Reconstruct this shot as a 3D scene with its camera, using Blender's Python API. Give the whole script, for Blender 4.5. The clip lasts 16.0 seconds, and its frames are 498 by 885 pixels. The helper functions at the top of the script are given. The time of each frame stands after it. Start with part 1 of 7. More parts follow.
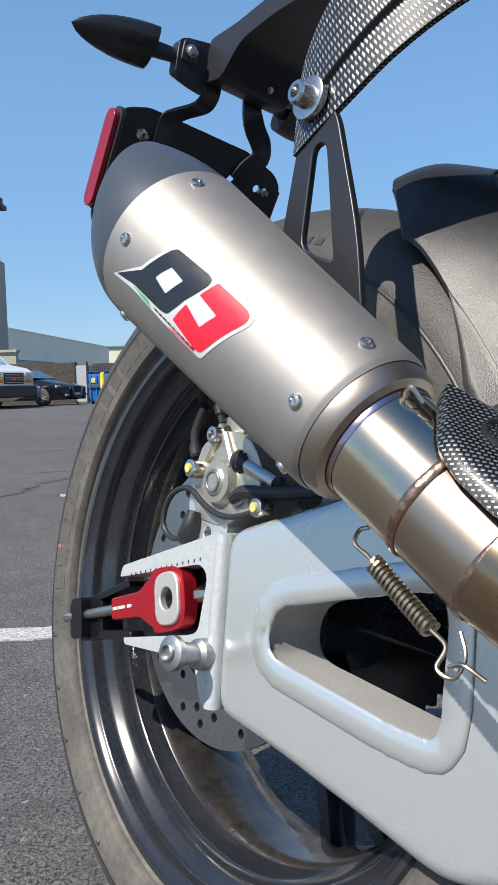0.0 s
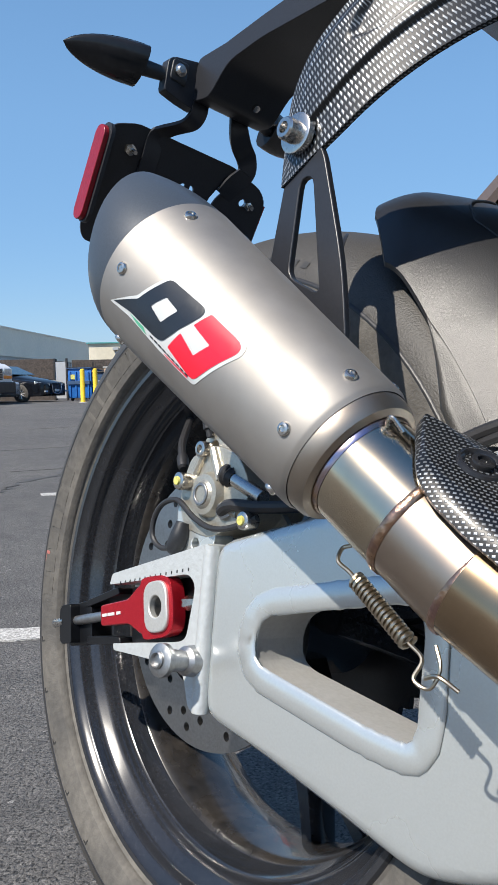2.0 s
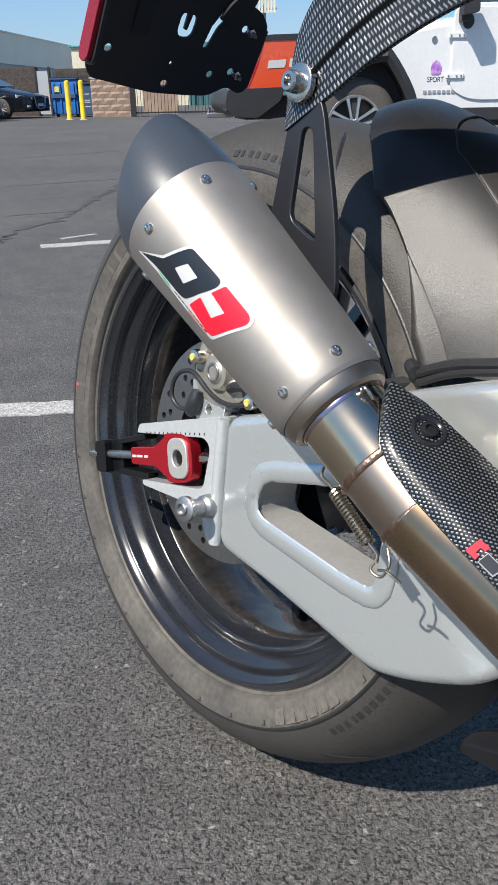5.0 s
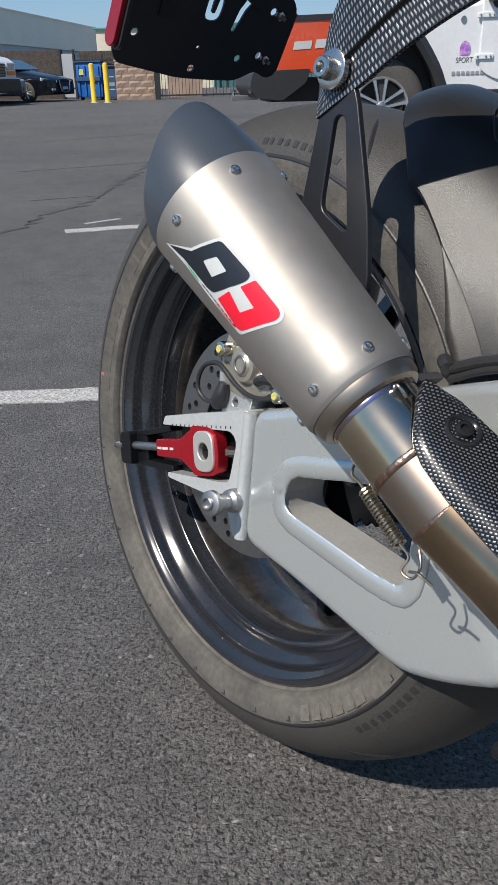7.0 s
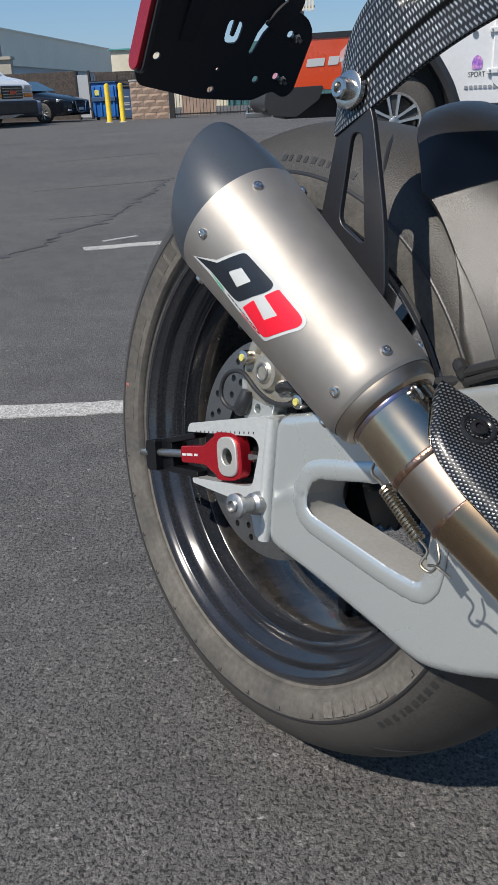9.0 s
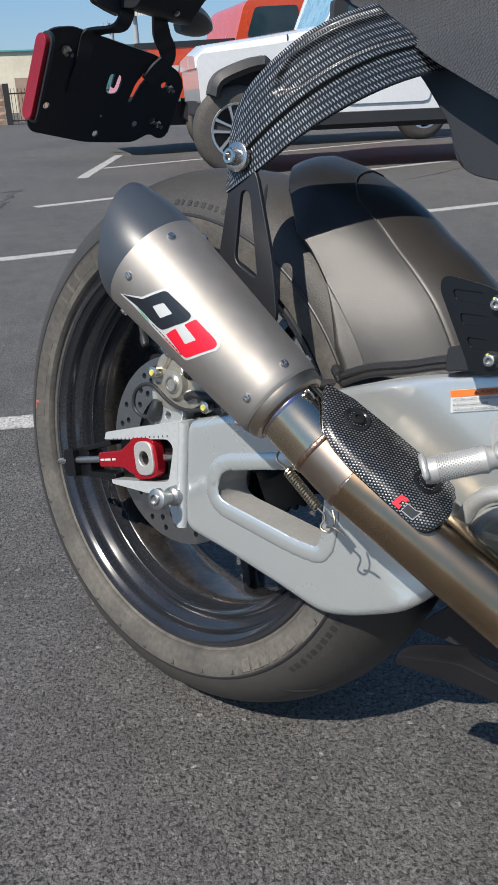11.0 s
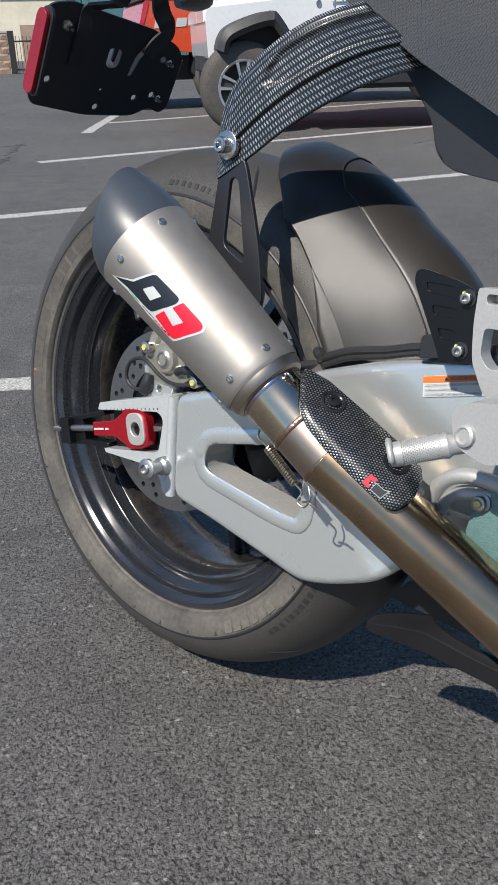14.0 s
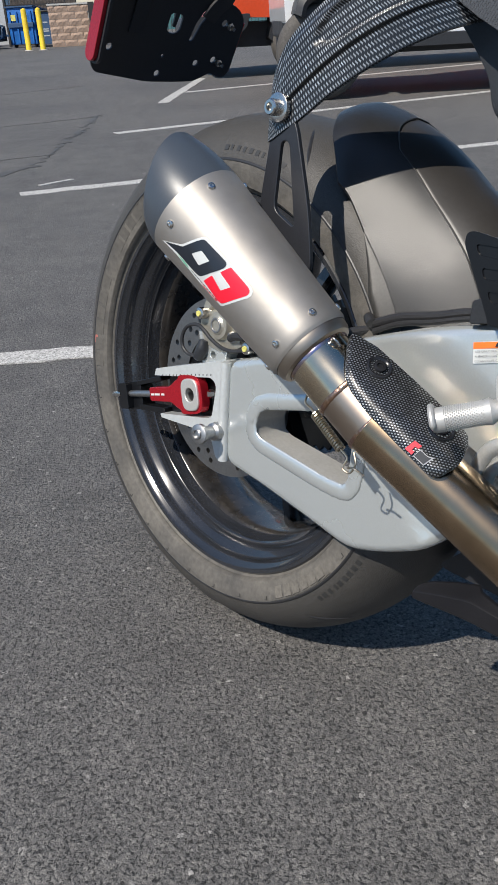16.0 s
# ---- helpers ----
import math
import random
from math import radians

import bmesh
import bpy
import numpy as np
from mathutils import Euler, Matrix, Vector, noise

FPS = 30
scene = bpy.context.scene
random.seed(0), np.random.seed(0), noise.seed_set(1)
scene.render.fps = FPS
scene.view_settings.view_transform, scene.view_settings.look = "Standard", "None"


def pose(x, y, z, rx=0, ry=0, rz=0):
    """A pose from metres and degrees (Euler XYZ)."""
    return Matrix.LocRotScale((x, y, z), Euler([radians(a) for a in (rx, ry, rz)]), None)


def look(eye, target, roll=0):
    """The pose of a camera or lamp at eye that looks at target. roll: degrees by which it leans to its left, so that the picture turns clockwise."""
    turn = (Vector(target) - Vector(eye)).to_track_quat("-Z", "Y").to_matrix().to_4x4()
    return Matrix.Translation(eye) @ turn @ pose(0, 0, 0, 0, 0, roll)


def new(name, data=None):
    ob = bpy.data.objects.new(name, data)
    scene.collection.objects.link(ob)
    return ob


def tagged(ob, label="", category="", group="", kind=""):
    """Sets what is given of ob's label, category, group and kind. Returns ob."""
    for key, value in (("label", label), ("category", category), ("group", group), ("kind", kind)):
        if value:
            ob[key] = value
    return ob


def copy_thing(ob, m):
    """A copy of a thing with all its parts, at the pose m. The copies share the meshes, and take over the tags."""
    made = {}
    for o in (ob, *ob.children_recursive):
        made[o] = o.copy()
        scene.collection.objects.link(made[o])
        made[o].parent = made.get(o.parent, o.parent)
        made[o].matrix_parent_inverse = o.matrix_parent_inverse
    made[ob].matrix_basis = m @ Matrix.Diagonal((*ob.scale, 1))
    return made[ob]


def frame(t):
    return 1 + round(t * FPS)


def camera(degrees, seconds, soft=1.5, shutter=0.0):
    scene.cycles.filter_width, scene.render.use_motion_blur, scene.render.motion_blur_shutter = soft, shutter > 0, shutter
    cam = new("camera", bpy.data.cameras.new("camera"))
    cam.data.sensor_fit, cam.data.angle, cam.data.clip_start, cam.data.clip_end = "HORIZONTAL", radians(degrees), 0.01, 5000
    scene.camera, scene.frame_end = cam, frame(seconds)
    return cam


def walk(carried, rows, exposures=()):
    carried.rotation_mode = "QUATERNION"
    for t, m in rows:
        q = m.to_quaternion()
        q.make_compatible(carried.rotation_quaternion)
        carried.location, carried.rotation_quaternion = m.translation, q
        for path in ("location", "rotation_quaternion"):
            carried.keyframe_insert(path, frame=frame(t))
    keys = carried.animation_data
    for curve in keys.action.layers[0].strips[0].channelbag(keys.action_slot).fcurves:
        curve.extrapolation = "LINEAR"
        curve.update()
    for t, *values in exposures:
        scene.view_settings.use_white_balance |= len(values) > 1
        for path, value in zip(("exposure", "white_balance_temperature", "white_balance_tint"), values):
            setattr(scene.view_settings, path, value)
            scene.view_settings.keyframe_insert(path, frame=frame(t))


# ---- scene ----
cam = camera(34.32, 16.0)
# seconds, eye x, y, z, turn about x, y, z
PATH = [
    (0.0, 0.0000, -0.0075, 0.4909, 86.04, 1.66, 0.01),
    (0.5, 0.0042, -0.0161, 0.4940, 86.05, 1.65, -0.11),
    (1.0, -0.0025, -0.0207, 0.5016, 86.05, 1.41, -0.05),
    (1.5, -0.0072, -0.0287, 0.5031, 85.98, 1.18, -0.75),
    (2.0, -0.0050, -0.0300, 0.5050, 85.85, 1.18, -1.40),
    (2.5, -0.0027, -0.0358, 0.5077, 85.81, 1.15, -1.40),
    (3.0, -0.0072, -0.0319, 0.5122, 85.60, 1.07, -1.28),
    (3.5, -0.0029, -0.0656, 0.5677, 80.73, 0.97, -1.48),
    (4.0, -0.0108, -0.0970, 0.6225, 71.03, 0.93, -2.17),
    (4.5, -0.0105, -0.1103, 0.6394, 67.28, 1.11, -1.96),
    (5.0, -0.0096, -0.1170, 0.6491, 66.61, 1.02, -1.48),
    (5.2, -0.0140, -0.1206, 0.6546, 66.30, 1.07, -1.37),
    (7.5, -0.0131, -0.1007, 0.6520, 65.56, 1.50, 0.67),
    (8.0, -0.0133, -0.0999, 0.6560, 65.79, 1.75, 1.05),
    (8.5, -0.0154, -0.1040, 0.6590, 66.48, 1.82, 1.01),
    (9.0, -0.0185, -0.1317, 0.6550, 66.63, 2.23, 1.00),
    (9.5, -0.0163, -0.1458, 0.6536, 66.30, 1.94, -0.04),
    (10.0, -0.0197, -0.1776, 0.6986, 66.27, 2.19, -3.75),
    (10.2, -0.0240, -0.1994, 0.6972, 66.13, 2.01, -6.06),
    (12.3, -0.1355, -0.2951, 0.7293, 67.50, 1.88, -12.21),
    (12.5, -0.1318, -0.3028, 0.7318, 67.49, 1.55, -13.21),
    (13.0, -0.1100, -0.2989, 0.7427, 66.88, 2.09, -12.42),
    (13.5, -0.0927, -0.2888, 0.7408, 65.25, 1.85, -10.39),
    (14.0, -0.0570, -0.2853, 0.7349, 63.73, 0.95, -8.85),
    (14.5, -0.0385, -0.2935, 0.7270, 62.88, 1.67, -6.55),
    (15.0, -0.0350, -0.2954, 0.7275, 62.40, 2.32, -4.77),
    (15.5, -0.0336, -0.2936, 0.7293, 62.09, 2.17, -4.50),
    (16.0, -0.0335, -0.2944, 0.7302, 61.91, 2.57, -3.78),
]
walk(cam, [(t, pose(*row)) for t, *row in PATH], [(0.0, 0.75), (5.2, 0.67), (7.3, 0.34), (9.2, 0.30), (9.6, 0.20), (10.2, 0.30), (12.3, 0.52), (16.0, 0.50)])

# ---- world and sun ----
SUN_WAY = Vector((0.47, 0.44, -0.765)).normalized()          # the way the sunlight travels
world = bpy.data.worlds.new("world")
scene.world = world
world.use_nodes = True
sky = world.node_tree.nodes.new("ShaderNodeTexSky")
sky.sky_type = "NISHITA"
sky.sun_disc = False
sky.sun_elevation = math.asin(-SUN_WAY.z)
sky.sun_rotation = math.atan2(-SUN_WAY.x, -SUN_WAY.y)
sky.air_density, sky.dust_density, sky.ozone_density = 1.0, 0.5, 1.6
background = world.node_tree.nodes["Background"]
background.inputs["Strength"].default_value = 0.105
deep = world.node_tree.nodes.new("ShaderNodeHueSaturation")          # a clear, dry blue
deep.inputs["Saturation"].default_value, deep.inputs["Value"].default_value = 1.25, 0.85
world.node_tree.links.new(sky.outputs["Color"], deep.inputs["Color"])
haze = world.node_tree.nodes.new("ShaderNodeMix")          # dry summer haze evens the blue out
haze.data_type = "RGBA"
haze.inputs[7].default_value = (1.50, 2.85, 4.85, 1)
where, rise, thin = world.node_tree.nodes.new("ShaderNodeTexCoord"), world.node_tree.nodes.new("ShaderNodeSeparateXYZ"), world.node_tree.nodes.new("ShaderNodeMapRange")
thin.inputs["From Min"].default_value, thin.inputs["From Max"].default_value = 0.30, 0.85          # thick near the horizon, thin overhead
thin.inputs["To Min"].default_value, thin.inputs["To Max"].default_value = 0.62, 0.0
world.node_tree.links.new(where.outputs["Generated"], rise.inputs["Vector"])
world.node_tree.links.new(rise.outputs["Z"], thin.inputs["Value"])
world.node_tree.links.new(thin.outputs["Result"], haze.inputs[0])
world.node_tree.links.new(deep.outputs["Color"], haze.inputs[6])
world.node_tree.links.new(haze.outputs[2], background.inputs["Color"])
sun = new("sun", bpy.data.lights.new("sun", "SUN"))
sun.data.energy, sun.data.angle, sun.data.color = 4.2, radians(0.55), (1.0, 0.93, 0.83)
sun.matrix_world = look((-6, -6, 10), Vector((-6, -6, 10)) + SUN_WAY)


# ---- materials ----
def material(name, base, rough=0.5, metal=0.0, var=0.12, scale=40.0, bump=0.0, bump_scale=400.0, second=None, blotch=6.0, coat=0.0, rough_var=0.1, spec=0.5):
    """A surface with variation at two scales: blotches towards a second colour and a fine grain, with fine relief."""
    m = bpy.data.materials.new(name)
    m.use_nodes = True
    n, l = m.node_tree.nodes, m.node_tree.links
    b = n["Principled BSDF"]
    b.inputs["Metallic"].default_value = metal
    b.inputs["Coat Weight"].default_value = coat
    b.inputs["Coat Roughness"].default_value = 0.05
    b.inputs["Specular IOR Level"].default_value = spec
    co = n.new("ShaderNodeTexCoord")
    big, fine = n.new("ShaderNodeTexNoise"), n.new("ShaderNodeTexNoise")
    big.inputs["Scale"].default_value, big.inputs["Detail"].default_value = blotch, 5.0
    fine.inputs["Scale"].default_value, fine.inputs["Detail"].default_value = scale, 3.0
    for t in (big, fine):
        l.new(co.outputs["Object"], t.inputs["Vector"])
    ramp = n.new("ShaderNodeMapRange")
    ramp.inputs["From Min"].default_value, ramp.inputs["From Max"].default_value = 0.38, 0.66
    l.new(big.outputs["Fac"], ramp.inputs["Value"])
    mix = n.new("ShaderNodeMix")
    mix.data_type = "RGBA"
    mix.inputs[6].default_value = (*base, 1)
    mix.inputs[7].default_value = (*(second or [c * (1 - var) for c in base]), 1)
    l.new(ramp.outputs["Result"], mix.inputs[0])
    hsv = n.new("ShaderNodeHueSaturation")
    val = n.new("ShaderNodeMapRange")
    val.inputs["To Min"].default_value, val.inputs["To Max"].default_value = 1 - var, 1 + var
    val.inputs["From Min"].default_value, val.inputs["From Max"].default_value = 0.3, 0.7
    l.new(fine.outputs["Fac"], val.inputs["Value"])
    l.new(val.outputs["Result"], hsv.inputs["Value"])
    l.new(mix.outputs[2], hsv.inputs["Color"])
    l.new(hsv.outputs["Color"], b.inputs["Base Color"])
    rr = n.new("ShaderNodeMapRange")
    rr.inputs["To Min"].default_value, rr.inputs["To Max"].default_value = max(0.02, rough - rough_var), min(1.0, rough + rough_var)
    l.new(big.outputs["Fac"], rr.inputs["Value"])
    l.new(rr.outputs["Result"], b.inputs["Roughness"])
    if bump:
        grain, bp = n.new("ShaderNodeTexNoise"), n.new("ShaderNodeBump")
        grain.inputs["Scale"].default_value = bump_scale
        l.new(co.outputs["Object"], grain.inputs["Vector"])
        bp.inputs["Strength"].default_value, bp.inputs["Distance"].default_value = bump, 0.002
        l.new(grain.outputs["Fac"], bp.inputs["Height"])
        l.new(bp.outputs["Normal"], b.inputs["Normal"])
    return m


def carbon(name, pitch=0.0026, light=0.45, dark=0.006):
    """Carbon cloth under clear lacquer: rows of short bright tows over a dark ground, laid out by the surface's own coordinates."""
    m = bpy.data.materials.new(name)
    m.use_nodes = True
    n, l = m.node_tree.nodes, m.node_tree.links
    b = n["Principled BSDF"]
    co, turn, cell, wob = n.new("ShaderNodeUVMap"), n.new("ShaderNodeMapping"), n.new("ShaderNodeTexBrick"), n.new("ShaderNodeTexNoise")
    turn.inputs["Rotation"].default_value = (0, 0, radians(32))
    l.new(co.outputs["UV"], turn.inputs["Vector"])
    cell.inputs["Scale"].default_value = 1.0
    cell.inputs["Brick Width"].default_value, cell.inputs["Row Height"].default_value = pitch * 1.30, pitch * 1.05
    cell.inputs["Mortar Size"].default_value, cell.inputs["Mortar Smooth"].default_value = pitch * 0.40, 0.5
    cell.inputs["Color1"].default_value, cell.inputs["Color2"].default_value, cell.inputs["Mortar"].default_value = (1, 1, 1, 1), (0.45, 0.45, 0.45, 1), (0, 0, 0, 1)
    l.new(turn.outputs["Vector"], cell.inputs["Vector"])
    wob.inputs["Scale"].default_value = 70.0
    l.new(co.outputs["UV"], wob.inputs["Vector"])
    level = n.new("ShaderNodeMapRange")
    level.inputs["From Min"].default_value, level.inputs["From Max"].default_value = 0.3, 0.7
    level.inputs["To Min"].default_value, level.inputs["To Max"].default_value = 0.5, 1.0
    l.new(wob.outputs["Fac"], level.inputs["Value"])
    mul = n.new("ShaderNodeMath")
    mul.operation = "MULTIPLY"
    l.new(cell.outputs["Color"], mul.inputs[0])
    l.new(level.outputs["Result"], mul.inputs[1])
    mix = n.new("ShaderNodeMix")
    mix.data_type = "RGBA"
    mix.inputs[6].default_value, mix.inputs[7].default_value = (dark, dark * 1.1, dark * 1.3, 1), (light * 0.95, light, light * 1.06, 1)
    l.new(mul.outputs[0], mix.inputs[0])
    l.new(mix.outputs[2], b.inputs["Base Color"])
    bp = n.new("ShaderNodeBump")
    bp.inputs["Strength"].default_value, bp.inputs["Distance"].default_value = 0.3, 0.0006
    l.new(mul.outputs[0], bp.inputs["Height"])
    l.new(bp.outputs["Normal"], b.inputs["Normal"])
    l.new(mul.outputs[0], b.inputs["Metallic"])
    b.inputs["Roughness"].default_value = 0.36
    b.inputs["Specular IOR Level"].default_value = 0.30
    b.inputs["Coat Weight"].default_value, b.inputs["Coat Roughness"].default_value = 0.50, 0.07
    return m


def hatched(name, base, pitch=0.0068):
    """Black plastic moulded with a small repeating hatch."""
    m = material(name, base, 0.30, 0.0, 0.1, 400, 0.0)
    n, l = m.node_tree.nodes, m.node_tree.links
    co, turn, cell, bp = n.new("ShaderNodeUVMap"), n.new("ShaderNodeMapping"), n.new("ShaderNodeTexBrick"), n.new("ShaderNodeBump")
    turn.inputs["Rotation"].default_value = (0, 0, radians(-62))
    l.new(co.outputs["UV"], turn.inputs["Vector"])
    l.new(turn.outputs["Vector"], cell.inputs["Vector"])
    cell.inputs["Scale"].default_value = 1.0
    cell.inputs["Brick Width"].default_value, cell.inputs["Row Height"].default_value = pitch, pitch * 0.55
    cell.inputs["Mortar Size"].default_value, cell.inputs["Mortar Smooth"].default_value = pitch * 0.09, 0.6
    bp.inputs["Strength"].default_value, bp.inputs["Distance"].default_value = 0.8, 0.0016
    l.new(cell.outputs["Fac"], bp.inputs["Height"])
    l.new(bp.outputs["Normal"], n["Principled BSDF"].inputs["Normal"])
    return m


def brushed(name, base, rough, aniso_scale=(4, 4, 260), tint=None, metal=1.0):
    """Brushed or drawn metal: fine scratches round the tube and soft stains."""
    m = material(name, base, rough, metal, 0.05, 60, 0.0, second=tint, blotch=18)
    n, l = m.node_tree.nodes, m.node_tree.links
    co, mp, fine, bp = n.new("ShaderNodeUVMap"), n.new("ShaderNodeMapping"), n.new("ShaderNodeTexNoise"), n.new("ShaderNodeBump")
    mp.inputs["Scale"].default_value = aniso_scale
    fine.inputs["Scale"].default_value = 12.0
    l.new(co.outputs["UV"], mp.inputs["Vector"])
    l.new(mp.outputs["Vector"], fine.inputs["Vector"])
    bp.inputs["Strength"].default_value, bp.inputs["Distance"].default_value = 0.12, 0.0006
    l.new(fine.outputs["Fac"], bp.inputs["Height"])
    l.new(bp.outputs["Normal"], n["Principled BSDF"].inputs["Normal"])
    return m


TITANIUM = brushed("brushed_titanium", (0.355, 0.335, 0.31), 0.57, tint=(0.33, 0.31, 0.287), metal=0.84)
STEEL = brushed("polished_steel", (0.61, 0.54, 0.42), 0.17, tint=(0.54, 0.45, 0.33))
BRONZE_PIPE = brushed("heat_tanned_pipe", (0.40, 0.292, 0.192), 0.21, tint=(0.30, 0.218, 0.137))
GREY_PIPE = brushed("greyed_pipe", (0.45, 0.365, 0.295), 0.33, tint=(0.37, 0.295, 0.24))
TANNED_RING = brushed("tanned_titanium", (0.39, 0.345, 0.295), 0.42, tint=(0.34, 0.29, 0.24))
WELD = material("weld", (0.42, 0.27, 0.18), 0.32, 1.0, 0.2, 300, 0.2, 500, second=(0.34, 0.21, 0.19), blotch=90)
HEAT_BLUE = material("heat_blued_steel", (0.30, 0.32, 0.52), 0.22, 1.0, 0.1, 200, second=(0.5, 0.34, 0.2), blotch=60)
BOLT_STEEL = material("bolt_steel", (0.58, 0.56, 0.53), 0.25, 1.0, 0.08, 500)
PALE_STEEL = material("pale_machined_steel", (0.60, 0.59, 0.56), 0.46, 0.65, 0.06, 500)
DULL_STEEL = material("dull_steel", (0.42, 0.42, 0.42), 0.42, 1.0, 0.15, 300, 0.1)
DISC_STEEL = material("disc_steel", (0.34, 0.335, 0.33), 0.38, 1.0, 0.08, 400, 0.1, second=(0.28, 0.27, 0.26), blotch=30)
CAP_GREY = material("matt_ceramic_cap", (0.045, 0.055, 0.070), 0.38, 0.0, 0.12, 900, 0.02, 1500)
SILVER_PAINT = material("silver_swingarm_paint", (0.545, 0.580, 0.585), 0.25, 0.62, 0.03, 700, second=(0.525, 0.560, 0.565), blotch=10, coat=0.7)
ARM_INSIDE = material("darker_arm_inside", (0.40, 0.395, 0.38), 0.55, 0.25, 0.06, 300, 0.08, 700, second=(0.35, 0.345, 0.33), blotch=20)
SILVER_WELD = material("painted_weld", (0.49, 0.515, 0.52), 0.40, 0.3, 0.04, 250, 0.25, 260, coat=0.35)
SILVER_CAST = material("cast_silver", (0.44, 0.44, 0.43), 0.48, 0.45, 0.06, 500, 0.07, 900)
BLACK_METAL = material("black_powder_coat", (0.019, 0.020, 0.024), 0.38, 0.0, 0.15, 600, 0.05, 1800, spec=0.45)
BLACK_PLASTIC = material("black_moulded_plastic", (0.021, 0.023, 0.027), 0.42, 0.0, 0.15, 500, 0.10, 1600, spec=0.45)
HUGGER_GREY = material("grained_plastic", (0.017, 0.017, 0.018), 0.35, 0.0, 0.35, 1500, 0.14, 1900, second=(0.020, 0.020, 0.020), blotch=12, spec=0.44, rough_var=0.09)
HUGGER_SMOOTH = material("satin_plastic", (0.020, 0.018, 0.016), 0.42, 0.0, 0.08, 300, 0.04, 900, second=(0.026, 0.024, 0.023), blotch=8)
BELLY_GREY = material("satin_grey_plastic", (0.010, 0.010, 0.012), 0.42, 0.0, 0.08, 300, 0.05, 900, second=(0.014, 0.014, 0.016), blotch=9, spec=0.18)
LIP_GREY = material("scuffed_plastic_lip", (0.032, 0.030, 0.028), 0.42, 0.0, 0.2, 500, 0.15, 1200, second=(0.025, 0.024, 0.022), blotch=30)
SHINY_BLACK = material("gloss_black_paint", (0.009, 0.010, 0.012), 0.20, 0.0, 0.1, 200, coat=0.0, spec=0.35, second=(0.02, 0.02, 0.022), blotch=30)
RIM_BLACK = material("black_rim_paint", (0.016, 0.018, 0.022), 0.18, 0.0, 0.2, 300, coat=0.6, second=(0.021, 0.022, 0.026), blotch=16)
RIM_DUST = material("brake_dust_on_paint", (0.030, 0.0265, 0.0235), 0.26, 0.0, 0.3, 120, coat=0.4, second=(0.018, 0.0175, 0.018), blotch=22)
TREAD = material("worn_tread_rubber", (0.050, 0.047, 0.043), 0.56, 0.0, 0.15, 350, 0.25, 700, second=(0.038, 0.036, 0.034), blotch=10)
SIDEWALL = material("dusty_sidewall_rubber", (0.112, 0.103, 0.090), 0.70, 0.0, 0.18, 160, 0.25, 500, second=(0.060, 0.057, 0.053), blotch=18)
BLACK_ANOD = material("black_anodised", (0.006, 0.0065, 0.008), 0.30, 0.0, 0.1, 400, spec=0.35)
TREAD_MARK = material("moulded_tread_mark", (0.028, 0.028, 0.028), 0.5, 0.0, 0.15, 160, 0.1)
TICK = material("dark_moulded_tick", (0.026, 0.025, 0.024), 0.7, 0.0, 0.2, 160)
PALE_LETTER = material("dusty_raised_mark", (0.128, 0.117, 0.101), 0.75, 0.0, 0.2, 200, 0.2)
BAND = material("moulded_rubber_band", (0.070, 0.065, 0.058), 0.7, 0.0, 0.18, 200, 0.25, 500, second=(0.052, 0.049, 0.045), blotch=25)
LETTER = material("moulded_rubber_mark", (0.084, 0.078, 0.069), 0.7, 0.0, 0.15, 160, 0.2)
RED_ANOD = material("red_anodised", (0.60, 0.018, 0.035), 0.24, 0.70, 0.08, 400, coat=0.2)
RED_LENS = material("red_reflector", (0.27, 0.004, 0.012), 0.28, 0.0, 0.20, 420, 0.15, 520, coat=0.12)
TAIL_GREY = material("satin_grey_panel", (0.058, 0.066, 0.074), 0.36, 0.0, 0.05, 600, coat=0.15)
WHITE_STICKER = material("white_vinyl", (0.54, 0.56, 0.56), 0.35, 0.0, 0.03, 200)
BLACK_STICKER = material("black_vinyl", (0.014, 0.018, 0.026), 0.3, 0.0, 0.05, 200)
RED_STICKER = material("red_vinyl", (0.78, 0.012, 0.035), 0.32, 0.0, 0.04, 200)
GREEN_STICKER = material("green_vinyl", (0.10, 0.42, 0.26), 0.35, 0.0, 0.04, 200)
ORANGE_STICKER = material("orange_vinyl", (0.80, 0.17, 0.025), 0.35, 0.0, 0.04, 200)
HOSE = material("black_rubber_hose", (0.022, 0.022, 0.024), 0.45, 0.0, 0.15, 400, 0.1)
CALIPER = material("champagne_caliper", (0.50, 0.47, 0.40), 0.34, 0.75, 0.08, 400, 0.2, 700)
GOLD_DOT = material("yellow_paint_mark", (0.62, 0.58, 0.16), 0.5, var=0.25, scale=900)
TEAL_CAST = material("teal_engine_casting", (0.13, 0.24, 0.24), 0.5, 0.2, 0.1, 300, 0.3, 600)
CARBON = carbon("carbon_cloth", 0.0024, 0.52, 0.008)
CARBON_FINE = carbon("fine_carbon_cloth", 0.0020, 0.46, 0.003)
SPRING_STEEL = material("tanned_spring_steel", (0.52, 0.45, 0.35), 0.28, 1.0, 0.12, 400)
GREY_STICKER = material("grey_vinyl", (0.30, 0.31, 0.33), 0.35, 0.0, 0.05, 200)
HATCHED = hatched("hatched_black_plastic", (0.062, 0.064, 0.068), 0.0046)


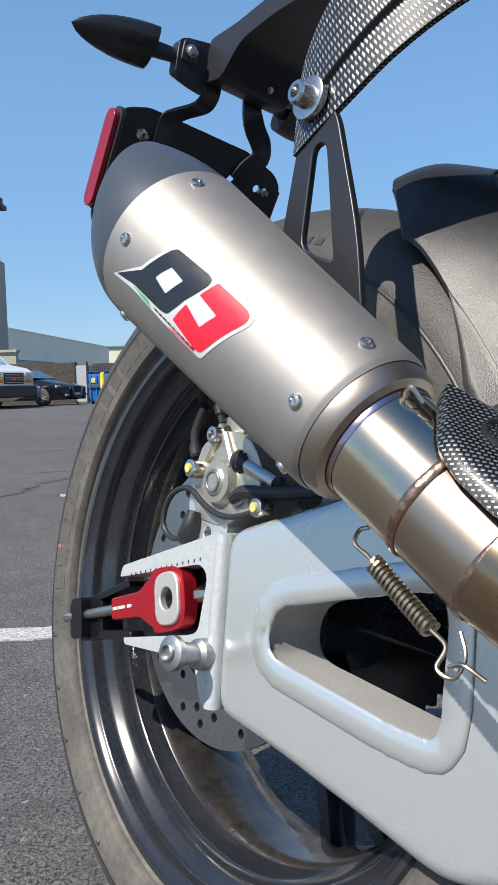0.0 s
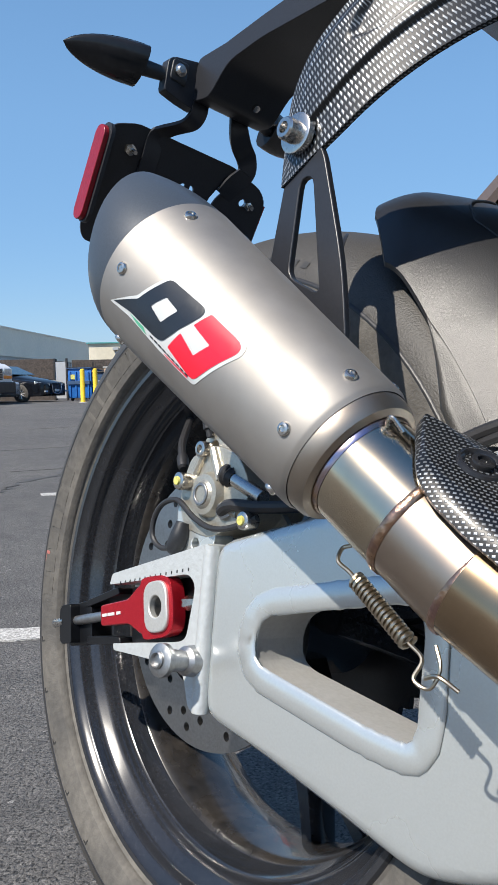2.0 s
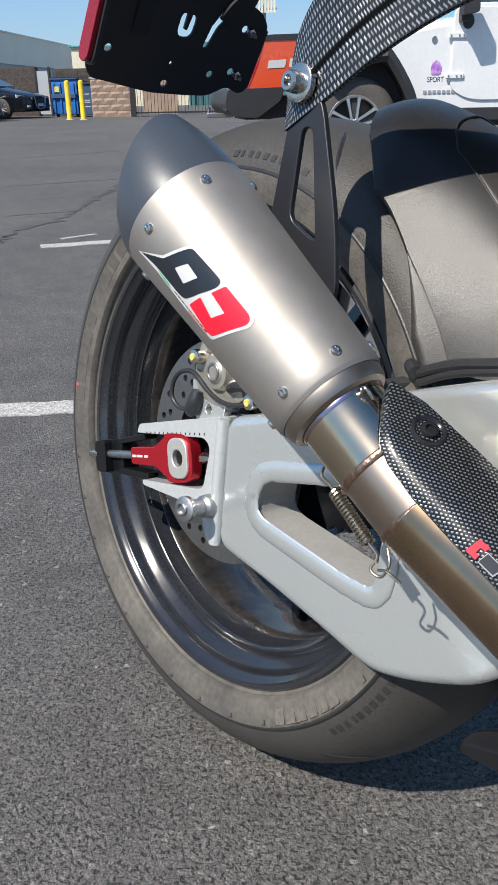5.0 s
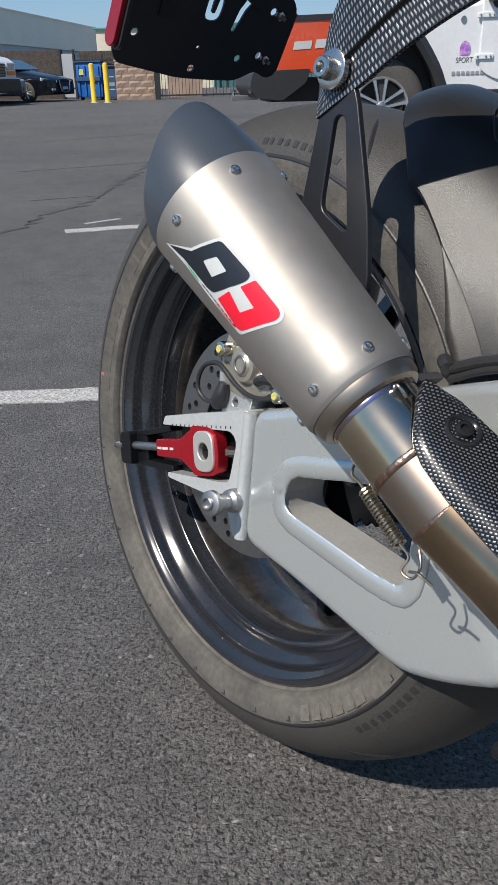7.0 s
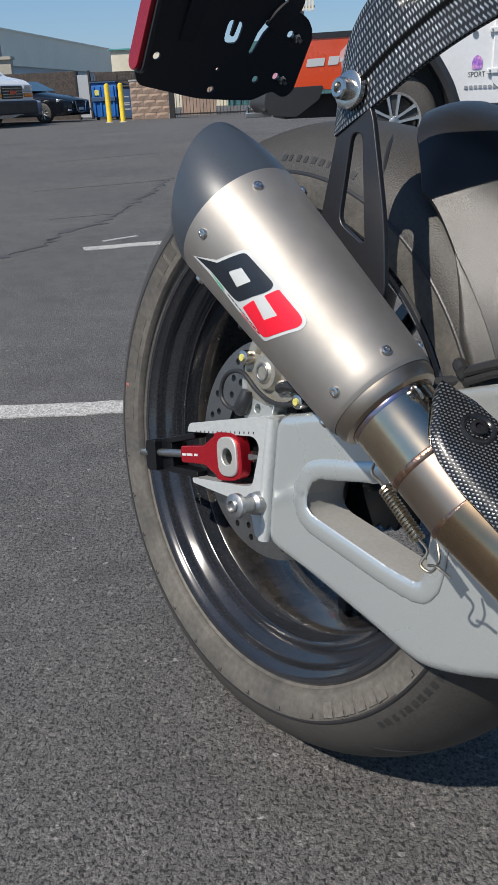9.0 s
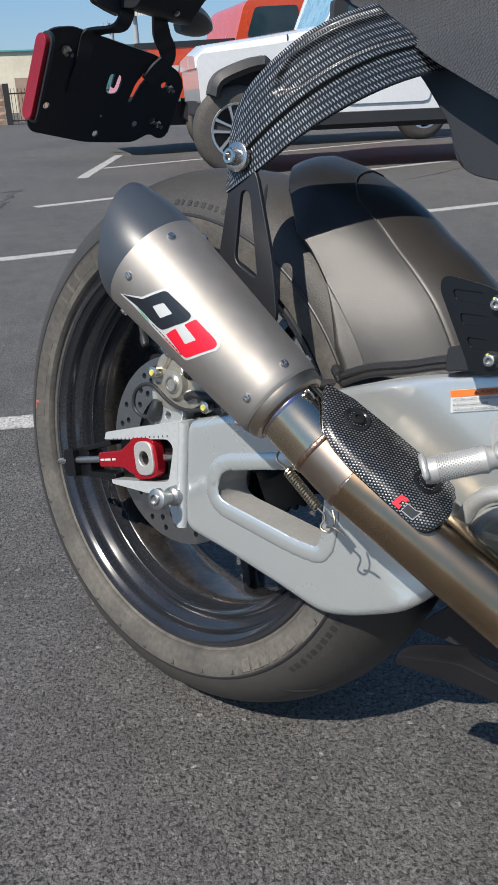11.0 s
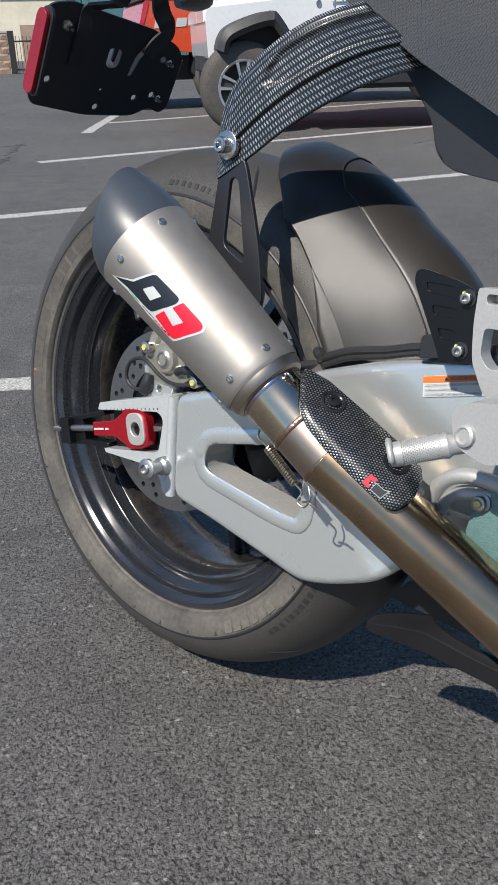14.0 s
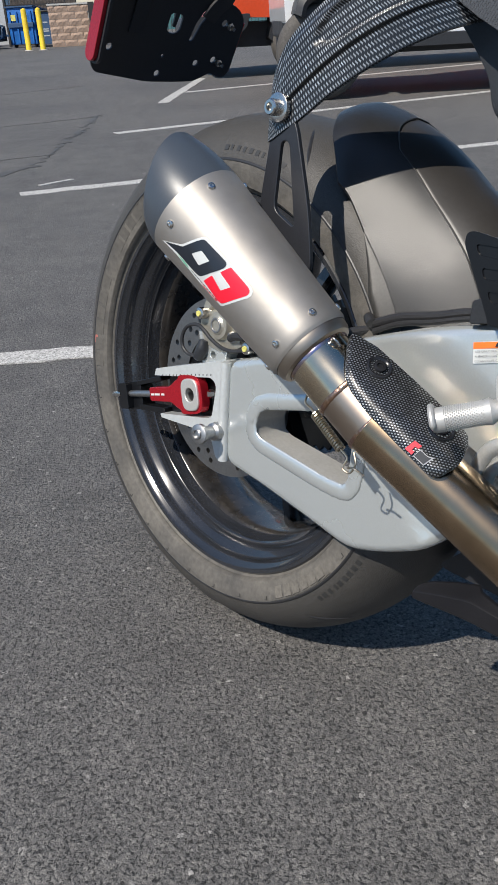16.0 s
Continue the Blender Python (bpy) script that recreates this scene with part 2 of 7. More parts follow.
# ---- building helpers ----
def mesh_object(name, bm, mat, smooth=True, angle=35.0):
    me = bpy.data.meshes.new(name)
    bmesh.ops.recalc_face_normals(bm, faces=bm.faces)
    bm.to_mesh(me)
    bm.free()
    if smooth:
        me.polygons.foreach_set("use_smooth", [True] * len(me.polygons))
        me.set_sharp_from_angle(angle=radians(angle))
    for one in (mat if isinstance(mat, (list, tuple)) else [mat]):
        me.materials.append(one)
    return new(name, me)


def part(name, bm, mat, parent, label="", bevel=0.0, angle=35.0, smooth=True):
    """Links a bmesh as one mesh object under a thing or a part."""
    ob = mesh_object(name, bm, mat, smooth, angle)
    ob.parent = parent
    if label:
        ob["label"] = label
    if bevel:
        mod = ob.modifiers.new("bevel", "BEVEL")
        mod.width, mod.segments, mod.limit_method, mod.angle_limit = bevel, 4 if bevel > 0.006 else 2, "ANGLE", radians(40)
        mod.harden_normals = False
    return ob


def smooth_path(points, steps=8):
    """A rounded line through points."""
    p = [Vector(q) for q in points]
    p = [p[0] * 2 - p[1], *p, p[-1] * 2 - p[-2]]
    out = []
    for a, b, c, d in zip(p, p[1:], p[2:], p[3:]):
        for i in range(steps):
            t = i / steps
            out.append(0.5 * (2 * b + (c - a) * t + (2 * a - 5 * b + 4 * c - d) * t * t + (3 * b - a - 3 * c + d) * t ** 3))
    return [*out, p[-2]]


def grid_faces(bm, rings, closed=True, caps=False, uv=None):
    """Skins rings of points; uv: metres along the ring's place and the way."""
    vs = [[bm.verts.new(q) for q in ring] for ring in rings]
    n = len(rings[0])
    layer = bm.loops.layers.uv.verify()
    us = [0.0]
    for j in range(n):
        us.append(us[-1] + (Vector(rings[0][(j + 1) % n]) - Vector(rings[0][j])).length)
    ws = [0.0]
    for a, b in zip(rings, rings[1:]):
        ws.append(ws[-1] + max((Vector(p) - Vector(q)).length for p, q in zip(a, b)))
    for i in range(len(rings) - 1):
        for j in range(n if closed else n - 1):
            k = (j + 1) % n
            try:
                face = bm.faces.new((vs[i][j], vs[i][k], vs[i + 1][k], vs[i + 1][j]))
            except ValueError:
                continue
            for loop, (u, w) in zip(face.loops, ((us[j], ws[i]), (us[j + 1], ws[i]), (us[j + 1], ws[i + 1]), (us[j], ws[i + 1]))):
                loop[layer].uv = (u, w)
    if caps:
        for ring in (vs[0], vs[-1]):
            bm.faces.new(ring)
    return vs


def tube(points, radius, segs=12, steps=6, caps=True, bm=None):
    """A round bar or hose along a smooth line; radius: one number or one a point."""
    bm = bm or bmesh.new()
    path = smooth_path(points, steps) if steps > 1 else [Vector(p) for p in points]
    radii = radius if isinstance(radius, (list, tuple)) else [radius] * len(points)
    rings, side = [], None
    for i, p in enumerate(path):
        way = (path[min(i + 1, len(path) - 1)] - path[max(i - 1, 0)]).normalized()
        side = (side - way * side.dot(way)).normalized() if side else way.orthogonal().normalized()
        up = way.cross(side)
        s = i / (len(path) - 1) * (len(radii) - 1)
        k = min(int(s), len(radii) - 2) if len(radii) > 1 else 0
        r = radii[k] + (radii[min(k + 1, len(radii) - 1)] - radii[k]) * (s - k)
        rings.append([p + side * r * math.cos(a) + up * r * math.sin(a) for a in (2 * math.pi * j / segs for j in range(segs))])
    grid_faces(bm, rings, caps=caps)
    return bm


def lathe(origin, axis, profile, segs=48, caps=False, bm=None, ref=(0, 0, 1)):
    """Turns a profile of (way along the axis, radius) round the axis."""
    bm = bm or bmesh.new()
    o, d = Vector(origin), Vector(axis).normalized()
    ref = Vector(ref) if abs(d.dot(Vector(ref).normalized())) < 0.98 else Vector((1, 0, 0))
    u = (ref - d * d.dot(ref)).normalized()
    v = d.cross(u)
    rings = [[o + d * s + (u * math.cos(a) + v * math.sin(a)) * r for a in (2 * math.pi * j / segs for j in range(segs))] for s, r in profile]
    grid_faces(bm, rings, caps=caps)
    return bm


def rounded(points, radius, steps=4):
    """The corners of a flat outline rounded; radius: one number or one a corner."""
    out, n = [], len(points)
    for i, p in enumerate(points):
        r = radius[i] if isinstance(radius, (list, tuple)) else radius
        p, a, b = Vector(p), Vector(points[i - 1]), Vector(points[(i + 1) % n])
        ra, rb = min(r, (a - p).length * 0.49), min(r, (b - p).length * 0.49)
        p0, p2 = p + (a - p).normalized() * ra, p + (b - p).normalized() * rb
        for k in range(steps + 1):
            t = k / steps
            out.append(p0 * (1 - t) ** 2 + p * 2 * t * (1 - t) + p2 * t * t)
    return out


def plate(outline, place, thick, holes=(), bm=None):
    """A plate with an outline (and holes) in a plane; place maps (a, b, depth) to a point; depth runs from 0 to thick."""
    bm = bm or bmesh.new()
    edges, loops = [], []
    for ring in (outline, *holes):
        vs = [bm.verts.new((p[0], p[1], 0)) for p in ring]
        loops.append(vs)
        edges += [bm.edges.new((vs[i - 1], vs[i])) for i in range(len(vs))]
    made = bmesh.ops.triangle_fill(bm, use_beauty=True, use_dissolve=False, edges=edges)
    faces = [g for g in made["geom"] if isinstance(g, bmesh.types.BMFace)]
    verts = [v for ring in loops for v in ring]
    top = {v: bm.verts.new((v.co.x, v.co.y, thick)) for v in verts}
    for f in faces:
        bm.faces.new([top[v] for v in reversed(f.verts)])
    for ring in loops:
        for i in range(len(ring)):
            a, b = ring[i - 1], ring[i]
            bm.faces.new((a, b, top[b], top[a]))
    layer = bm.loops.layers.uv.verify()
    for f in bm.faces:
        for lo in f.loops:
            lo[layer].uv = (lo.vert.co.x, lo.vert.co.y)
    for v in (*verts, *top.values()):
        v.co = place(*v.co)
    return bm


def inset(ring, d):
    """A flat outline moved inwards by d (outwards for a clockwise one)."""
    n = len(ring)
    turn = sum(ring[i - 1].x * ring[i].y - ring[i].x * ring[i - 1].y for i in range(n))
    out = []
    for i, p in enumerate(ring):
        way = (ring[(i + 1) % n] - ring[i - 1]).normalized()
        out.append(p + Vector((-way.y, way.x)) * (d if turn > 0 else -d))
    return out


def soft_plate(outline, place, thick, r, holes=(), r_hole=None):
    """A plate whose front edges are rounded over by r."""
    outline = [Vector(p[:2]) for p in outline]
    holes = [[Vector(p[:2]) for p in h] for h in holes]
    steps = [(1 - math.cos(a), 1 - math.sin(a)) for a in (math.pi / 2 * k / 5 for k in range(6))]
    rh = r if r_hole is None else r_hole
    front, edges = bmesh.new(), []
    for ring in (inset(outline, r), *(inset(h, -rh) for h in holes)):
        vs = [front.verts.new((p.x, p.y, 0)) for p in ring]
        edges += [front.edges.new((vs[i - 1], vs[i])) for i in range(len(vs))]
    bmesh.ops.triangle_fill(front, use_beauty=True, use_dissolve=False, edges=edges)
    for v in front.verts:
        v.co = place(v.co.x, v.co.y, 0.0)
    for ring, e, sign in ((outline, r, 1), *((h, rh, -1) for h in holes)):
        rings = [[place(p.x, p.y, thick) for p in ring]] + [[place(p.x, p.y, e * down) for p in inset(ring, sign * e * inn)] for inn, down in steps]
        grid_faces(front, rings)
    bmesh.ops.remove_doubles(front, verts=front.verts, dist=0.00002)
    return front


def box(lo, hi, bm=None, m=None):
    bm = bm or bmesh.new()
    m = m or Matrix()
    vs = [bm.verts.new(m @ Vector((x, y, z))) for x in (lo[0], hi[0]) for y in (lo[1], hi[1]) for z in (lo[2], hi[2])]
    for f in ((0, 1, 3, 2), (4, 6, 7, 5), (0, 4, 5, 1), (2, 3, 7, 6), (0, 2, 6, 4), (1, 5, 7, 3)):
        bm.faces.new([vs[i] for i in f])
    return bm


def circle(centre, radius, n=16, turn=0.0):
    return [Vector((centre[0] + radius * math.cos(2 * math.pi * i / n + turn), centre[1] + radius * math.sin(2 * math.pi * i / n + turn))) for i in range(n)]


def bolt(name, at, axis, radius, height, parent, mat=None, socket=True, label=""):
    """A cap screw with a rounded head and a hexagon socket."""
    d = Vector(axis).normalized()
    r, h = radius, height
    prof = [(-h * 0.6, r * 0.96), (h * 0.7, r), (h * 0.93, r * 0.94), (h, r * 0.8)]
    if socket:
        prof += [(h, r * 0.52), (h * 0.45, r * 0.48), (h * 0.4, 0.0001)]
    else:
        prof += [(h * 1.05, r * 0.4), (h * 1.06, 0.0001)]
    return part(name, lathe(at, d, prof, 18), mat or BOLT_STEEL, parent, label)


# ---- the motorcycle, leaning on its side stand: x ahead, y to its left, z up, from the rear axle ----
AXLE = Vector((0.0369, 0.6503, 0.3145))
TURN_BIKE = Euler((radians(-10.375), radians(0.669), radians(-51.96))).to_matrix().to_4x4()
BASE = Vector((0.0, 0.0, -0.323))
BIKE = tagged(new("motorcycle"), "silver and black sport motorcycle with titanium exhaust on asphalt", "motorcycle")
BIKE.matrix_world = Matrix.Translation(AXLE) @ TURN_BIKE @ Matrix.Translation(BASE)


def bike_part(name, bm, mat, label="", bevel=0.0, angle=35.0):
    ob = part(name, bm, mat, BIKE, label, bevel, angle)
    ob.location = -BASE
    return ob


def on_side(l0, slope=0.0):
    """Places an outline of (x, z) on the bike's right side at y = l0 + slope x; depth goes inwards."""
    return lambda a, b, d: Vector((a, l0 + slope * a + d, b))


# tyre: tread arc and dusty sidewalls
AXIS = (0, 1, 0)
arc = [(0.0940 * math.sin(a), 0.2580 + 0.0600 * math.cos(a)) for a in (radians(-86 + 172 * i / 32) for i in range(33))]
tyre = bike_part("tyre", lathe((0, 0, 0), AXIS, arc, 128), TREAD, "worn black sport tyre")
for s, word in ((-1, "near"), (1, "far")):
    wall = [(s * 0.0938, 0.2628), (s * 0.0948, 0.2618), (s * 0.0949, 0.2600), (s * 0.0944, 0.254), (s * 0.0930, 0.247), (s * 0.0905, 0.2385),
            (s * 0.0860, 0.2350), (s * 0.0835, 0.2348), (s * 0.0815, 0.2325), (s * 0.076, 0.2285)]
    part("sidewall", lathe((0, 0, 0), AXIS, wall, 128), SIDEWALL, tyre, "brown-grey dusty sidewall")


part("shoulder_groove", lathe((0, 0, 0), AXIS, [(-0.0940, 0.2650), (-0.0951, 0.2640), (-0.0954, 0.2630), (-0.0951, 0.2620), (-0.0940, 0.2614)], 128), HOSE, tyre, "dark line between sidewall and tread")


def wall_point(angle, r, lift=0.0):
    """A point on the near sidewall; angle in degrees from straight back, upwards."""
    t = min(max((r - 0.2350) / (0.2615 - 0.2350), 0), 1)
    y = -0.0860 - 0.0090 * (1 - (1 - t) ** 2) - lift
    a = radians(angle)
    return Vector((-r * math.cos(a), y, r * math.sin(a)))


def wall_mark(a0, a1, r0, r1, lift=0.0011):
    """A raised bar on the near sidewall."""
    bm = bmesh.new()
    k = max(2, int(abs(a1 - a0) / 1.2) + 1)
    low = [[wall_point(a0 + (a1 - a0) * i / k, r, h) for i in range(k + 1)] for r, h in ((r0, -0.001), (r0, lift), (r1, lift), (r1, -0.001))]
    grid_faces(bm, low, closed=False)
    return bm


# moulded marks where words stand on the sidewall
def joined(parts):
    whole = parts[0]
    for extra in parts[1:]:
        me = bpy.data.meshes.new("scratch")
        extra.to_mesh(me)
        whole.from_mesh(me)
        extra.free()
        bpy.data.meshes.remove(me)
    return whole


for a0, a1 in ((-11, 23), (29, 78)):
    part("moulded_band", wall_mark(a0, a1, 0.2418, 0.2612, 0.0004), BAND, tyre, "darker band under the raised marks")
for start, count, step, width in ((-9, 6, 5.2, 3.9), (31, 10, 4.6, 3.5), (-145, 6, 3.6, 2.8)):
    for i in range(count):
        a, e = start + i * step, start + i * step + width
        part("moulded_mark", wall_mark(a, e, 0.2450, 0.2585, 0.0012), PALE_LETTER if start < -100 else LETTER, tyre)
part("moulded_panel", wall_mark(-147, -122, 0.2420, 0.2432, 0.0008), LETTER, tyre)
part("moulded_panel", wall_mark(-147, -122, 0.2600, 0.2610, 0.0008), LETTER, tyre)


def tread_mark(a0, a1, w0, w1):
    """A shallow mark on the tread's near shoulder; w in degrees across the arc."""
    rings = []
    for w in (w0, (w0 + w1) / 2, w1):
        q = radians(w)
        r = 0.2580 + 0.0605 * math.cos(q)
        rings.append([Vector((-r * math.cos(radians(a0 + (a1 - a0) * i / 3)), -0.0945 * math.sin(q), r * math.sin(radians(a0 + (a1 - a0) * i / 3)))) for i in range(4)])
    bm = bmesh.new()
    grid_faces(bm, rings, closed=False)
    return bm


letters = random.Random(5)
for start, count in ((-158, 10), (86, 10)):
    for i in range(count):
        a = start + i * 2.1
        wide = 0.7 + 0.8 * letters.random()
        part("moulded_mark", tread_mark(a, a + wide, 70.5, 76), TREAD_MARK, tyre)
part("paint_mark", wall_mark(-1.8, 0.8, 0.2550, 0.2605, 0.0004), material("faded_red_mark", (0.36, 0.12, 0.10), 0.7, var=0.3, scale=500), tyre, "faded red paint mark")
for i in range(26):
    a, r = -14 - i * 5.6, (0.2550 if i % 2 else 0.2425)
    part("wear_arrow", joined([wall_mark(a, a + 0.32, r, r + 0.0048, 0.0004), wall_mark(a, a + 1.15, r + 0.0040, r + 0.0048, 0.0004)]), TICK, tyre)
# sipes in the tread
for i in range(9):
    a0 = radians(i * 40 + 12)
    for side in (-1, 1):
        pts = []
        for k in range(7):
            w = radians(25 + 38 * k / 6) * side
            a = a0 + 0.16 * k / 6
            r = 0.2566 + 0.0600 * math.cos(w)
            pts.append((r * math.sin(a), 0.0942 * math.sin(w), r * math.cos(a)))
        part("tread_groove", tube(pts, [0.0004, 0.0016, 0.0022, 0.0022, 0.0022, 0.0016, 0.0004], 6, 2), HOSE, tyre)

# rim, spokes, hub
rim_profile = [(-0.076, 0.2285), (-0.0785, 0.2318), (-0.0815, 0.2323), (-0.0835, 0.2300), (-0.0830, 0.2262), (-0.0790, 0.2240), (-0.0770, 0.2205), (-0.0745, 0.2185),
               (-0.0690, 0.2180), (-0.0640, 0.2150), (-0.0600, 0.2090), (-0.0520, 0.2050), (-0.0480, 0.2040), (-0.0460, 0.2018), (-0.0380, 0.2000), (-0.0330, 0.1970), (-0.0200, 0.1920), (0.0150, 0.1900),
               (0.0450, 0.1960), (0.0620, 0.2100), (0.0780, 0.2200), (0.0830, 0.2300), (0.0780, 0.2320), (0.0740, 0.2280), (0.0600, 0.2180), (0.0, 0.1990), (-0.0600, 0.2180), (-0.076, 0.2285)]
rim = bike_part("rim", lathe((0, 0, 0), AXIS, rim_profile, 128), RIM_BLACK, "gloss black wheel rim")
part("rim_barrel", lathe((0, 0, 0), AXIS, [(-0.0310, 0.1966), (-0.0300, 0.1952), (-0.0200, 0.1912), (0.0150, 0.1892), (0.0450, 0.1950), (0.0600, 0.2070)], 128), RIM_DUST, rim, "dusty brown inner barrel")
hub_profile = [(-0.072, 0.012), (-0.072, 0.034), (-0.060, 0.040), (-0.050, 0.050), (0.040, 0.050), (0.060, 0.060), (0.070, 0.045), (0.075, 0.012)]
part("hub", lathe((0, 0, 0), AXIS, hub_profile, 40), RIM_BLACK, rim)
for i in range(5):
    a = radians(72 * i + 76)
    for spread in (-0.16, 0.16):
        rings = []
        for k in range(6):
            t = k / 5
            r, w, h = 0.040 + 0.155 * t, 0.013 - 0.004 * t, 0.020 - 0.006 * t
            ang = a + spread * (0.3 + 0.7 * t)
            c = Vector((r * math.cos(ang), 0.012 + 0.022 * t, r * math.sin(ang)))
            tang = Vector((-math.sin(ang), 0, math.cos(ang)))
            rings.append([c + tang * w * x + Vector((0, h * y, 0)) for x, y in ((-1, -0.6), (-0.6, -1), (0.6, -1), (1, -0.6), (1, 0.6), (0.6, 1), (-0.6, 1), (-1, 0.6))])
        bm = bmesh.new()
        grid_faces(bm, rings, caps=True)
        part("spoke", bm, RIM_BLACK, rim)
stem = part("valve_stem", tube([(-0.128, -0.030, 0.156), (-0.106, -0.052, 0.130), (-0.092, -0.060, 0.116)], 0.0038, 10, 4), HOSE, rim)
part("valve_cap", lathe((-0.093, -0.0595, 0.117), (0.64, -0.25, -0.72), [(0, 0.0045), (0.004, 0.0055), (0.014, 0.0050), (0.016, 0.0030), (0.016, 0.0001)], 12), HOSE, stem, "black valve cap")

# drilled brake disc
holes = []
for i in range(24):
    for k, r in enumerate((0.0785, 0.0885, 0.0985)):
        a = 2 * math.pi * (i + k * 0.33) / 24
        if i % 3 != 2 - k:
            holes.append(circle((r * math.cos(a), r * math.sin(a)), 0.0036, 10))
disc = bike_part("brake_disc", plate(circle((0, 0), 0.110, 96), on_side(-0.0805), 0.005, [circle((0, 0), 0.068, 48), *holes]), DISC_STEEL, "drilled steel brake disc")
carrier = [Vector((r * math.cos(a), r * math.sin(a))) for a, r in ((2 * math.pi * i / 60, 0.069 if i % 10 < 4 else 0.045) for i in range(60))]
part("disc_carrier", plate(carrier, on_side(-0.0770), 0.005, [circle((0, 0), 0.02, 24)]), BLACK_METAL, disc)

# swingarm: tall painted plate arm with a welded window, fork end and rear crosspiece
top_line = [(0.060, 0.058), (0.102, 0.073), (0.150, 0.090), (0.200, 0.113), (0.242, 0.131), (0.301, 0.153), (0.357, 0.169), (0.420, 0.182), (0.470, 0.186)]
low_line = [(0.470, 0.010), (0.400, 0.000), (0.360, -0.018), (0.349, -0.040), (0.328, -0.060), (0.287, -0.080), (0.258, -0.090), (0.240, -0.0905), (0.190, -0.080), (0.129, -0.0685), (0.069, -0.0600)]
window = rounded([(0.1110, -0.0150), (0.1130, 0.0205), (0.186, 0.0415), (0.238, 0.056), (0.2425, -0.0265), (0.215, -0.0270)], [0.018, 0.018, 0.02, 0.026, 0.026, 0.014], 6)
arm_face = on_side(-0.136, 0.08)
FOLD = ((-0.09, 0.350), (-0.05, 0.3240), (-0.037, 0.3085), (-0.020, 0.2955), (0.012, 0.2830), (0.03, 0.2800))


def arm_skin(x, z):
    """How far the arm's outer skin turns inwards: a roll towards its top and a fold ahead of the window."""
    roll = 0.7 * max(0.0, z - 0.105) ** 2 * min(1.0, max(0.0, (x - 0.20) / 0.08))
    if z >= 0.03:
        return roll
    edge = FOLD[-1][1]
    for (z0, x0), (z1, x1) in zip(FOLD, FOLD[1:]):
        if z <= z1:
            edge = x0 + (x1 - x0) * max(0.0, z - z0) / (z1 - z0)
            break
    past = max(0.0, x - edge)
    return roll + 0.20 * past * past / (past + 0.012)


bm = soft_plate(rounded([*low_line, *top_line], 0.016, 4), arm_face, 0.044, 0.009, [window], 0.002)
cuts = [((0.262 + 0.012 * i, 0, 0), (1, 0, 0)) for i in range(16)] + [((0, 0, -0.075 + 0.013 * i), (0, 0, 1)) for i in range(20)]
for at, across in cuts:
    bmesh.ops.bisect_plane(bm, geom=[*bm.verts, *bm.edges, *bm.faces], plane_co=at, plane_no=across)
# the window's inner walls take a darker, duller grey than the outer paint
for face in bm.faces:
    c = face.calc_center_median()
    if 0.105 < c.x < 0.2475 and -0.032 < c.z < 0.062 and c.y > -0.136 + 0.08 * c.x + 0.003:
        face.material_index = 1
for v in bm.verts:
    v.co.y += arm_skin(v.co.x, v.co.z)
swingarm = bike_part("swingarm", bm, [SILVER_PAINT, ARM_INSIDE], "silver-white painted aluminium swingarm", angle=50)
even = swingarm.modifiers.new("even", "WEIGHTED_NORMAL")
even.mode, even.keep_sharp, even.weight = "FACE_AREA", True, 90
bead = [arm_face(p.x, p.y, 0.0) for p in rounded([(0.1040, -0.0190), (0.1055, 0.0245), (0.186, 0.0475), (0.2440, 0.0635), (0.2490, -0.0325), (0.215, -0.0335)], [0.024, 0.022, 0.02, 0.030, 0.030, 0.018], 8)]
bm = bmesh.new()
rings = []
for i, p in enumerate(bead):
    way = (bead[(i + 1) % len(bead)] - bead[i - 1]).normalized()
    side = way.cross(Vector((0, 1, 0))).normalized()
    wob = 1 + 0.05 * math.sin(i * 2.3)
    rings.append([p + side * 0.0086 * wob * math.cos(a) + Vector((0, -1, 0)) * 0.0025 * wob * math.sin(a) for a in (2 * math.pi * j / 20 for j in range(20))])
grid_faces(bm, [*rings, rings[0]])
part("window_weld", bm, SILVER_PAINT, swingarm, "rounded weld bead round the swingarm window")
bm = tube([(0.0600, -0.1310, 0.056), (0.0620, -0.1312, 0.03), (0.0645, -0.1312, -0.01), (0.0690, -0.1308, -0.058)], 0.0060, 20, 5)
part("end_weld", bm, SILVER_WELD, swingarm, "vertical weld bead")
# fork end round the axle slot
fork = [(-0.066, 0.0045), (-0.064, 0.0140), (0.058, 0.0575), (0.067, -0.0600), (0.058, -0.0580), (0.046, -0.0330), (-0.047, -0.0440), (-0.050, -0.0395), (0.036, -0.0175), (0.046, -0.0130), (0.0495, 0.0260), (0.040, 0.0325)]
part("fork_end", plate(rounded(fork, [0.002, 0.003, 0.003, 0.003, 0.004, 0.010, 0.002, 0.002, 0.006, 0.006, 0.006, 0.006], 3), on_side(-0.1335), 0.034), SILVER_WELD, swingarm, "silver fork end round the axle slot", bevel=0.0012)
part("slot_lining", plate(rounded([(0.052, 0.036), (-0.056, 0.004), (-0.045, -0.040), (0.052, -0.016)], 0.004, 2), on_side(-0.1180), 0.012), BLACK_ANOD, swingarm, "black slot behind the adjuster")
for i in range(14):
    f = -0.050 + 0.0068 * i
    part("scale_tick", box((f, -0.1339, 0.0055 + 0.30 * (f + 0.056) + 0.0008), (f + 0.0010, -0.1330, 0.0055 + 0.30 * (f + 0.056) + 0.0030)), BLACK_METAL, swingarm)

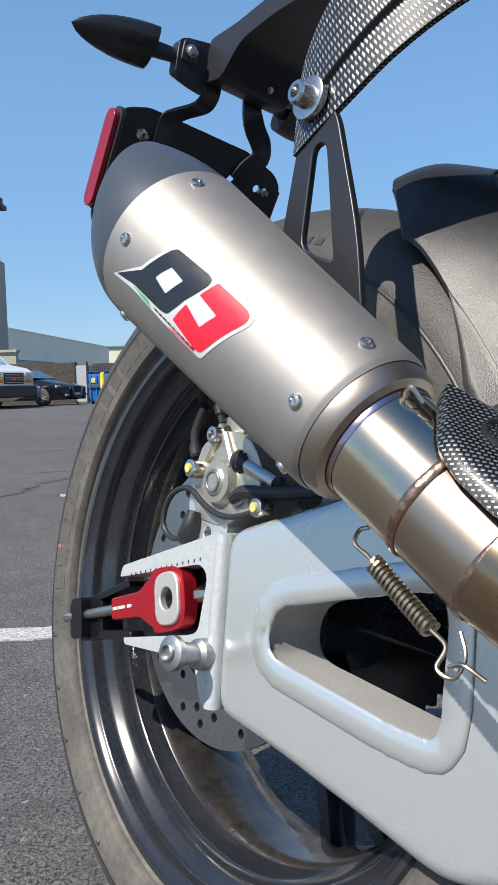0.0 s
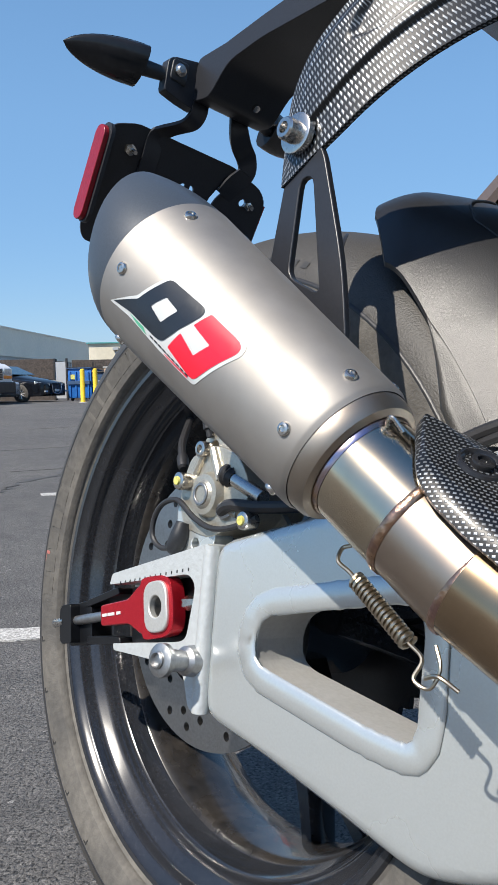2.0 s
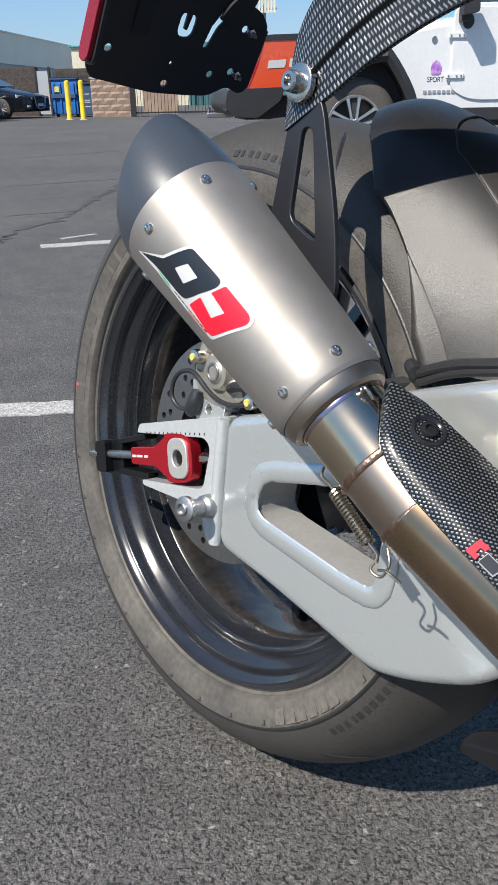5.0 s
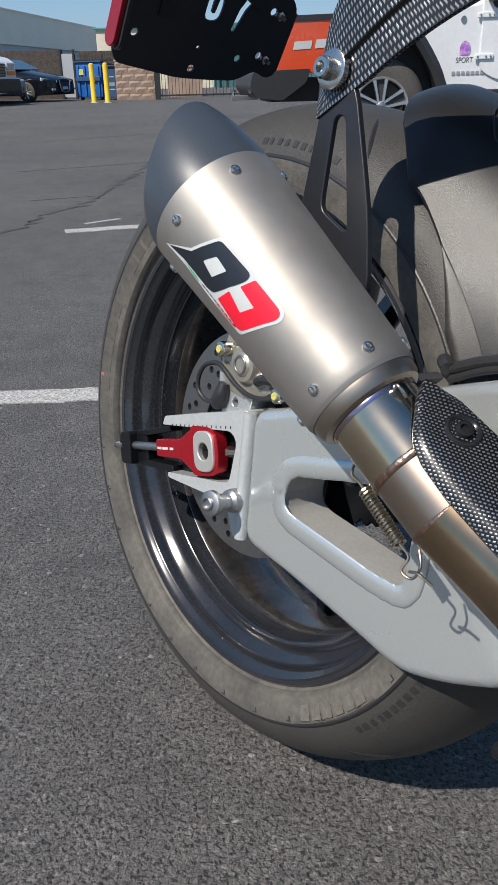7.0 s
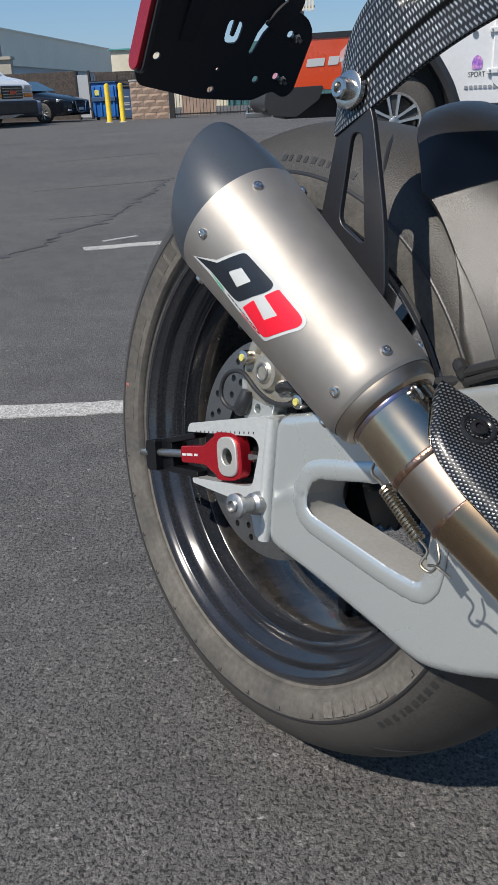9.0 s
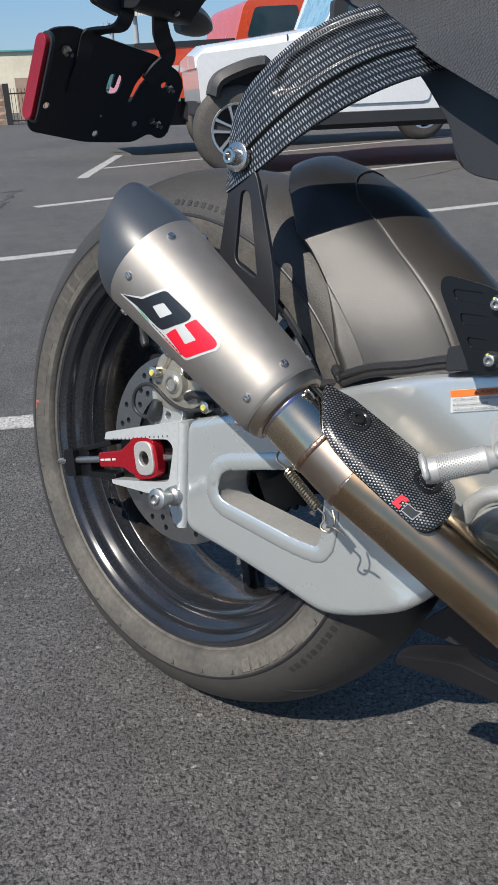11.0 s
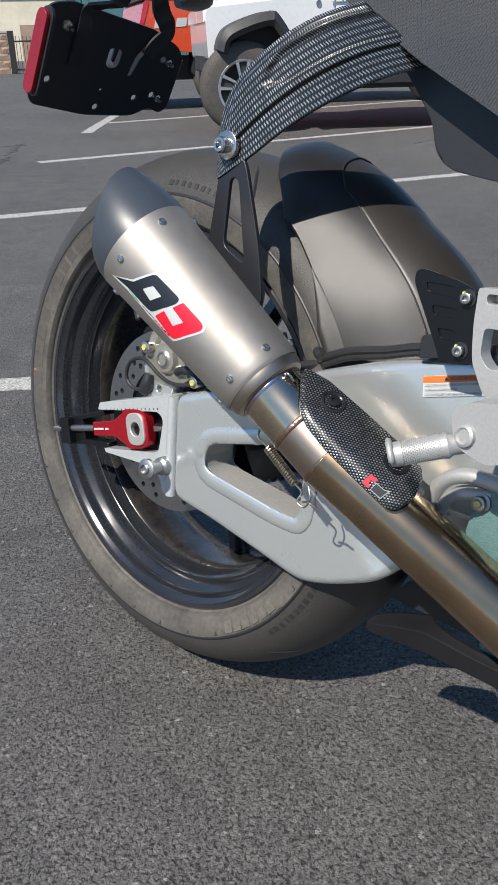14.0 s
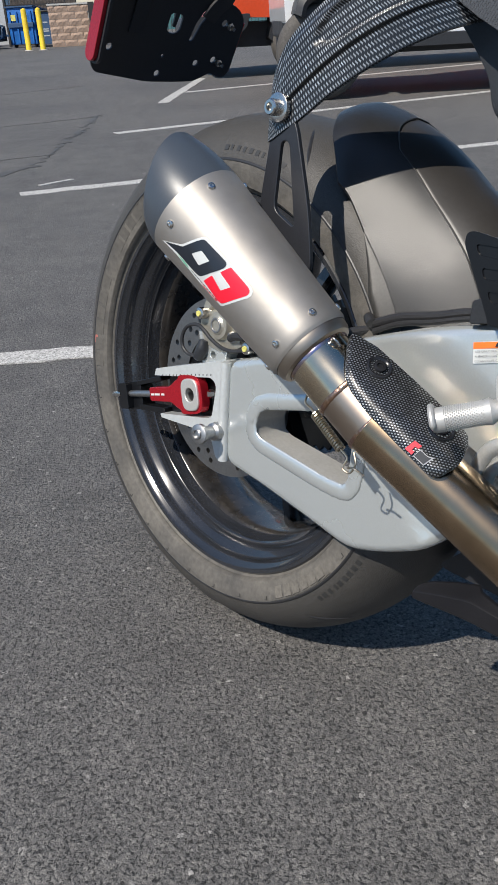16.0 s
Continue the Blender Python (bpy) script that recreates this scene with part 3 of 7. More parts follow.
# far arm and rear sprocket beyond the wheel; the arm's black is painted shade
part("far_arm", plate(rounded([(0.47, -0.02), (0.36, -0.06), (0.24, -0.09), (-0.03, -0.045), (-0.03, 0.045), (0.16, 0.09), (0.35, 0.16), (0.47, 0.186)], 0.02, 3), on_side(0.108), 0.03), BLACK_METAL, swingarm, bevel=0.003)
teeth = [Vector((r * math.cos(a), r * math.sin(a))) for a, r in ((math.pi * i / 43, 0.101 if i % 2 else 0.108) for i in range(86))]
sprocket = bike_part("rear_sprocket", plate(teeth, on_side(0.084), 0.006, [circle((0, 0), 0.03, 24)]), BLACK_METAL, "dark rear sprocket")

# red chain adjuster in the fork end
E_WAY, E_UP = Vector((0.956, 0, 0.293)), Vector((-0.293, 0, 0.956))


def along(a, b, y):
    """A point a ahead of the axle along the arm, b across it."""
    return E_WAY * a + E_UP * b + Vector((0, y, 0))


adjuster = bike_part("chain_adjuster", plate(rounded([(-0.016, -0.021), (-0.016, 0.021), (-0.010, 0.0235), (0.019, 0.0225), (0.027, 0.014), (0.027, -0.014), (0.019, -0.0225), (-0.010, -0.0235)], 0.010, 4), lambda a, b, d: along(a, b, -0.1340 + d), 0.011, [circle((0.0070, 0.0), 0.0090, 24)]), RED_ANOD, "red anodised chain adjuster block", bevel=0.0015)
part("adjuster_arm", plate(rounded([(-0.078, -0.0085), (-0.078, 0.0085), (-0.036, 0.0095), (-0.018, 0.019), (-0.012, 0.019), (-0.012, -0.019), (-0.018, -0.019), (-0.036, -0.0095)], 0.003, 2), lambda a, b, d: along(a, b, -0.1330 + d), 0.014), RED_ANOD, adjuster, bevel=0.002)
part("axle_washer", plate(rounded([(-0.0085, -0.0190), (-0.0085, 0.0190), (0.0220, 0.0190), (0.0220, -0.0190)], 0.0125, 5), lambda a, b, d: along(a, b, -0.1365 + d), 0.006, [circle((0.0070, 0.0), 0.0080, 24)]), PALE_STEEL, adjuster, "silver oval axle washer", bevel=0.001)
part("axle_bore", lathe(along(0.0070, 0, -0.1320), AXIS, [(-0.004, 0.0082), (0.02, 0.0080), (0.02, 0.0001)], 24), DULL_STEEL, adjuster)
part("adjuster_bolt", tube([along(-0.150, 0, -0.127), along(-0.070, 0, -0.127)], 0.0042, 12, 1), DULL_STEEL, adjuster, "threaded steel adjuster bolt")
part("bolt_tip", lathe(along(-0.164, 0, -0.130), E_WAY, [(0, 0.0001), (0, 0.0030), (0.003, 0.0042), (0.020, 0.0042)], 12), BOLT_STEEL, adjuster)
part("bolt_tip", lathe(along(0.046, 0, -0.125), E_WAY, [(0, 0.0001), (0, 0.0035), (-0.012, 0.0055), (-0.014, 0.0055)], 6), BOLT_STEEL, adjuster)
part("end_cap_block", plate(rounded([(-0.148, -0.016), (-0.148, 0.010), (-0.144, 0.0145), (-0.128, 0.0145), (-0.128, -0.019), (-0.144, -0.019)], 0.003, 3), lambda a, b, d: along(a, b, -0.1335 + d), 0.020), BLACK_ANOD, adjuster, bevel=0.002)
part("end_block", plate(rounded([(-0.147, -0.021), (-0.147, 0.014), (-0.112, 0.016), (-0.108, 0.010), (-0.108, -0.018), (-0.116, -0.021)], 0.004, 3), lambda a, b, d: along(a, b, -0.1245 + d), 0.020), BLACK_ANOD, adjuster, "black anodised end block", bevel=0.0015)
for b0, b1 in ((0.010, 0.016), (-0.021, -0.014)):
    part("end_rail", plate(rounded([(-0.114, b0), (-0.114, b1), (-0.062, b1 + (0.006 if b0 > 0 else -0.004)), (-0.060, b0 + (0.006 if b0 > 0 else -0.004))], 0.002, 2), lambda a, b, d: along(a, b, -0.1255 + d), 0.018), BLACK_ANOD, adjuster, bevel=0.001)
for k, w in ((0, 0.007), (0.0085, 0.010), (0.022, 0.006)):
    part("print_bar", box((-0.0745 + k, -0.1336, -0.0012), (-0.0745 + k + w, -0.1326, 0.0012), None, Matrix(((0.956, 0, -0.293, 0), (0, 1, 0, 0), (0.293, 0, 0.956, 0), (0, 0, 0, 1)))), WHITE_STICKER, adjuster)
# paddock stand spool
spool = bike_part("stand_spool", lathe((0.0630, -0.1670, -0.0215), (-0.10, 1, -0.10), [(0.0, 0.0001), (0.0, 0.0080), (0.0015, 0.0112), (0.0060, 0.0112), (0.0085, 0.0078), (0.0220, 0.0070), (0.0245, 0.0100), (0.0300, 0.0108), (0.0360, 0.0112)], 28), DULL_STEEL, "machined steel stand spool")
part("spool_screw", lathe((0.0630, -0.1675, -0.0215), (-0.10, 1, -0.10), [(0.001, 0.0001), (0.0006, 0.0058), (-0.001, 0.0060), (-0.002, 0.0050), (0.001, 0.0045), (0.001, 0.0001)], 16), DULL_STEEL, spool)

# rear brake caliper, bracket, sensor and hoses
caliper = bike_part("brake_caliper", plate(rounded([(0.004, 0.062), (-0.006, 0.084), (0.002, 0.116), (0.030, 0.128), (0.060, 0.122), (0.078, 0.100), (0.070, 0.074), (0.036, 0.058)], 0.010, 3), on_side(-0.118), 0.060), CALIPER, "champagne-silver brake caliper", bevel=0.003)
part("caliper_piston", lathe((0.032, -0.1265, 0.090), AXIS, [(0.0, 0.0001), (0.0, 0.009), (0.002, 0.011), (0.0025, 0.015), (0.009, 0.0175)], 28), CALIPER, caliper)
part("caliper_logo_ring", lathe((0.032, -0.1270, 0.090), AXIS, [(0.0, 0.006), (-0.0006, 0.0065), (-0.0006, 0.008), (0.0, 0.0085)], 24), DULL_STEEL, caliper)
part("caliper_bridge", plate(rounded([(0.010, 0.108), (0.006, 0.132), (0.024, 0.140), (0.056, 0.132), (0.062, 0.112)], 0.006, 3), on_side(-0.110), 0.045, [circle((0.020, 0.126), 0.005, 12), circle((0.044, 0.124), 0.006, 12)]), CALIPER, caliper, bevel=0.002)
for x, z, r in ((0.003, 0.097, 0.0070), (0.084, 0.077, 0.0066)):
    bolt("caliper_bolt", (x, -0.121, z), (0, -1, 0), r, 0.007, caliper, BOLT_STEEL, False)
    part("paint_dot", lathe((x, -0.1296, z), AXIS, [(0.0, 0.0001), (0.0, 0.0032), (0.0016, 0.0036)], 14), GOLD_DOT, caliper, "yellow paint dot")
part("slide_pin", tube([(0.046, -0.116, 0.107), (0.090, -0.116, 0.094)], 0.0055, 14, 1), BOLT_STEEL, caliper, "steel slide pin")
part("pin_boot", lathe((0.046, -0.116, 0.107), (0.96, 0, -0.28), [(0, 0.0080), (0.003, 0.0085), (0.005, 0.0068), (0.008, 0.0082), (0.010, 0.0066), (0.012, 0.0060)], 18), HOSE, caliper)
bolt("caliper_bolt", (0.020, -0.119, 0.123), (0, -1, 0), 0.0062, 0.005, caliper, BOLT_STEEL)
for x0, z0, x1, z1 in ((0.012, 0.104, 0.020, 0.122), (0.044, 0.102, 0.030, 0.124), (0.050, 0.084, 0.068, 0.080)):
    part("caliper_rib", tube([(x0, -0.119, z0), (x1, -0.118, z1)], 0.0036, 10, 1), CALIPER, caliper)
part("bleed_nipple", lathe((0.016, -0.112, 0.133), (-0.3, -0.2, 1), [(0, 0.003), (0.006, 0.003), (0.007, 0.0045), (0.013, 0.0040), (0.016, 0.0001)], 10), HOSE, caliper)
part("banjo_bolt", lathe((0.052, -0.115, 0.080), (0.3, -1, 0.2), [(0, 0.007), (0.006, 0.007), (0.007, 0.005), (0.010, 0.0001)], 6), DULL_STEEL, caliper)
bracket = bike_part("caliper_bracket", plate(rounded([(-0.009, 0.080), (0.016, 0.090), (0.028, 0.070), (0.044, 0.064), (0.040, 0.040), (0.006, 0.032), (-0.004, 0.052)], 0.006, 3), on_side(-0.1170), 0.018, [circle((0.020, 0.052), 0.0045, 12)]), SILVER_PAINT, "white painted caliper bracket", bevel=0.003)
part("speed_sensor", tube([(-0.006, -0.119, 0.045), (0.001, -0.121, 0.047), (0.005, -0.121, 0.056), (0.006, -0.120, 0.066)], [0.0045, 0.0075, 0.0075, 0.0055], 14, 4), BLACK_PLASTIC, bracket, "black wheel speed sensor")
part("sensor_cable", tube([(-0.002, -0.119, 0.046), (-0.018, -0.121, 0.043), (-0.030, -0.122, 0.050), (-0.031, -0.122, 0.064), (-0.020, -0.123, 0.077), (0.001, -0.124, 0.082), (0.025, -0.125, 0.072), (0.047, -0.125, 0.067), (0.069, -0.125, 0.070), (0.093, -0.122, 0.080)], 0.0022, 10, 8), HOSE, bracket)
part("brake_hose", tube([(0.052, -0.121, 0.080), (0.066, -0.124, 0.086), (0.095, -0.118, 0.088), (0.14, -0.105, 0.098), (0.22, -0.09, 0.130)], 0.0045, 10, 8), HOSE, bracket)

# ---- exhaust ----
M_TOP, M_LOW = Vector((0.1077, -0.2146, 0.2135)), Vector((0.2256, -0.1937, 0.1327))
M_WAY = (M_LOW - M_TOP).normalized()
M_LEN = (M_LOW - M_TOP).length


def m_radius(s):
    return 0.0479 + (0.0398 - 0.0479) * s / M_LEN


def m_frame():
    u = (Vector((0, -1, 0)) - M_WAY * M_WAY.dot(Vector((0, -1, 0)))).normalized()      # towards the bike's right
    return u, M_WAY.cross(u)


M_U, M_V = m_frame()


def on_muffler(s, angle, lift=0.0):
    a = radians(angle)
    return M_TOP + M_WAY * s + (M_U * math.cos(a) + M_V * math.sin(a)) * (m_radius(s) + lift)


body_profile = [(-0.0125, m_radius(-0.0125) - 0.002), (-0.0125, m_radius(-0.0125))] + [(s, m_radius(s)) for s in (-0.008, 0.0, 0.03, 0.06, 0.09, 0.12, M_LEN)] + \
               [(M_LEN + 0.009, m_radius(M_LEN + 0.009)), (M_LEN + 0.0105, m_radius(M_LEN) - 0.0012), (M_LEN + 0.0125, m_radius(M_LEN) - 0.0022)]
muffler = bike_part("muffler", lathe(M_TOP, M_WAY, body_profile, 96, ref=M_U), TITANIUM, "tapered brushed titanium muffler can")
part("end_ring", lathe(M_TOP, M_WAY, [(M_LEN + 0.0125, 0.0372), (M_LEN + 0.0180, 0.0366), (M_LEN + 0.0215, 0.0345), (M_LEN + 0.0230, 0.0310), (M_LEN + 0.0215, 0.0285)], 72, ref=M_U), TANNED_RING, muffler, "heat-browned end ring")
# slash-cut end cap
CAP_UP = Vector((0.57, 0.05, 0.82)).normalized()
rings = []
for k in range(15):
    t = k / 14
    ring = []
    for j in range(72):
        a = 2 * math.pi * j / 72
        d = M_U * math.cos(a) + M_V * math.sin(a)
        lift = 0.5 + 0.5 * d.dot(CAP_UP) / math.sqrt(1 - M_WAY.dot(CAP_UP) ** 2)
        s = -0.0120 - (0.018 + 0.042 * lift ** 1.6) * t
        r = (m_radius(-0.012) - 0.0002) * (1 + 0.010 * math.sin(math.pi * t) - (0.05 + 0.09 * lift) * t ** 2)
        ring.append(M_TOP + M_WAY * s + d * r)
    rings.append(ring)
for inner, depth in ((0.93, 0.0), (0.90, 0.02)):
    c = sum((Vector(p) for p in rings[14]), Vector()) / 72
    rings.append([c + (Vector(p) - c) * inner + M_WAY * depth for p in rings[14]])
bm = bmesh.new()
grid_faces(bm, rings)
part("end_cap", bm, CAP_GREY, muffler, "matt dark grey slash-cut end cap")
part("outlet_tube", lathe(M_TOP, M_WAY, [(-0.045, 0.026), (-0.010, 0.026), (0.03, 0.026), (0.03, 0.0001)], 40, ref=M_U), BLACK_METAL, muffler)
# six rivets round both ends
for s in (0.0, M_LEN):
    for i in range(6):
        a = -5.4 - 60.0 * i
        nrm = (on_muffler(s, a, 0.01) - on_muffler(s, a)).normalized()
        r = 0.0036
        part("rivet", lathe(on_muffler(s, a), nrm, [(-0.001, r), (0.0006, r), (0.0016, r * 0.82), (0.0019, r * 0.5), (0.0012, r * 0.42), (0.0010, 0.0001)], 16), BOLT_STEEL, muffler)



def badge(name, outline, lift, mat, parent, label="", holes=()):
    """A sticker laid on the can; outline: metres along the axis and degrees round it."""
    bm = bmesh.new()
    edges = []
    for ring in (outline, *holes):
        dense = []
        for i, p in enumerate(ring):
            a, b = Vector(ring[i - 1]), Vector(p)
            k = max(1, int(math.hypot(b.x - a.x, (b.y - a.y) * 0.00075) / 0.003))
            dense += [a + (b - a) * (j + 1) / k for j in range(k)]
        vs = [bm.verts.new((p.x, p.y * 0.00075, 0)) for p in dense]
        edges += [bm.edges.new((vs[i - 1], vs[i])) for i in range(len(vs))]
    bmesh.ops.triangle_fill(bm, use_beauty=True, edges=edges)
    for _ in range(2):
        bmesh.ops.subdivide_edges(bm, edges=[e for e in bm.edges if e.calc_length() > 0.005], cuts=1)
    bmesh.ops.triangulate(bm, faces=bm.faces)
    for v in bm.verts:
        v.co = on_muffler(v.co.x, v.co.y / 0.00075, lift)
    return part(name, bm, mat, parent, label, angle=180)


def degrees_round(points, r):
    return [(p.x, p.y / 0.00075) for p in rounded([(a, b * 0.00075) for a, b in points], r, 3)]


sticker = badge("badge", degrees_round([(-0.001, 19.5), (0.0205, 0.5), (0.0335, -26.5), (0.0680, -28.0), (0.0700, -28.5), (0.0990, -28.5), (0.1010, -20.0), (0.0830, 20.5), (0.0800, 21.8), (0.0500, 21.0), (0.0200, 17.8)], [0.0005, 0.001, 0.003, 0.002, 0.002, 0.005, 0.003, 0.003, 0.003, 0.004, 0.004]), 0.0003, WHITE_STICKER, muffler, "white, black and red vinyl badge")
badge("badge_field", degrees_round([(0.0025, 17.0), (0.0220, 2.0), (0.0345, -23.5), (0.0655, -25.5), (0.0660, -18.0), (0.0510, 13.0), (0.0440, 14.5), (0.0190, 14.0)], [0.0005, 0.001, 0.003, 0.004, 0.004, 0.004, 0.002, 0.002]), 0.0005, BLACK_STICKER, sticker, "black upper field", [degrees_round([(0.0330, -0.8), (0.0395, -12.7), (0.0515, -11.4), (0.0448, 2.8)], 0.001)])
badge("badge_field", degrees_round([(0.0560, 13.0), (0.0610, -2.0), (0.0755, 3.3), (0.0815, -10.0), (0.0655, -12.2), (0.0700, -25.5), (0.0965, -26.0), (0.0985, -19.5), (0.0820, 17.0), (0.0775, 18.5)], [0.001, 0.0008, 0.0008, 0.0008, 0.0008, 0.001, 0.006, 0.004, 0.004, 0.003]), 0.0005, RED_STICKER, sticker, "red lower field")
badge("badge_field", [(0.0190, 14.9), (0.0330, 15.2), (0.0370, 18.6), (0.0280, 17.6)], 0.0005, GREEN_STICKER, sticker, "green stripe")
badge("badge_field", [(0.0540, 19.2), (0.0760, 19.4), (0.0770, 20.6), (0.0570, 20.3)], 0.0005, RED_STICKER, sticker, "small red stripe")
for i in range(9):
    s0 = 0.0400 + i * 0.0042
    badge("print_bar", [(s0, 16.2 + 0.22 * i), (s0 + 0.0030, 16.3 + 0.22 * i), (s0 + 0.0032, 17.6 + 0.22 * i), (s0 + 0.0002, 17.5 + 0.22 * i)], 0.0005, BLACK_STICKER, sticker)

# link pipe: sleeve, two welds, tanned pipe
sleeve = bike_part("pipe_sleeve", lathe(M_TOP, M_WAY, [(M_LEN + 0.012, 0.0300), (M_LEN + 0.024, 0.0300), (M_LEN + 0.0260, 0.0296), (M_LEN + 0.0630, 0.0292)], 64, ref=M_U), STEEL, "polished steel exhaust sleeve, straw and blue from heat")
part("blued_band", lathe(M_TOP, M_WAY, [(M_LEN + 0.0228, 0.0303), (M_LEN + 0.0240, 0.0305), (M_LEN + 0.0262, 0.0299)], 64, ref=M_U), HEAT_BLUE, sleeve, "blue heat-tinted band")


def weld_ring(s, r, name, parent):
    bm = bmesh.new()
    rings = []
    for j in range(96):
        a = 2 * math.pi * j / 96
        d = M_U * math.cos(a) + M_V * math.sin(a)
        k = 1 + 0.22 * math.sin(j * 2.1) + 0.1 * math.sin(j * 0.7)
        rings.append([M_TOP + M_WAY * (s + 0.0026 * math.cos(b)) + d * (r + 0.0010 * k * math.sin(b)) for b in (2 * math.pi * i / 8 for i in range(8))])
    grid_faces(bm, [*rings, rings[0]])
    return part(name, bm, WELD, parent, "brown weld seam")


weld_ring(M_LEN + 0.0640, 0.0290, "weld", sleeve)
link = bike_part("link_pipe", lathe(M_TOP, M_WAY, [(M_LEN + 0.0640, 0.0288), (M_LEN + 0.0720, 0.0286), (M_LEN + 0.1020, 0.0282)], 64, ref=M_U), GREY_PIPE, "grey-brown tapered link pipe")
weld_ring(M_LEN + 0.1020, 0.0280, "weld", link)
PIPE_A = Vector((0.309, -0.1805, 0.0770))
PIPE_WAY = Vector((0.864, 0.199, -0.463)).normalized()
lower = bike_part("exhaust_pipe", tube([PIPE_A, PIPE_A + PIPE_WAY * 0.10, PIPE_A + PIPE_WAY * 0.22, PIPE_A + PIPE_WAY * 0.34, PIPE_A + PIPE_WAY * 0.42 + Vector((0.02, 0, 0.0))], 0.0283, 48, 6), BRONZE_PIPE, "heat-tanned bronze exhaust pipe")
# spring and its hooks
SPR_A, SPR_B = Vector((0.2390, -0.1850, 0.0690)), Vector((0.2830, -0.1850, 0.0420))
spr = (SPR_B - SPR_A)
sw = spr.normalized()
su = sw.orthogonal().normalized()
sv = sw.cross(su)
coil = [SPR_A + sw * (0.006 + (spr.length - 0.010) * i / 160) + (su * math.cos(2 * math.pi * i * 16 / 160) + sv * math.sin(2 * math.pi * i * 16 / 160)) * 0.0038 for i in range(161)]
spring = bike_part("exhaust_spring", tube(coil, 0.0011, 6, 1), SPRING_STEEL, "coiled steel exhaust spring")
part("spring_hook", tube([SPR_A + sw * 0.006, SPR_A, SPR_A + Vector((-0.006, -0.002, 0.004)), SPR_A + Vector((-0.008, 0.002, 0.010)), SPR_A + Vector((-0.004, 0.004, 0.012))], 0.0011, 8, 6), SPRING_STEEL, spring)
part("spring_hook", tube([SPR_B - sw * 0.004, SPR_B + sw * 0.006, SPR_B + Vector((0.004, -0.003, -0.012)), SPR_B + Vector((0.012, -0.002, -0.014)), SPR_B + Vector((0.015, 0.0, -0.005)), SPR_B + Vector((0.010, 0.002, 0.004))], 0.0010, 8, 6), SPRING_STEEL, spring)
part("spring_hook", tube([SPR_B + Vector((0.010, -0.003, -0.010)), SPR_B + Vector((0.018, -0.005, -0.007)), SPR_B + Vector((0.027, -0.002, -0.011))], 0.0010, 8, 6), SPRING_STEEL, spring)
lug = M_TOP + M_WAY * (M_LEN + 0.024)
part("spring_lug", tube([lug + Vector((0.020, -0.010, 0.020)), lug + Vector((0.022, -0.012, 0.0235)), lug + Vector((0.025, -0.012, 0.0235)), lug + Vector((0.028, -0.008, 0.018))], 0.0011, 8, 5), BOLT_STEEL, sleeve)

# carbon heat shield, an arched shell over the pipe's outer upper side
SH_A = PIPE_A - PIPE_WAY * 0.052
SH_WAY = PIPE_WAY
SH_U = (Vector((0, -1, 0)) - SH_WAY * SH_WAY.dot(Vector((0, -1, 0)))).normalized()
SH_V = SH_WAY.cross(SH_U)


def shell(s, angle, r):
    a = radians(angle)
    return SH_A + SH_WAY * s + (SH_U * math.cos(a) + SH_V * math.sin(a)) * r


def shield_edge(table, s):
    """Reads a rising table of (way along, degrees round)."""
    for (s0, a0), (s1, a1) in zip(table, table[1:]):
        if s <= s1:
            return a0 + (a1 - a0) * (s - s0) / (s1 - s0)
    return table[-1][1]


LOW_EDGE = ((-0.012, -100), (-0.006, -88), (0.000, -77), (0.007, -62), (0.015, -50), (0.026, -43), (0.045, -38), (0.080, -35), (0.116, -33), (0.122, -38), (0.1255, -48), (0.127, -62))
HIGH_EDGE = ((-0.012, -103), (-0.004, -108), (0.010, -111), (0.050, -111), (0.100, -110), (0.115, -106), (0.122, -97), (0.1255, -84), (0.127, -70))


def crest(a):
    """The shell runs on flat past its ridge."""
    return 0.0395 / math.cos(radians(max(0.0, -70 - a)))


bm = bmesh.new()
outer = []
for i in range(49):
    s = -0.012 + 0.139 * i / 48
    lo, hi = shield_edge(LOW_EDGE, s), shield_edge(HIGH_EDGE, s)
    def crown(w):
        return crest(lo + (hi - lo) * w) - 0.0030 * max(0.0, abs(2 * w - 1) - 0.70) / 0.30
    ring = [shell(s, lo + (hi - lo) * j / 16, crown(j / 16)) for j in range(17)]
    ring += [shell(s, hi + (lo - hi) * j / 16, crown(1 - j / 16) - 0.0025) for j in range(17)]
    outer.append(ring)
grid_faces(bm, outer, caps=True)
layer = bm.loops.layers.uv.verify()
for face in bm.faces:
    for loop in face.loops:
        rel = loop.vert.co - SH_A
        loop[layer].uv = (rel.dot(SH_WAY), 0.0395 * math.atan2(rel.dot(SH_V), rel.dot(SH_U)))
shield = bike_part("heat_shield", bm, CARBON_FINE, "black carbon-fibre heat shield with a small red mark")
for s, a in ((0.026, -92), (0.098, -87)):
    nrm = (shell(s, -72, 1) - shell(s, -72, 0)).normalized()
    part("screw_dish", lathe(shell(s, a, crest(a)), nrm, [(-0.0010, 0.0120), (0.0010, 0.0108), (0.0014, 0.0098), (0.0010, 0.0088), (-0.0004, 0.0074), (-0.0006, 0.0001)], 28), SHINY_BLACK, shield)
    bolt("shield_screw", shell(s, a, crest(a) - 0.0003), nrm, 0.0056, 0.0030, shield, SHINY_BLACK)


def shield_mark(outline, mat, label=""):
    """A small sticker on the shield; outline: metres along and degrees round."""
    bm = bmesh.new()
    vs = [bm.verts.new(shell(s, a, 0.0402)) for s, a in outline]
    bm.faces.new(vs)
    part("shield_mark", bm, mat, shield, label)


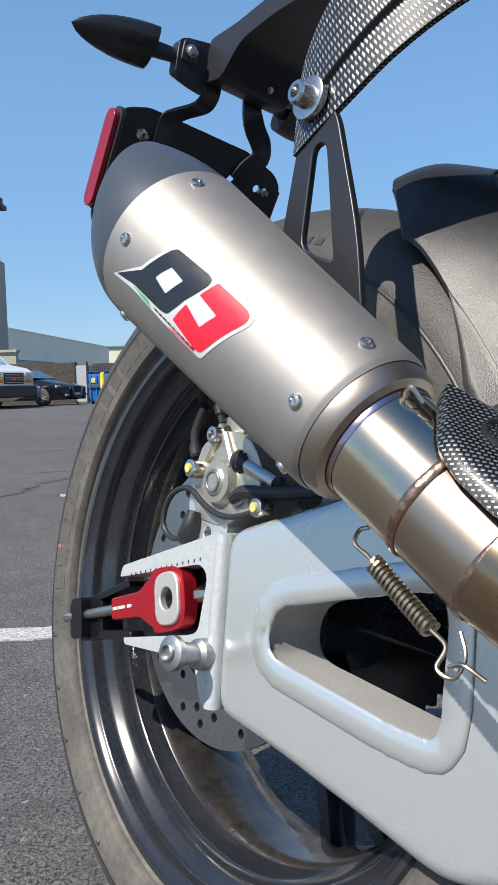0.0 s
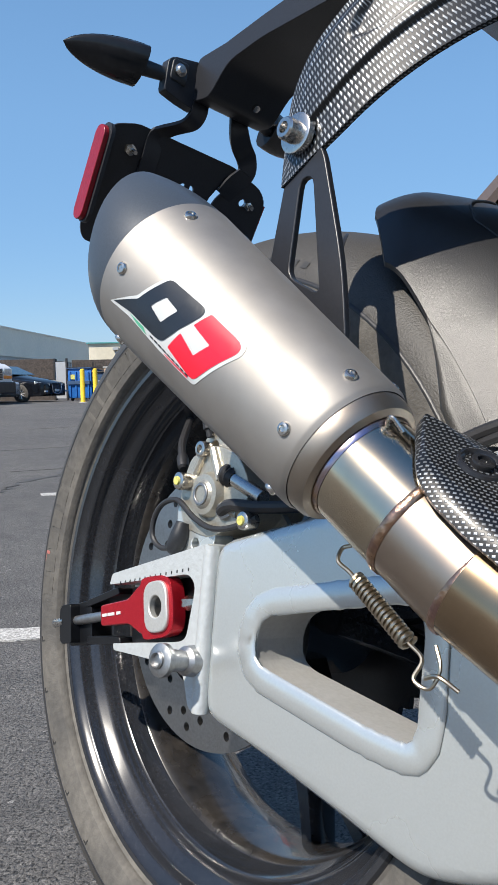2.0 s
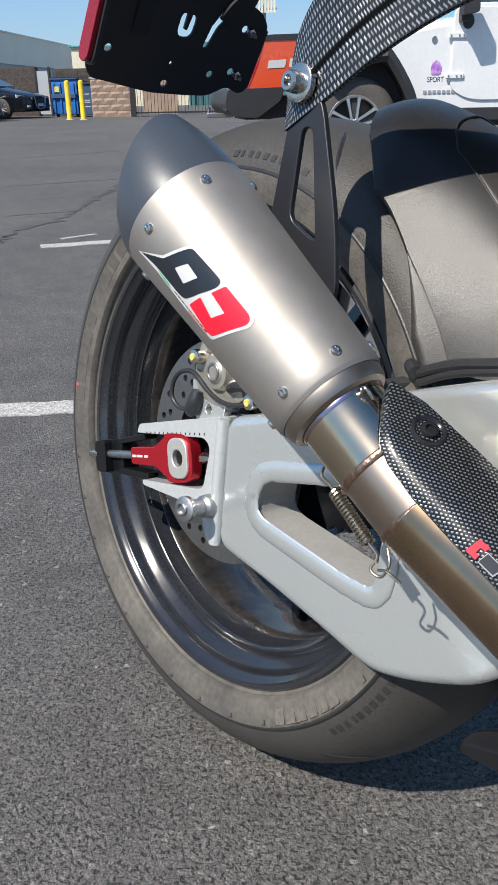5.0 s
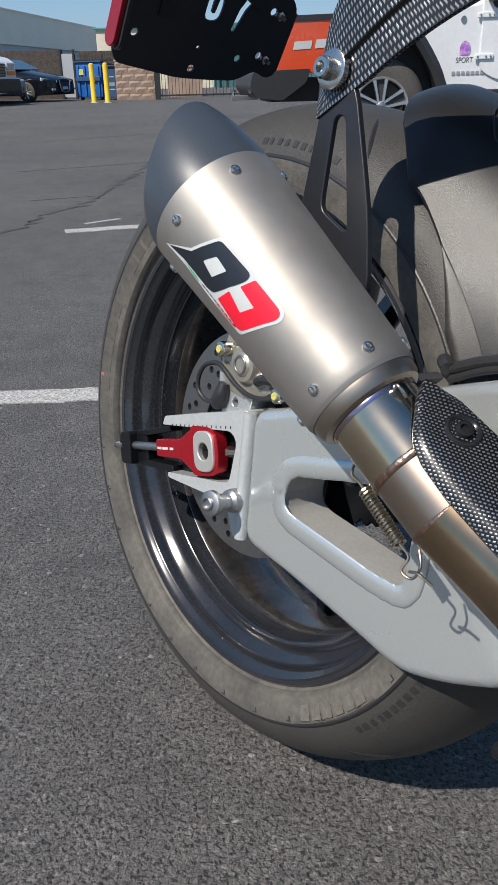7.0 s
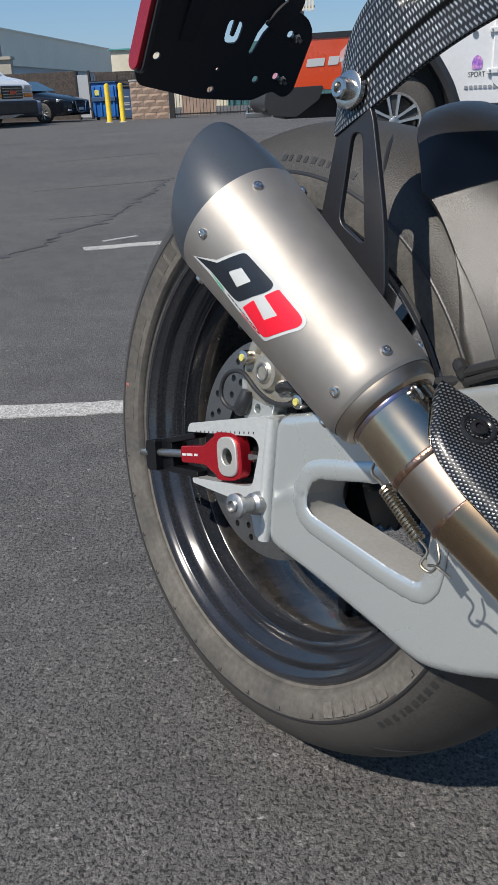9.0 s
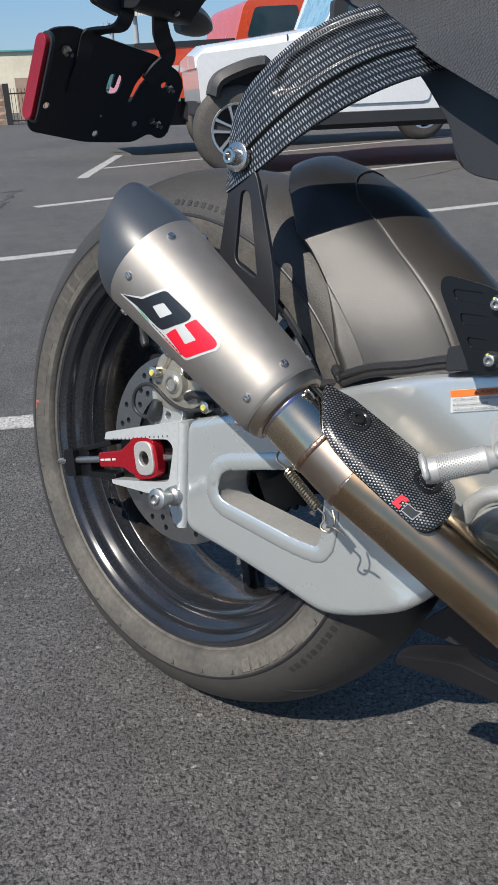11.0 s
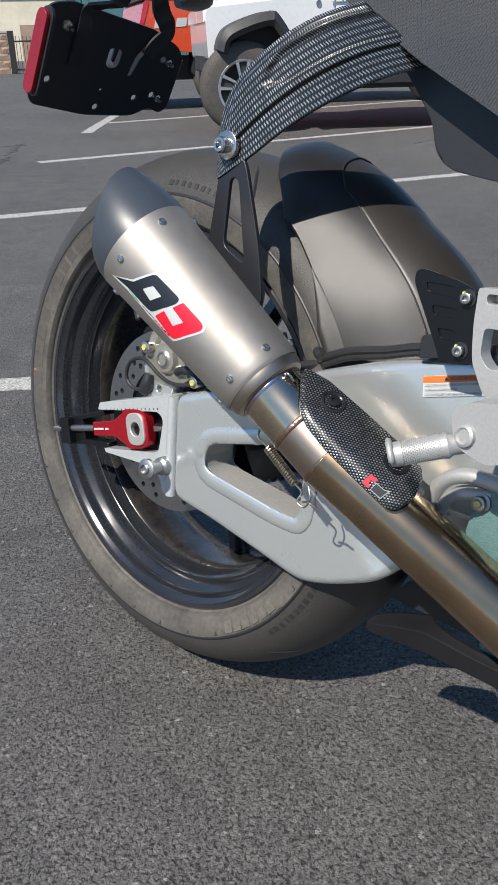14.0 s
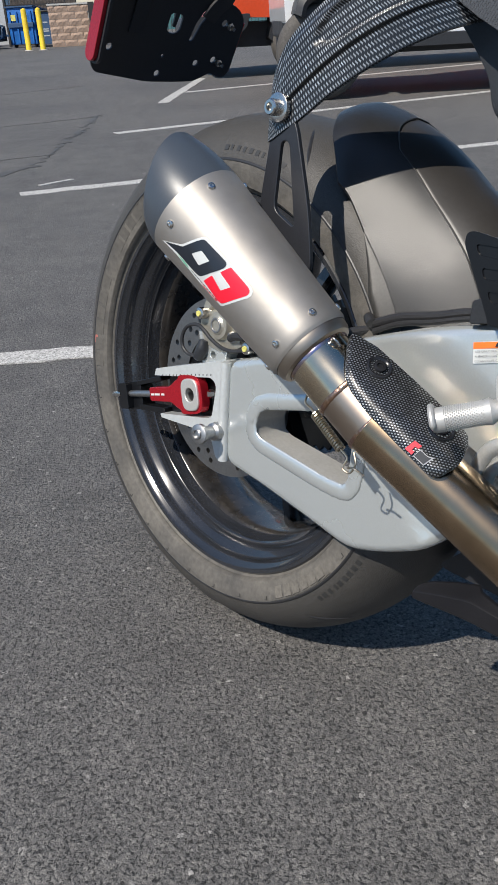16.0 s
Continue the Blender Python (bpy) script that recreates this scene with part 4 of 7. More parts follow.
for pts, mat in (([(0.0895, -37), (0.0905, -51), (0.0975, -52), (0.0970, -47), (0.0940, -46.5), (0.0940, -41.5), (0.0965, -41.5), (0.0965, -37)], RED_STICKER),
                 ([(0.0980, -37), (0.0985, -48), (0.1065, -48), (0.1110, -52), (0.1090, -37)], GREY_STICKER),
                 ([(0.0985, -38), (0.0990, -47), (0.1065, -47), (0.1095, -49), (0.1082, -38)], BLACK_STICKER)):
    if mat is BLACK_STICKER:
        bm = bmesh.new()
        bm.faces.new([bm.verts.new(shell(s, a, 0.0407)) for s, a in pts])
        part("shield_mark", bm, mat, shield)
    else:
        shield_mark(pts, mat)

# carbon hanger from the tail to the muffler strut: ribbed curved plate


def hanger_y(x):
    return -0.167 + 4.1 * max(0.0, x - 0.14) ** 2


top_edge = smooth_path([(0.127, 0.318, 0), (0.129, 0.345, 0), (0.140, 0.368, 0), (0.160, 0.388, 0), (0.180, 0.405, 0), (0.200, 0.419, 0), (0.218, 0.429, 0), (0.236, 0.437, 0)], 12)
low_edge = smooth_path([(0.1285, 0.287, 0), (0.140, 0.294, 0), (0.164, 0.310, 0), (0.190, 0.333, 0), (0.215, 0.354, 0), (0.240, 0.373, 0), (0.262, 0.387, 0), (0.285, 0.398, 0)], 12)


def rib(t, w):
    """Relief of the pressed panels (w 0 at the lower edge, 1 at the upper): a long raised field and a shorter one above it."""
    def step(x, soft):
        x = min(1.0, max(0.0, x / soft))
        return x * x * (3 - 2 * x)
    low = 0.30 + 0.03 * t
    high = 0.86 - 0.20 * step(t - 0.16, 0.40)
    field = step(w - low, 0.035) * step(0.95 - w, 0.12) * step(t - 0.17 - 0.10 * ((w - 0.45) / 0.4) ** 2, 0.04)
    inner = step(w - low - 0.13, 0.040) * step(0.84 - w, 0.040) * step(t - 0.43 - 0.10 * ((w - 0.64) / 0.18) ** 2, 0.03)
    return 0.0034 * field - 0.0036 * inner


rings = []
for i in range(len(top_edge)):
    t = i / (len(top_edge) - 1)
    a, b = low_edge[i], top_edge[i]
    front = []
    for j in range(91):
        w = j / 90
        p = a.lerp(b, w)
        front.append(Vector((p.x, hanger_y(p.x) - rib(t, w), p.y)))
    rings.append(front + [Vector((p.x, p.y + 0.004, p.z)) for p in reversed(front)])
bm = bmesh.new()
grid_faces(bm, rings, caps=True)
hanger = bike_part("exhaust_hanger", bm, CARBON, "ribbed carbon-fibre exhaust hanger", angle=60)
HB = Vector((0.1415, -0.1700, 0.3165))
part("washer", lathe(HB, (0, -1, 0), [(-0.002, 0.0125), (0.0022, 0.0125), (0.0026, 0.0118), (0.0028, 0.006)], 32), BOLT_STEEL, hanger, "large steel washer")
part("hanger_bolt", lathe(HB, (0, -1, 0), [(0.002, 0.0072), (0.0105, 0.0070), (0.0118, 0.0060), (0.0118, 0.0036), (0.0075, 0.0034), (0.0072, 0.0001)], 28), BOLT_STEEL, hanger, "steel hanger bolt")
# black strut from the bolt down to the can
strut = bike_part("muffler_strut", plate(rounded([(0.130, 0.296), (0.1250, 0.240), (0.122, 0.205), (0.150, 0.178), (0.186, 0.165), (0.199, 0.185), (0.1885, 0.232), (0.1620, 0.302), (0.150, 0.318)], [0.004, 0.01, 0.008, 0.01, 0.008, 0.01, 0.02, 0.006, 0.01], 3), on_side(-0.1655), 0.0045, [rounded([(0.1440, 0.290), (0.1545, 0.290), (0.1725, 0.217), (0.1435, 0.230)], [0.006, 0.006, 0.006, 0.008], 3)]), BLACK_METAL, "black steel muffler strut with a long slot", bevel=0.0008)

# hugger over the tyre: grained near panel, crease, smooth panel and far flange
def table(points, x):
    for (x0, y0), (x1, y1) in zip(points, points[1:]):
        if x <= x1:
            return y0 + (y1 - y0) * (x - x0) / (x1 - x0)
    return points[-1][1]


HUG_TOP = ((13, 0.351), (21, 0.357), (33, 0.368), (44, 0.375), (54, 0.392), (66, 0.404))
HUG_EDGE = ((13, 0.334), (25, 0.316), (29.5, 0.306), (34, 0.300), (42, 0.291), (50, 0.289), (60, 0.288), (66, 0.290))


def hugger_point(t, y, drop=0.0):
    """t runs forward from the rear lip; y across."""
    rear = 14.3 + 11.0 * (abs(y) / 0.092) ** 1.75 + 110.0 * max(0.0, abs(y) / 0.092 - 0.78) ** 2
    th = rear + (66.0 - rear) * t
    top, edge = table(HUG_TOP, th), table(HUG_EDGE, th)
    k = (abs(y) / 0.092)
    r = top + (edge - top) * (0.22 * k + 0.78 * k ** 2.4) - drop - (0.005 + 0.011 * (1 - k * k)) * max(0.0, 1 - t / 0.13) ** 2
    a = radians(th)
    return Vector((r * math.sin(a), y * (1 - 0.02 * (drop > 0)), r * math.cos(a)))


def crease_y(t):
    """Where the grained near side meets the inset panel."""
    return -0.050 - 0.012 * max(0.0, t - 0.28)


def hugger_patch(cols, t0, t1, steps, drop, power=1.0):
    """A patch of the hugger: cols gives y for each column at a way t, t0 and t1 its ends for each column's fraction."""
    rings = []
    for i in range(steps + 1):
        row = []
        for k in cols:
            a, b, y = t0(k), t1(k), 0.0
            t = a + (b - a) * (i / steps) ** power
            y = crease_y(t) + (0.092 - crease_y(t)) * k if k >= 0 else crease_y(t) + (0.092 + crease_y(t)) * k
            row.append((t, y))
        rings.append([hugger_point(t, y, drop) for t, y in row] + [hugger_point(t, y, drop + 0.003) for t, y in reversed(row)])
    bm = bmesh.new()
    grid_faces(bm, rings, caps=True)
    return bm


def inset_start(k):
    """The inset panel's rear edge, its near corner rounded."""
    return 0.245 + 0.065 * max(0.0, 1 - k / 0.16) ** 2.2 + 0.02 * k


NEAR_COLS = [-1.0, -0.96, -0.88, -0.76, -0.62, -0.46, -0.30, -0.14, 0.0]
FAR_COLS = [0.0, 0.02, 0.045, 0.075, 0.11, 0.16, 0.24, 0.34, 0.46, 0.58, 0.70, 0.82, 0.92, 1.0]
hugger = bike_part("rear_hugger", hugger_patch(NEAR_COLS, lambda k: 0.0, lambda k: 1.0, 40, 0.0, 1.5), HUGGER_GREY, "dark grey grained plastic rear hugger", angle=50)
part("nose_panel", hugger_patch(FAR_COLS, lambda k: 0.0, inset_start, 16, 0.0, 1.3), HUGGER_GREY, hugger, "rounded grained nose", angle=50)
part("inset_panel", hugger_patch(FAR_COLS, inset_start, lambda k: 1.0, 28, 0.0008), HUGGER_SMOOTH, hugger, "smooth brown-black inset panel", angle=50)
edge = [hugger_point(inset_start(k), crease_y(inset_start(k)) + (0.092 - crease_y(inset_start(k))) * k) for k in reversed(FAR_COLS[:9])]
edge += [hugger_point(t, crease_y(t)) for t in (0.36, 0.42, 0.50, 0.58, 0.66, 0.74, 0.82, 0.90, 0.97)]
part("crease_edge", tube(edge, 0.0008, 8, 3), HUGGER_SMOOTH, hugger, "thin rounded edge of the inset panel")
rings = []
for i in range(25):
    t = 0.30 + 0.70 * i / 24
    p = hugger_point(t, -0.092)
    inward = -Vector((p.x, 0, p.z)).normalized()
    w = min(1.0, i / 12)
    out = Vector((0, -1, 0))
    rings.append([p + out * 0.0005, p + inward * 0.004 * w + out * 0.0025 * w, p + inward * 0.0105 * w + out * 0.0085 * w, p + inward * 0.0150 * w + out * 0.0105 * w, p + inward * 0.0180 * w + out * 0.0095 * w, p + inward * 0.014 * w, p - out * 0.003])
bm = bmesh.new()
grid_faces(bm, rings, caps=True)
part("edge_flange", bm, LIP_GREY, hugger, "flared lower lip", angle=60)
# brake line along the arm's top with its clip
part("brake_line", tube([(0.235, -0.108, 0.140), (0.262, -0.106, 0.152), (0.300, -0.105, 0.162), (0.335, -0.104, 0.173), (0.400, -0.102, 0.186)], 0.0042, 10, 6), HOSE, hugger)
part("brake_line", tube([(0.236, -0.108, 0.133), (0.262, -0.107, 0.146), (0.300, -0.106, 0.157), (0.335, -0.105, 0.168), (0.400, -0.103, 0.180)], 0.0030, 10, 6), HOSE, hugger)
part("hose_clip", plate(rounded([(0.336, 0.164), (0.335, 0.184), (0.352, 0.190), (0.366, 0.190), (0.368, 0.172)], 0.003, 2), on_side(-0.1125), 0.016), BLACK_PLASTIC, hugger, bevel=0.001)
part("hose_bend", tube([(0.235, -0.112, 0.140), (0.226, -0.106, 0.143), (0.222, -0.095, 0.136), (0.220, -0.08, 0.12)], 0.0052, 10, 6), HOSE, hugger)

# heel guard and its bolts
guard = bike_part("heel_guard", plate(rounded([(0.3362, 0.2310), (0.3367, 0.2400), (0.3445, 0.2418), (0.3739, 0.2382), (0.3893, 0.2337), (0.3935, 0.2290), (0.3985, 0.1765), (0.3705, 0.1735), (0.3685, 0.1793)], [0.005, 0.004, 0.004, 0.010, 0.005, 0.005, 0.003, 0.003, 0.006], 4), on_side(-0.1420), 0.0015,
                  [rounded(slot, 0.0034, 4) for slot in ([(0.3465, 0.2325), (0.3722, 0.2332), (0.3765, 0.2240), (0.3506, 0.2245)], [(0.3555, 0.2158), (0.3775, 0.2168), (0.3802, 0.2085), (0.3590, 0.2075)], [(0.3640, 0.1992), (0.3812, 0.2000), (0.3838, 0.1920), (0.3690, 0.1910)])]), BLACK_ANOD, "gloss black heel guard plate with three shallow slots", bevel=0.0006)
part("guard_backing", plate(rounded([(0.3368, 0.2310), (0.3373, 0.2395), (0.3445, 0.2412), (0.3739, 0.2376), (0.3890, 0.2332), (0.3930, 0.2288), (0.3980, 0.1770), (0.3708, 0.1740), (0.3690, 0.1795)], 0.004, 3), on_side(-0.1407), 0.0035), BLACK_ANOD, guard)
for x, z in ((0.3855, 0.2264), (0.3876, 0.1858)):
    bolt("guard_bolt", (x, -0.143, z), (0, -1, 0), 0.0046, 0.005, guard, DULL_STEEL)
    part("bolt_washer", lathe((x, -0.1418, z), (0, -1, 0), [(0, 0.0070), (0.0012, 0.0070), (0.0014, 0.0048)], 20), BLACK_METAL, guard)
    part("paint_dot", lathe((x - 0.002, -0.1480, z + 0.004), AXIS, [(0, 0.0001), (0, 0.0010), (0.002, 0.0012)], 8), GOLD_DOT, guard)
# warning label on the arm
def label_at(a, b, d):
    return Vector((a, -0.1374 + 0.08 * a + arm_skin(a, b) + d, b))


warn = bike_part("warning_label", plate(rounded([(0.3455, 0.1318), (0.3420, 0.1497), (0.3900, 0.1630), (0.3990, 0.1475)], 0.001, 2), label_at, 0.0006), WHITE_STICKER, "white and orange warning label")
part("label_band", plate([(0.3432, 0.1442), (0.3421, 0.1495), (0.3900, 0.1628), (0.3928, 0.1582)], lambda a, b, d: label_at(a, b, d - 0.0004), 0.0004), ORANGE_STICKER, warn, "orange band")


def writing(text, size, at, way, up, mat, parent, name="print"):
    """Flat lettering as a mesh, at a place, along a way."""
    cu = bpy.data.curves.new("text", "FONT")
    cu.body, cu.size, cu.extrude = text, size, size * 0.01
    tmp = new("text_source", cu)
    me = bpy.data.meshes.new_from_object(tmp.evaluated_get(bpy.context.evaluated_depsgraph_get()))
    bpy.data.objects.remove(tmp)
    bpy.data.curves.remove(cu)
    x, y = Vector(way).normalized(), Vector(up).normalized()
    z = x.cross(y)
    me.transform(Matrix(((x.x, y.x, z.x, at[0]), (x.y, y.y, z.y, at[1]), (x.z, y.z, z.z, at[2]), (0, 0, 0, 1))))
    me.materials.clear()
    me.materials.append(mat)
    ob = new(name, me)
    ob.parent = parent
    return ob


L_WAY = label_at(0.3990, 0.1475, 0) - label_at(0.3455, 0.1318, 0)
L_UP = label_at(0.3420, 0.1497, 0) - label_at(0.3455, 0.1318, 0)
for text, size, along, up in (("\u25b2 WARNING!", 0.0044, 0.36, 0.76), ("USE ONLY DOT 4 BRAKE FLUID FROM", 0.00285, 0.05, 0.51), ("A SEALED CONTAINER", 0.00285, 0.05, 0.29), ("CLEAN FILLER CAP BEFORE REMOVING", 0.00285, 0.05, 0.07)):
    writing(text, size, label_at(0.3455 + 0.0535 * along - 0.0035 * up, 0.1318 + 0.0157 * along + 0.0179 * up, -0.0018), L_WAY, L_UP, BLACK_STICKER, warn)

# passenger footpeg on its cast bracket
PEG_A, PEG_B = Vector((0.3935, -0.2275, 0.1170)), Vector((0.4250, -0.2050, 0.1310))
peg_way = (PEG_B - PEG_A).normalized()
peg = bike_part("footpeg", lathe(PEG_A, peg_way, [(0.003, 0.0001), (0.003, 0.0066), (-0.0005, 0.0072), (-0.001, 0.0085), (0.003, 0.0092), (0.008, 0.0092), (0.0085, 0.0085), (0.036, 0.0090), (0.040, 0.0100), (0.043, 0.0080), (0.064, 0.0085)], 28), SILVER_CAST, "knurled silver folding footpeg")
pu = peg_way.orthogonal().normalized()
pv = peg_way.cross(pu)
bm = bmesh.new()
for i in range(18):
    for j in range(26):
        a = 2 * math.pi * (j + 0.5 * (i % 2)) / 26
        n = (pu * math.cos(a) + pv * math.sin(a))
        c = PEG_A + peg_way * (0.0095 + 0.0015 * i) + n * 0.0087
        tang = peg_way.cross(n)
        vs = [bm.verts.new(c + peg_way * 0.0008), bm.verts.new(c + tang * 0.0010), bm.verts.new(c - peg_way * 0.0008), bm.verts.new(c - tang * 0.0010)]
        tip = bm.verts.new(c + n * 0.0007)
        for k in range(4):
            bm.faces.new((vs[k], vs[(k + 1) % 4], tip))
tagged(part("knurling", bm, SILVER_CAST, peg, smooth=False), kind="stuff")
rise = (Vector((0, 0, 1)) - peg_way * peg_way.z).normalized()
flank = peg_way.cross(rise)
part("end_flange", tube([PEG_A - peg_way * 0.0005 + (rise * math.cos(radians(a)) + flank * math.sin(radians(a))) * 0.0104 for a in range(-115, 116, 23)], [0.0006] + [0.0024] * 9 + [0.0006], 10, 3), SILVER_CAST, peg, "raised crescent at the peg's tip")
part("peg_knuckle", plate(rounded([(0.4235, 0.1590), (0.4250, 0.1490), (0.4290, 0.1370), (0.4356, 0.1310), (0.4560, 0.1260), (0.4800, 0.1360), (0.4800, 0.1740), (0.4400, 0.1680)], 0.006, 4), on_side(-0.2080), 0.030), SILVER_CAST, peg, "cast hinge block", bevel=0.004)
part("hinge_pin", lathe((0.4375, -0.2065, 0.1420), (-0.2, -1, 0.1), [(0, 0.0080), (0.0035, 0.0080), (0.0045, 0.0060), (0.003, 0.0048), (0.003, 0.0001)], 24), SILVER_CAST, peg)
mount = bike_part("footpeg_bracket", plate(rounded([(0.4300, 0.300), (0.4230, 0.2400), (0.3985, 0.2375), (0.4001, 0.2100), (0.4045, 0.1830), (0.4110, 0.1730), (0.4190, 0.1600), (0.4300, 0.1540), (0.4300, 0.1350), (0.470, 0.120), (0.560, 0.200), (0.560, 0.300)], [0.006, 0.004, 0.003, 0.006, 0.010, 0.010, 0.008, 0.006, 0.008, 0.01, 0.01, 0.01], 4), on_side(-0.1550), 0.016, [rounded([(0.4095, 0.2095), (0.4105, 0.1890), (0.4190, 0.1800), (0.480, 0.190), (0.480, 0.214)], 0.004, 3), rounded([(0.4062, 0.2340), (0.4070, 0.2270), (0.4200, 0.2280), (0.4190, 0.2350)], 0.003, 3)]), SILVER_CAST, "cast silver footpeg bracket", bevel=0.003)
part("bracket_arm", tube([(0.456, -0.148, 0.150), (0.456, -0.170, 0.150), (0.456, -0.190, 0.149)], [0.019, 0.017, 0.015], 20, 5), SILVER_CAST, mount)

# frame, engine side and hoses behind the pegs
# the case's unseen front, out to x 1.0, is added to block skylight
engine = bike_part("engine_case", plate(rounded([(0.445, -0.090), (0.430, 0.020), (0.440, 0.075), (0.520, 0.090), (1.000, 0.110), (1.000, -0.140)], 0.02, 3), on_side(-0.105), 0.21), TEAL_CAST, "grey-green engine casting with an unseen front added to block skylight", bevel=0.006)
part("case_plate", plate(rounded([(0.4130, 0.0755), (0.4185, 0.0810), (0.470, 0.0850), (0.480, 0.0), (0.424, 0.0), (0.4168, 0.0370), (0.4178, 0.0530)], 0.004, 3), on_side(-0.1250), 0.010), TEAL_CAST, engine, "grey-green mounting plate", bevel=0.002)
part("case_boss", lathe((0.4248, -0.1255, 0.0670), (0, -1, 0), [(0, 0.0085), (0.002, 0.0085), (0.003, 0.0065), (0.007, 0.0060), (0.0075, 0.0040), (0.0055, 0.0001)], 24), DULL_STEEL, engine)
part("paint_dot", lathe((0.4248, -0.1330, 0.0670), (0, -1, 0), [(-0.002, 0.0030), (0.0005, 0.0028), (0.0008, 0.0001)], 12), GOLD_DOT, engine)
bike_part("coolant_hose", tube([(0.384, -0.126, 0.020), (0.382, -0.130, 0.043), (0.384, -0.131, 0.060), (0.391, -0.132, 0.074), (0.404, -0.132, 0.084), (0.425, -0.131, 0.088), (0.47, -0.128, 0.086), (0.52, -0.12, 0.080)], 0.0066, 18, 6), SILVER_CAST, "pale grey coolant hose")
bike_part("coolant_hose", tube([(0.394, -0.124, 0.020), (0.3925, -0.128, 0.043), (0.395, -0.130, 0.056), (0.402, -0.131, 0.066), (0.414, -0.131, 0.072), (0.43, -0.120, 0.074), (0.47, -0.110, 0.074)], 0.0052, 16, 6), SILVER_CAST, "pale grey coolant hose")
rings = []
for x, low, top, flat in ((0.3365, -0.0985, -0.0925, 0.002), (0.3385, -0.1025, -0.0885, 0.008), (0.345, -0.1020, -0.0850, 0.014), (0.365, -0.0990, -0.0770, 0.019), (0.3900, -0.0955, -0.0685, 0.022), (0.398, -0.0948, -0.0680, 0.012), (0.420, -0.0938, -0.0690, 0.006), (0.446, -0.0928, -0.0697, 0.005), (0.62, -0.0880, -0.0640, 0.005)):
    ridge = top - 0.0035 - 0.12 * flat
    rings.append([Vector((x, y, z)) for y, z in ((-0.108, low), (-0.1165, low + 0.001), (-0.1185, low + 0.003), (-0.1190, ridge - 0.001), (-0.1180, ridge), (-0.1160, ridge + 0.0006), (-0.1180 + flat, top - 0.0006), (-0.1170 + flat, top), (-0.1130 + flat, top), (-0.1130 + flat, low + 0.004))])
bm = bmesh.new()
grid_faces(bm, rings, caps=True)
belly = bike_part("belly_fairing", bm, BELLY_GREY, "satin dark grey belly fairing spoiler", angle=30)
bike_part("side_stand_mount", plate(rounded([(0.30, -0.115), (0.36, -0.05), (0.50, -0.03), (0.62, -0.11)], 0.01, 2), on_side(-0.02), 0.10), BLACK_METAL, "black underside casting")
chain = bike_part("drive_chain", box((0.02, 0.088, 0.028), (0.45, 0.104, 0.042)), DULL_STEEL, "steel drive chain")
for i in range(26):
    x = 0.165 + i * 0.0102
    z = -0.040 + 0.11 * (x - 0.16)
    part("chain_link", plate(rounded([(x - 0.008, z - 0.005), (x - 0.008, z + 0.005), (x + 0.008, z + 0.006), (x + 0.008, z - 0.004)], 0.0045, 3), on_side(0.085 if i % 2 else 0.0865), 0.0015), DULL_STEEL, chain)

# ---- tail: seat cowl, textured side panel, undertray ----
cowl_rings = []
# rings past x 0.60 are unseen, added to keep skylight off the ground
for i in range(21):
    t = i / 12
    x = 0.10 + 0.50 * t
    z0 = 0.508 - 0.0455 * min(1.0, (x - 0.10) / 0.086) + (0.006 * (x - 0.186) / 0.15 if x > 0.186 else 0.0)
    z1 = 0.585 + 0.03 * t
    y0 = -0.086 - 0.045 * t - 0.016 * min(1.0, t * 6)
    cowl_rings.append([Vector((x, y0 + 0.010, z0 - 0.002)), Vector((x, y0, z0)), Vector((x, y0 - 0.003, z0 + 0.008)), Vector((x, y0 - 0.001, z0 + 0.028)), Vector((x, y0 + 0.008, z0 + 0.052)), Vector((x, y0 + 0.035, z1)), Vector((x, 0, z1 + 0.012)), Vector((x, -y0 - 0.035, z1)), Vector((x, -y0, z0 + 0.03)), Vector((x, -y0, z0)), Vector((x, 0, z0 - 0.004))])
bm = bmesh.new()
grid_faces(bm, cowl_rings, caps=True)
cowl = bike_part("tail_cowl", bm, TAIL_GREY, "satin dark grey tail cowl, run on unseen ahead to block skylight", angle=50)
panel = plate(rounded([(0.183, 0.4605), (0.243, 0.4650), (0.338, 0.4670), (0.600, 0.474), (0.600, 0.300), (0.440, 0.322), (0.359, 0.3610), (0.288, 0.395), (0.216, 0.435), (0.184, 0.450)], 0.004, 2), on_side(-0.100, -0.03), 0.03)
for z in (0.34, 0.36, 0.38, 0.395, 0.41, 0.425, 0.44, 0.455):
    bmesh.ops.bisect_plane(panel, geom=panel.verts[:] + panel.edges[:] + panel.faces[:], plane_co=(0, 0, z), plane_no=(0, 0, 1))
for v in panel.verts:
    v.co.y += 3.5 * max(0.0, v.co.z - 0.395) ** 2
bike_part("tail_side_panel", panel, HATCHED, "dark grooved plastic tail side panel", bevel=0.004)
bike_part("undertray", plate(rounded([(0.085, 0.512), (0.0958, 0.4986), (0.1374, 0.4728), (0.1668, 0.4540), (0.194, 0.4424), (0.251, 0.392), (0.283, 0.356), (0.292, 0.330), (0.308, 0.318), (0.353, 0.313), (0.600, 0.300), (0.600, 0.47), (0.150, 0.520)], [0.004, 0.006, 0.006, 0.006, 0.006, 0.01, 0.01, 0.01, 0.012, 0.01, 0.01, 0.01, 0.01], 3), on_side(-0.070), 0.15), BLACK_PLASTIC, "black plastic undertray", bevel=0.004)

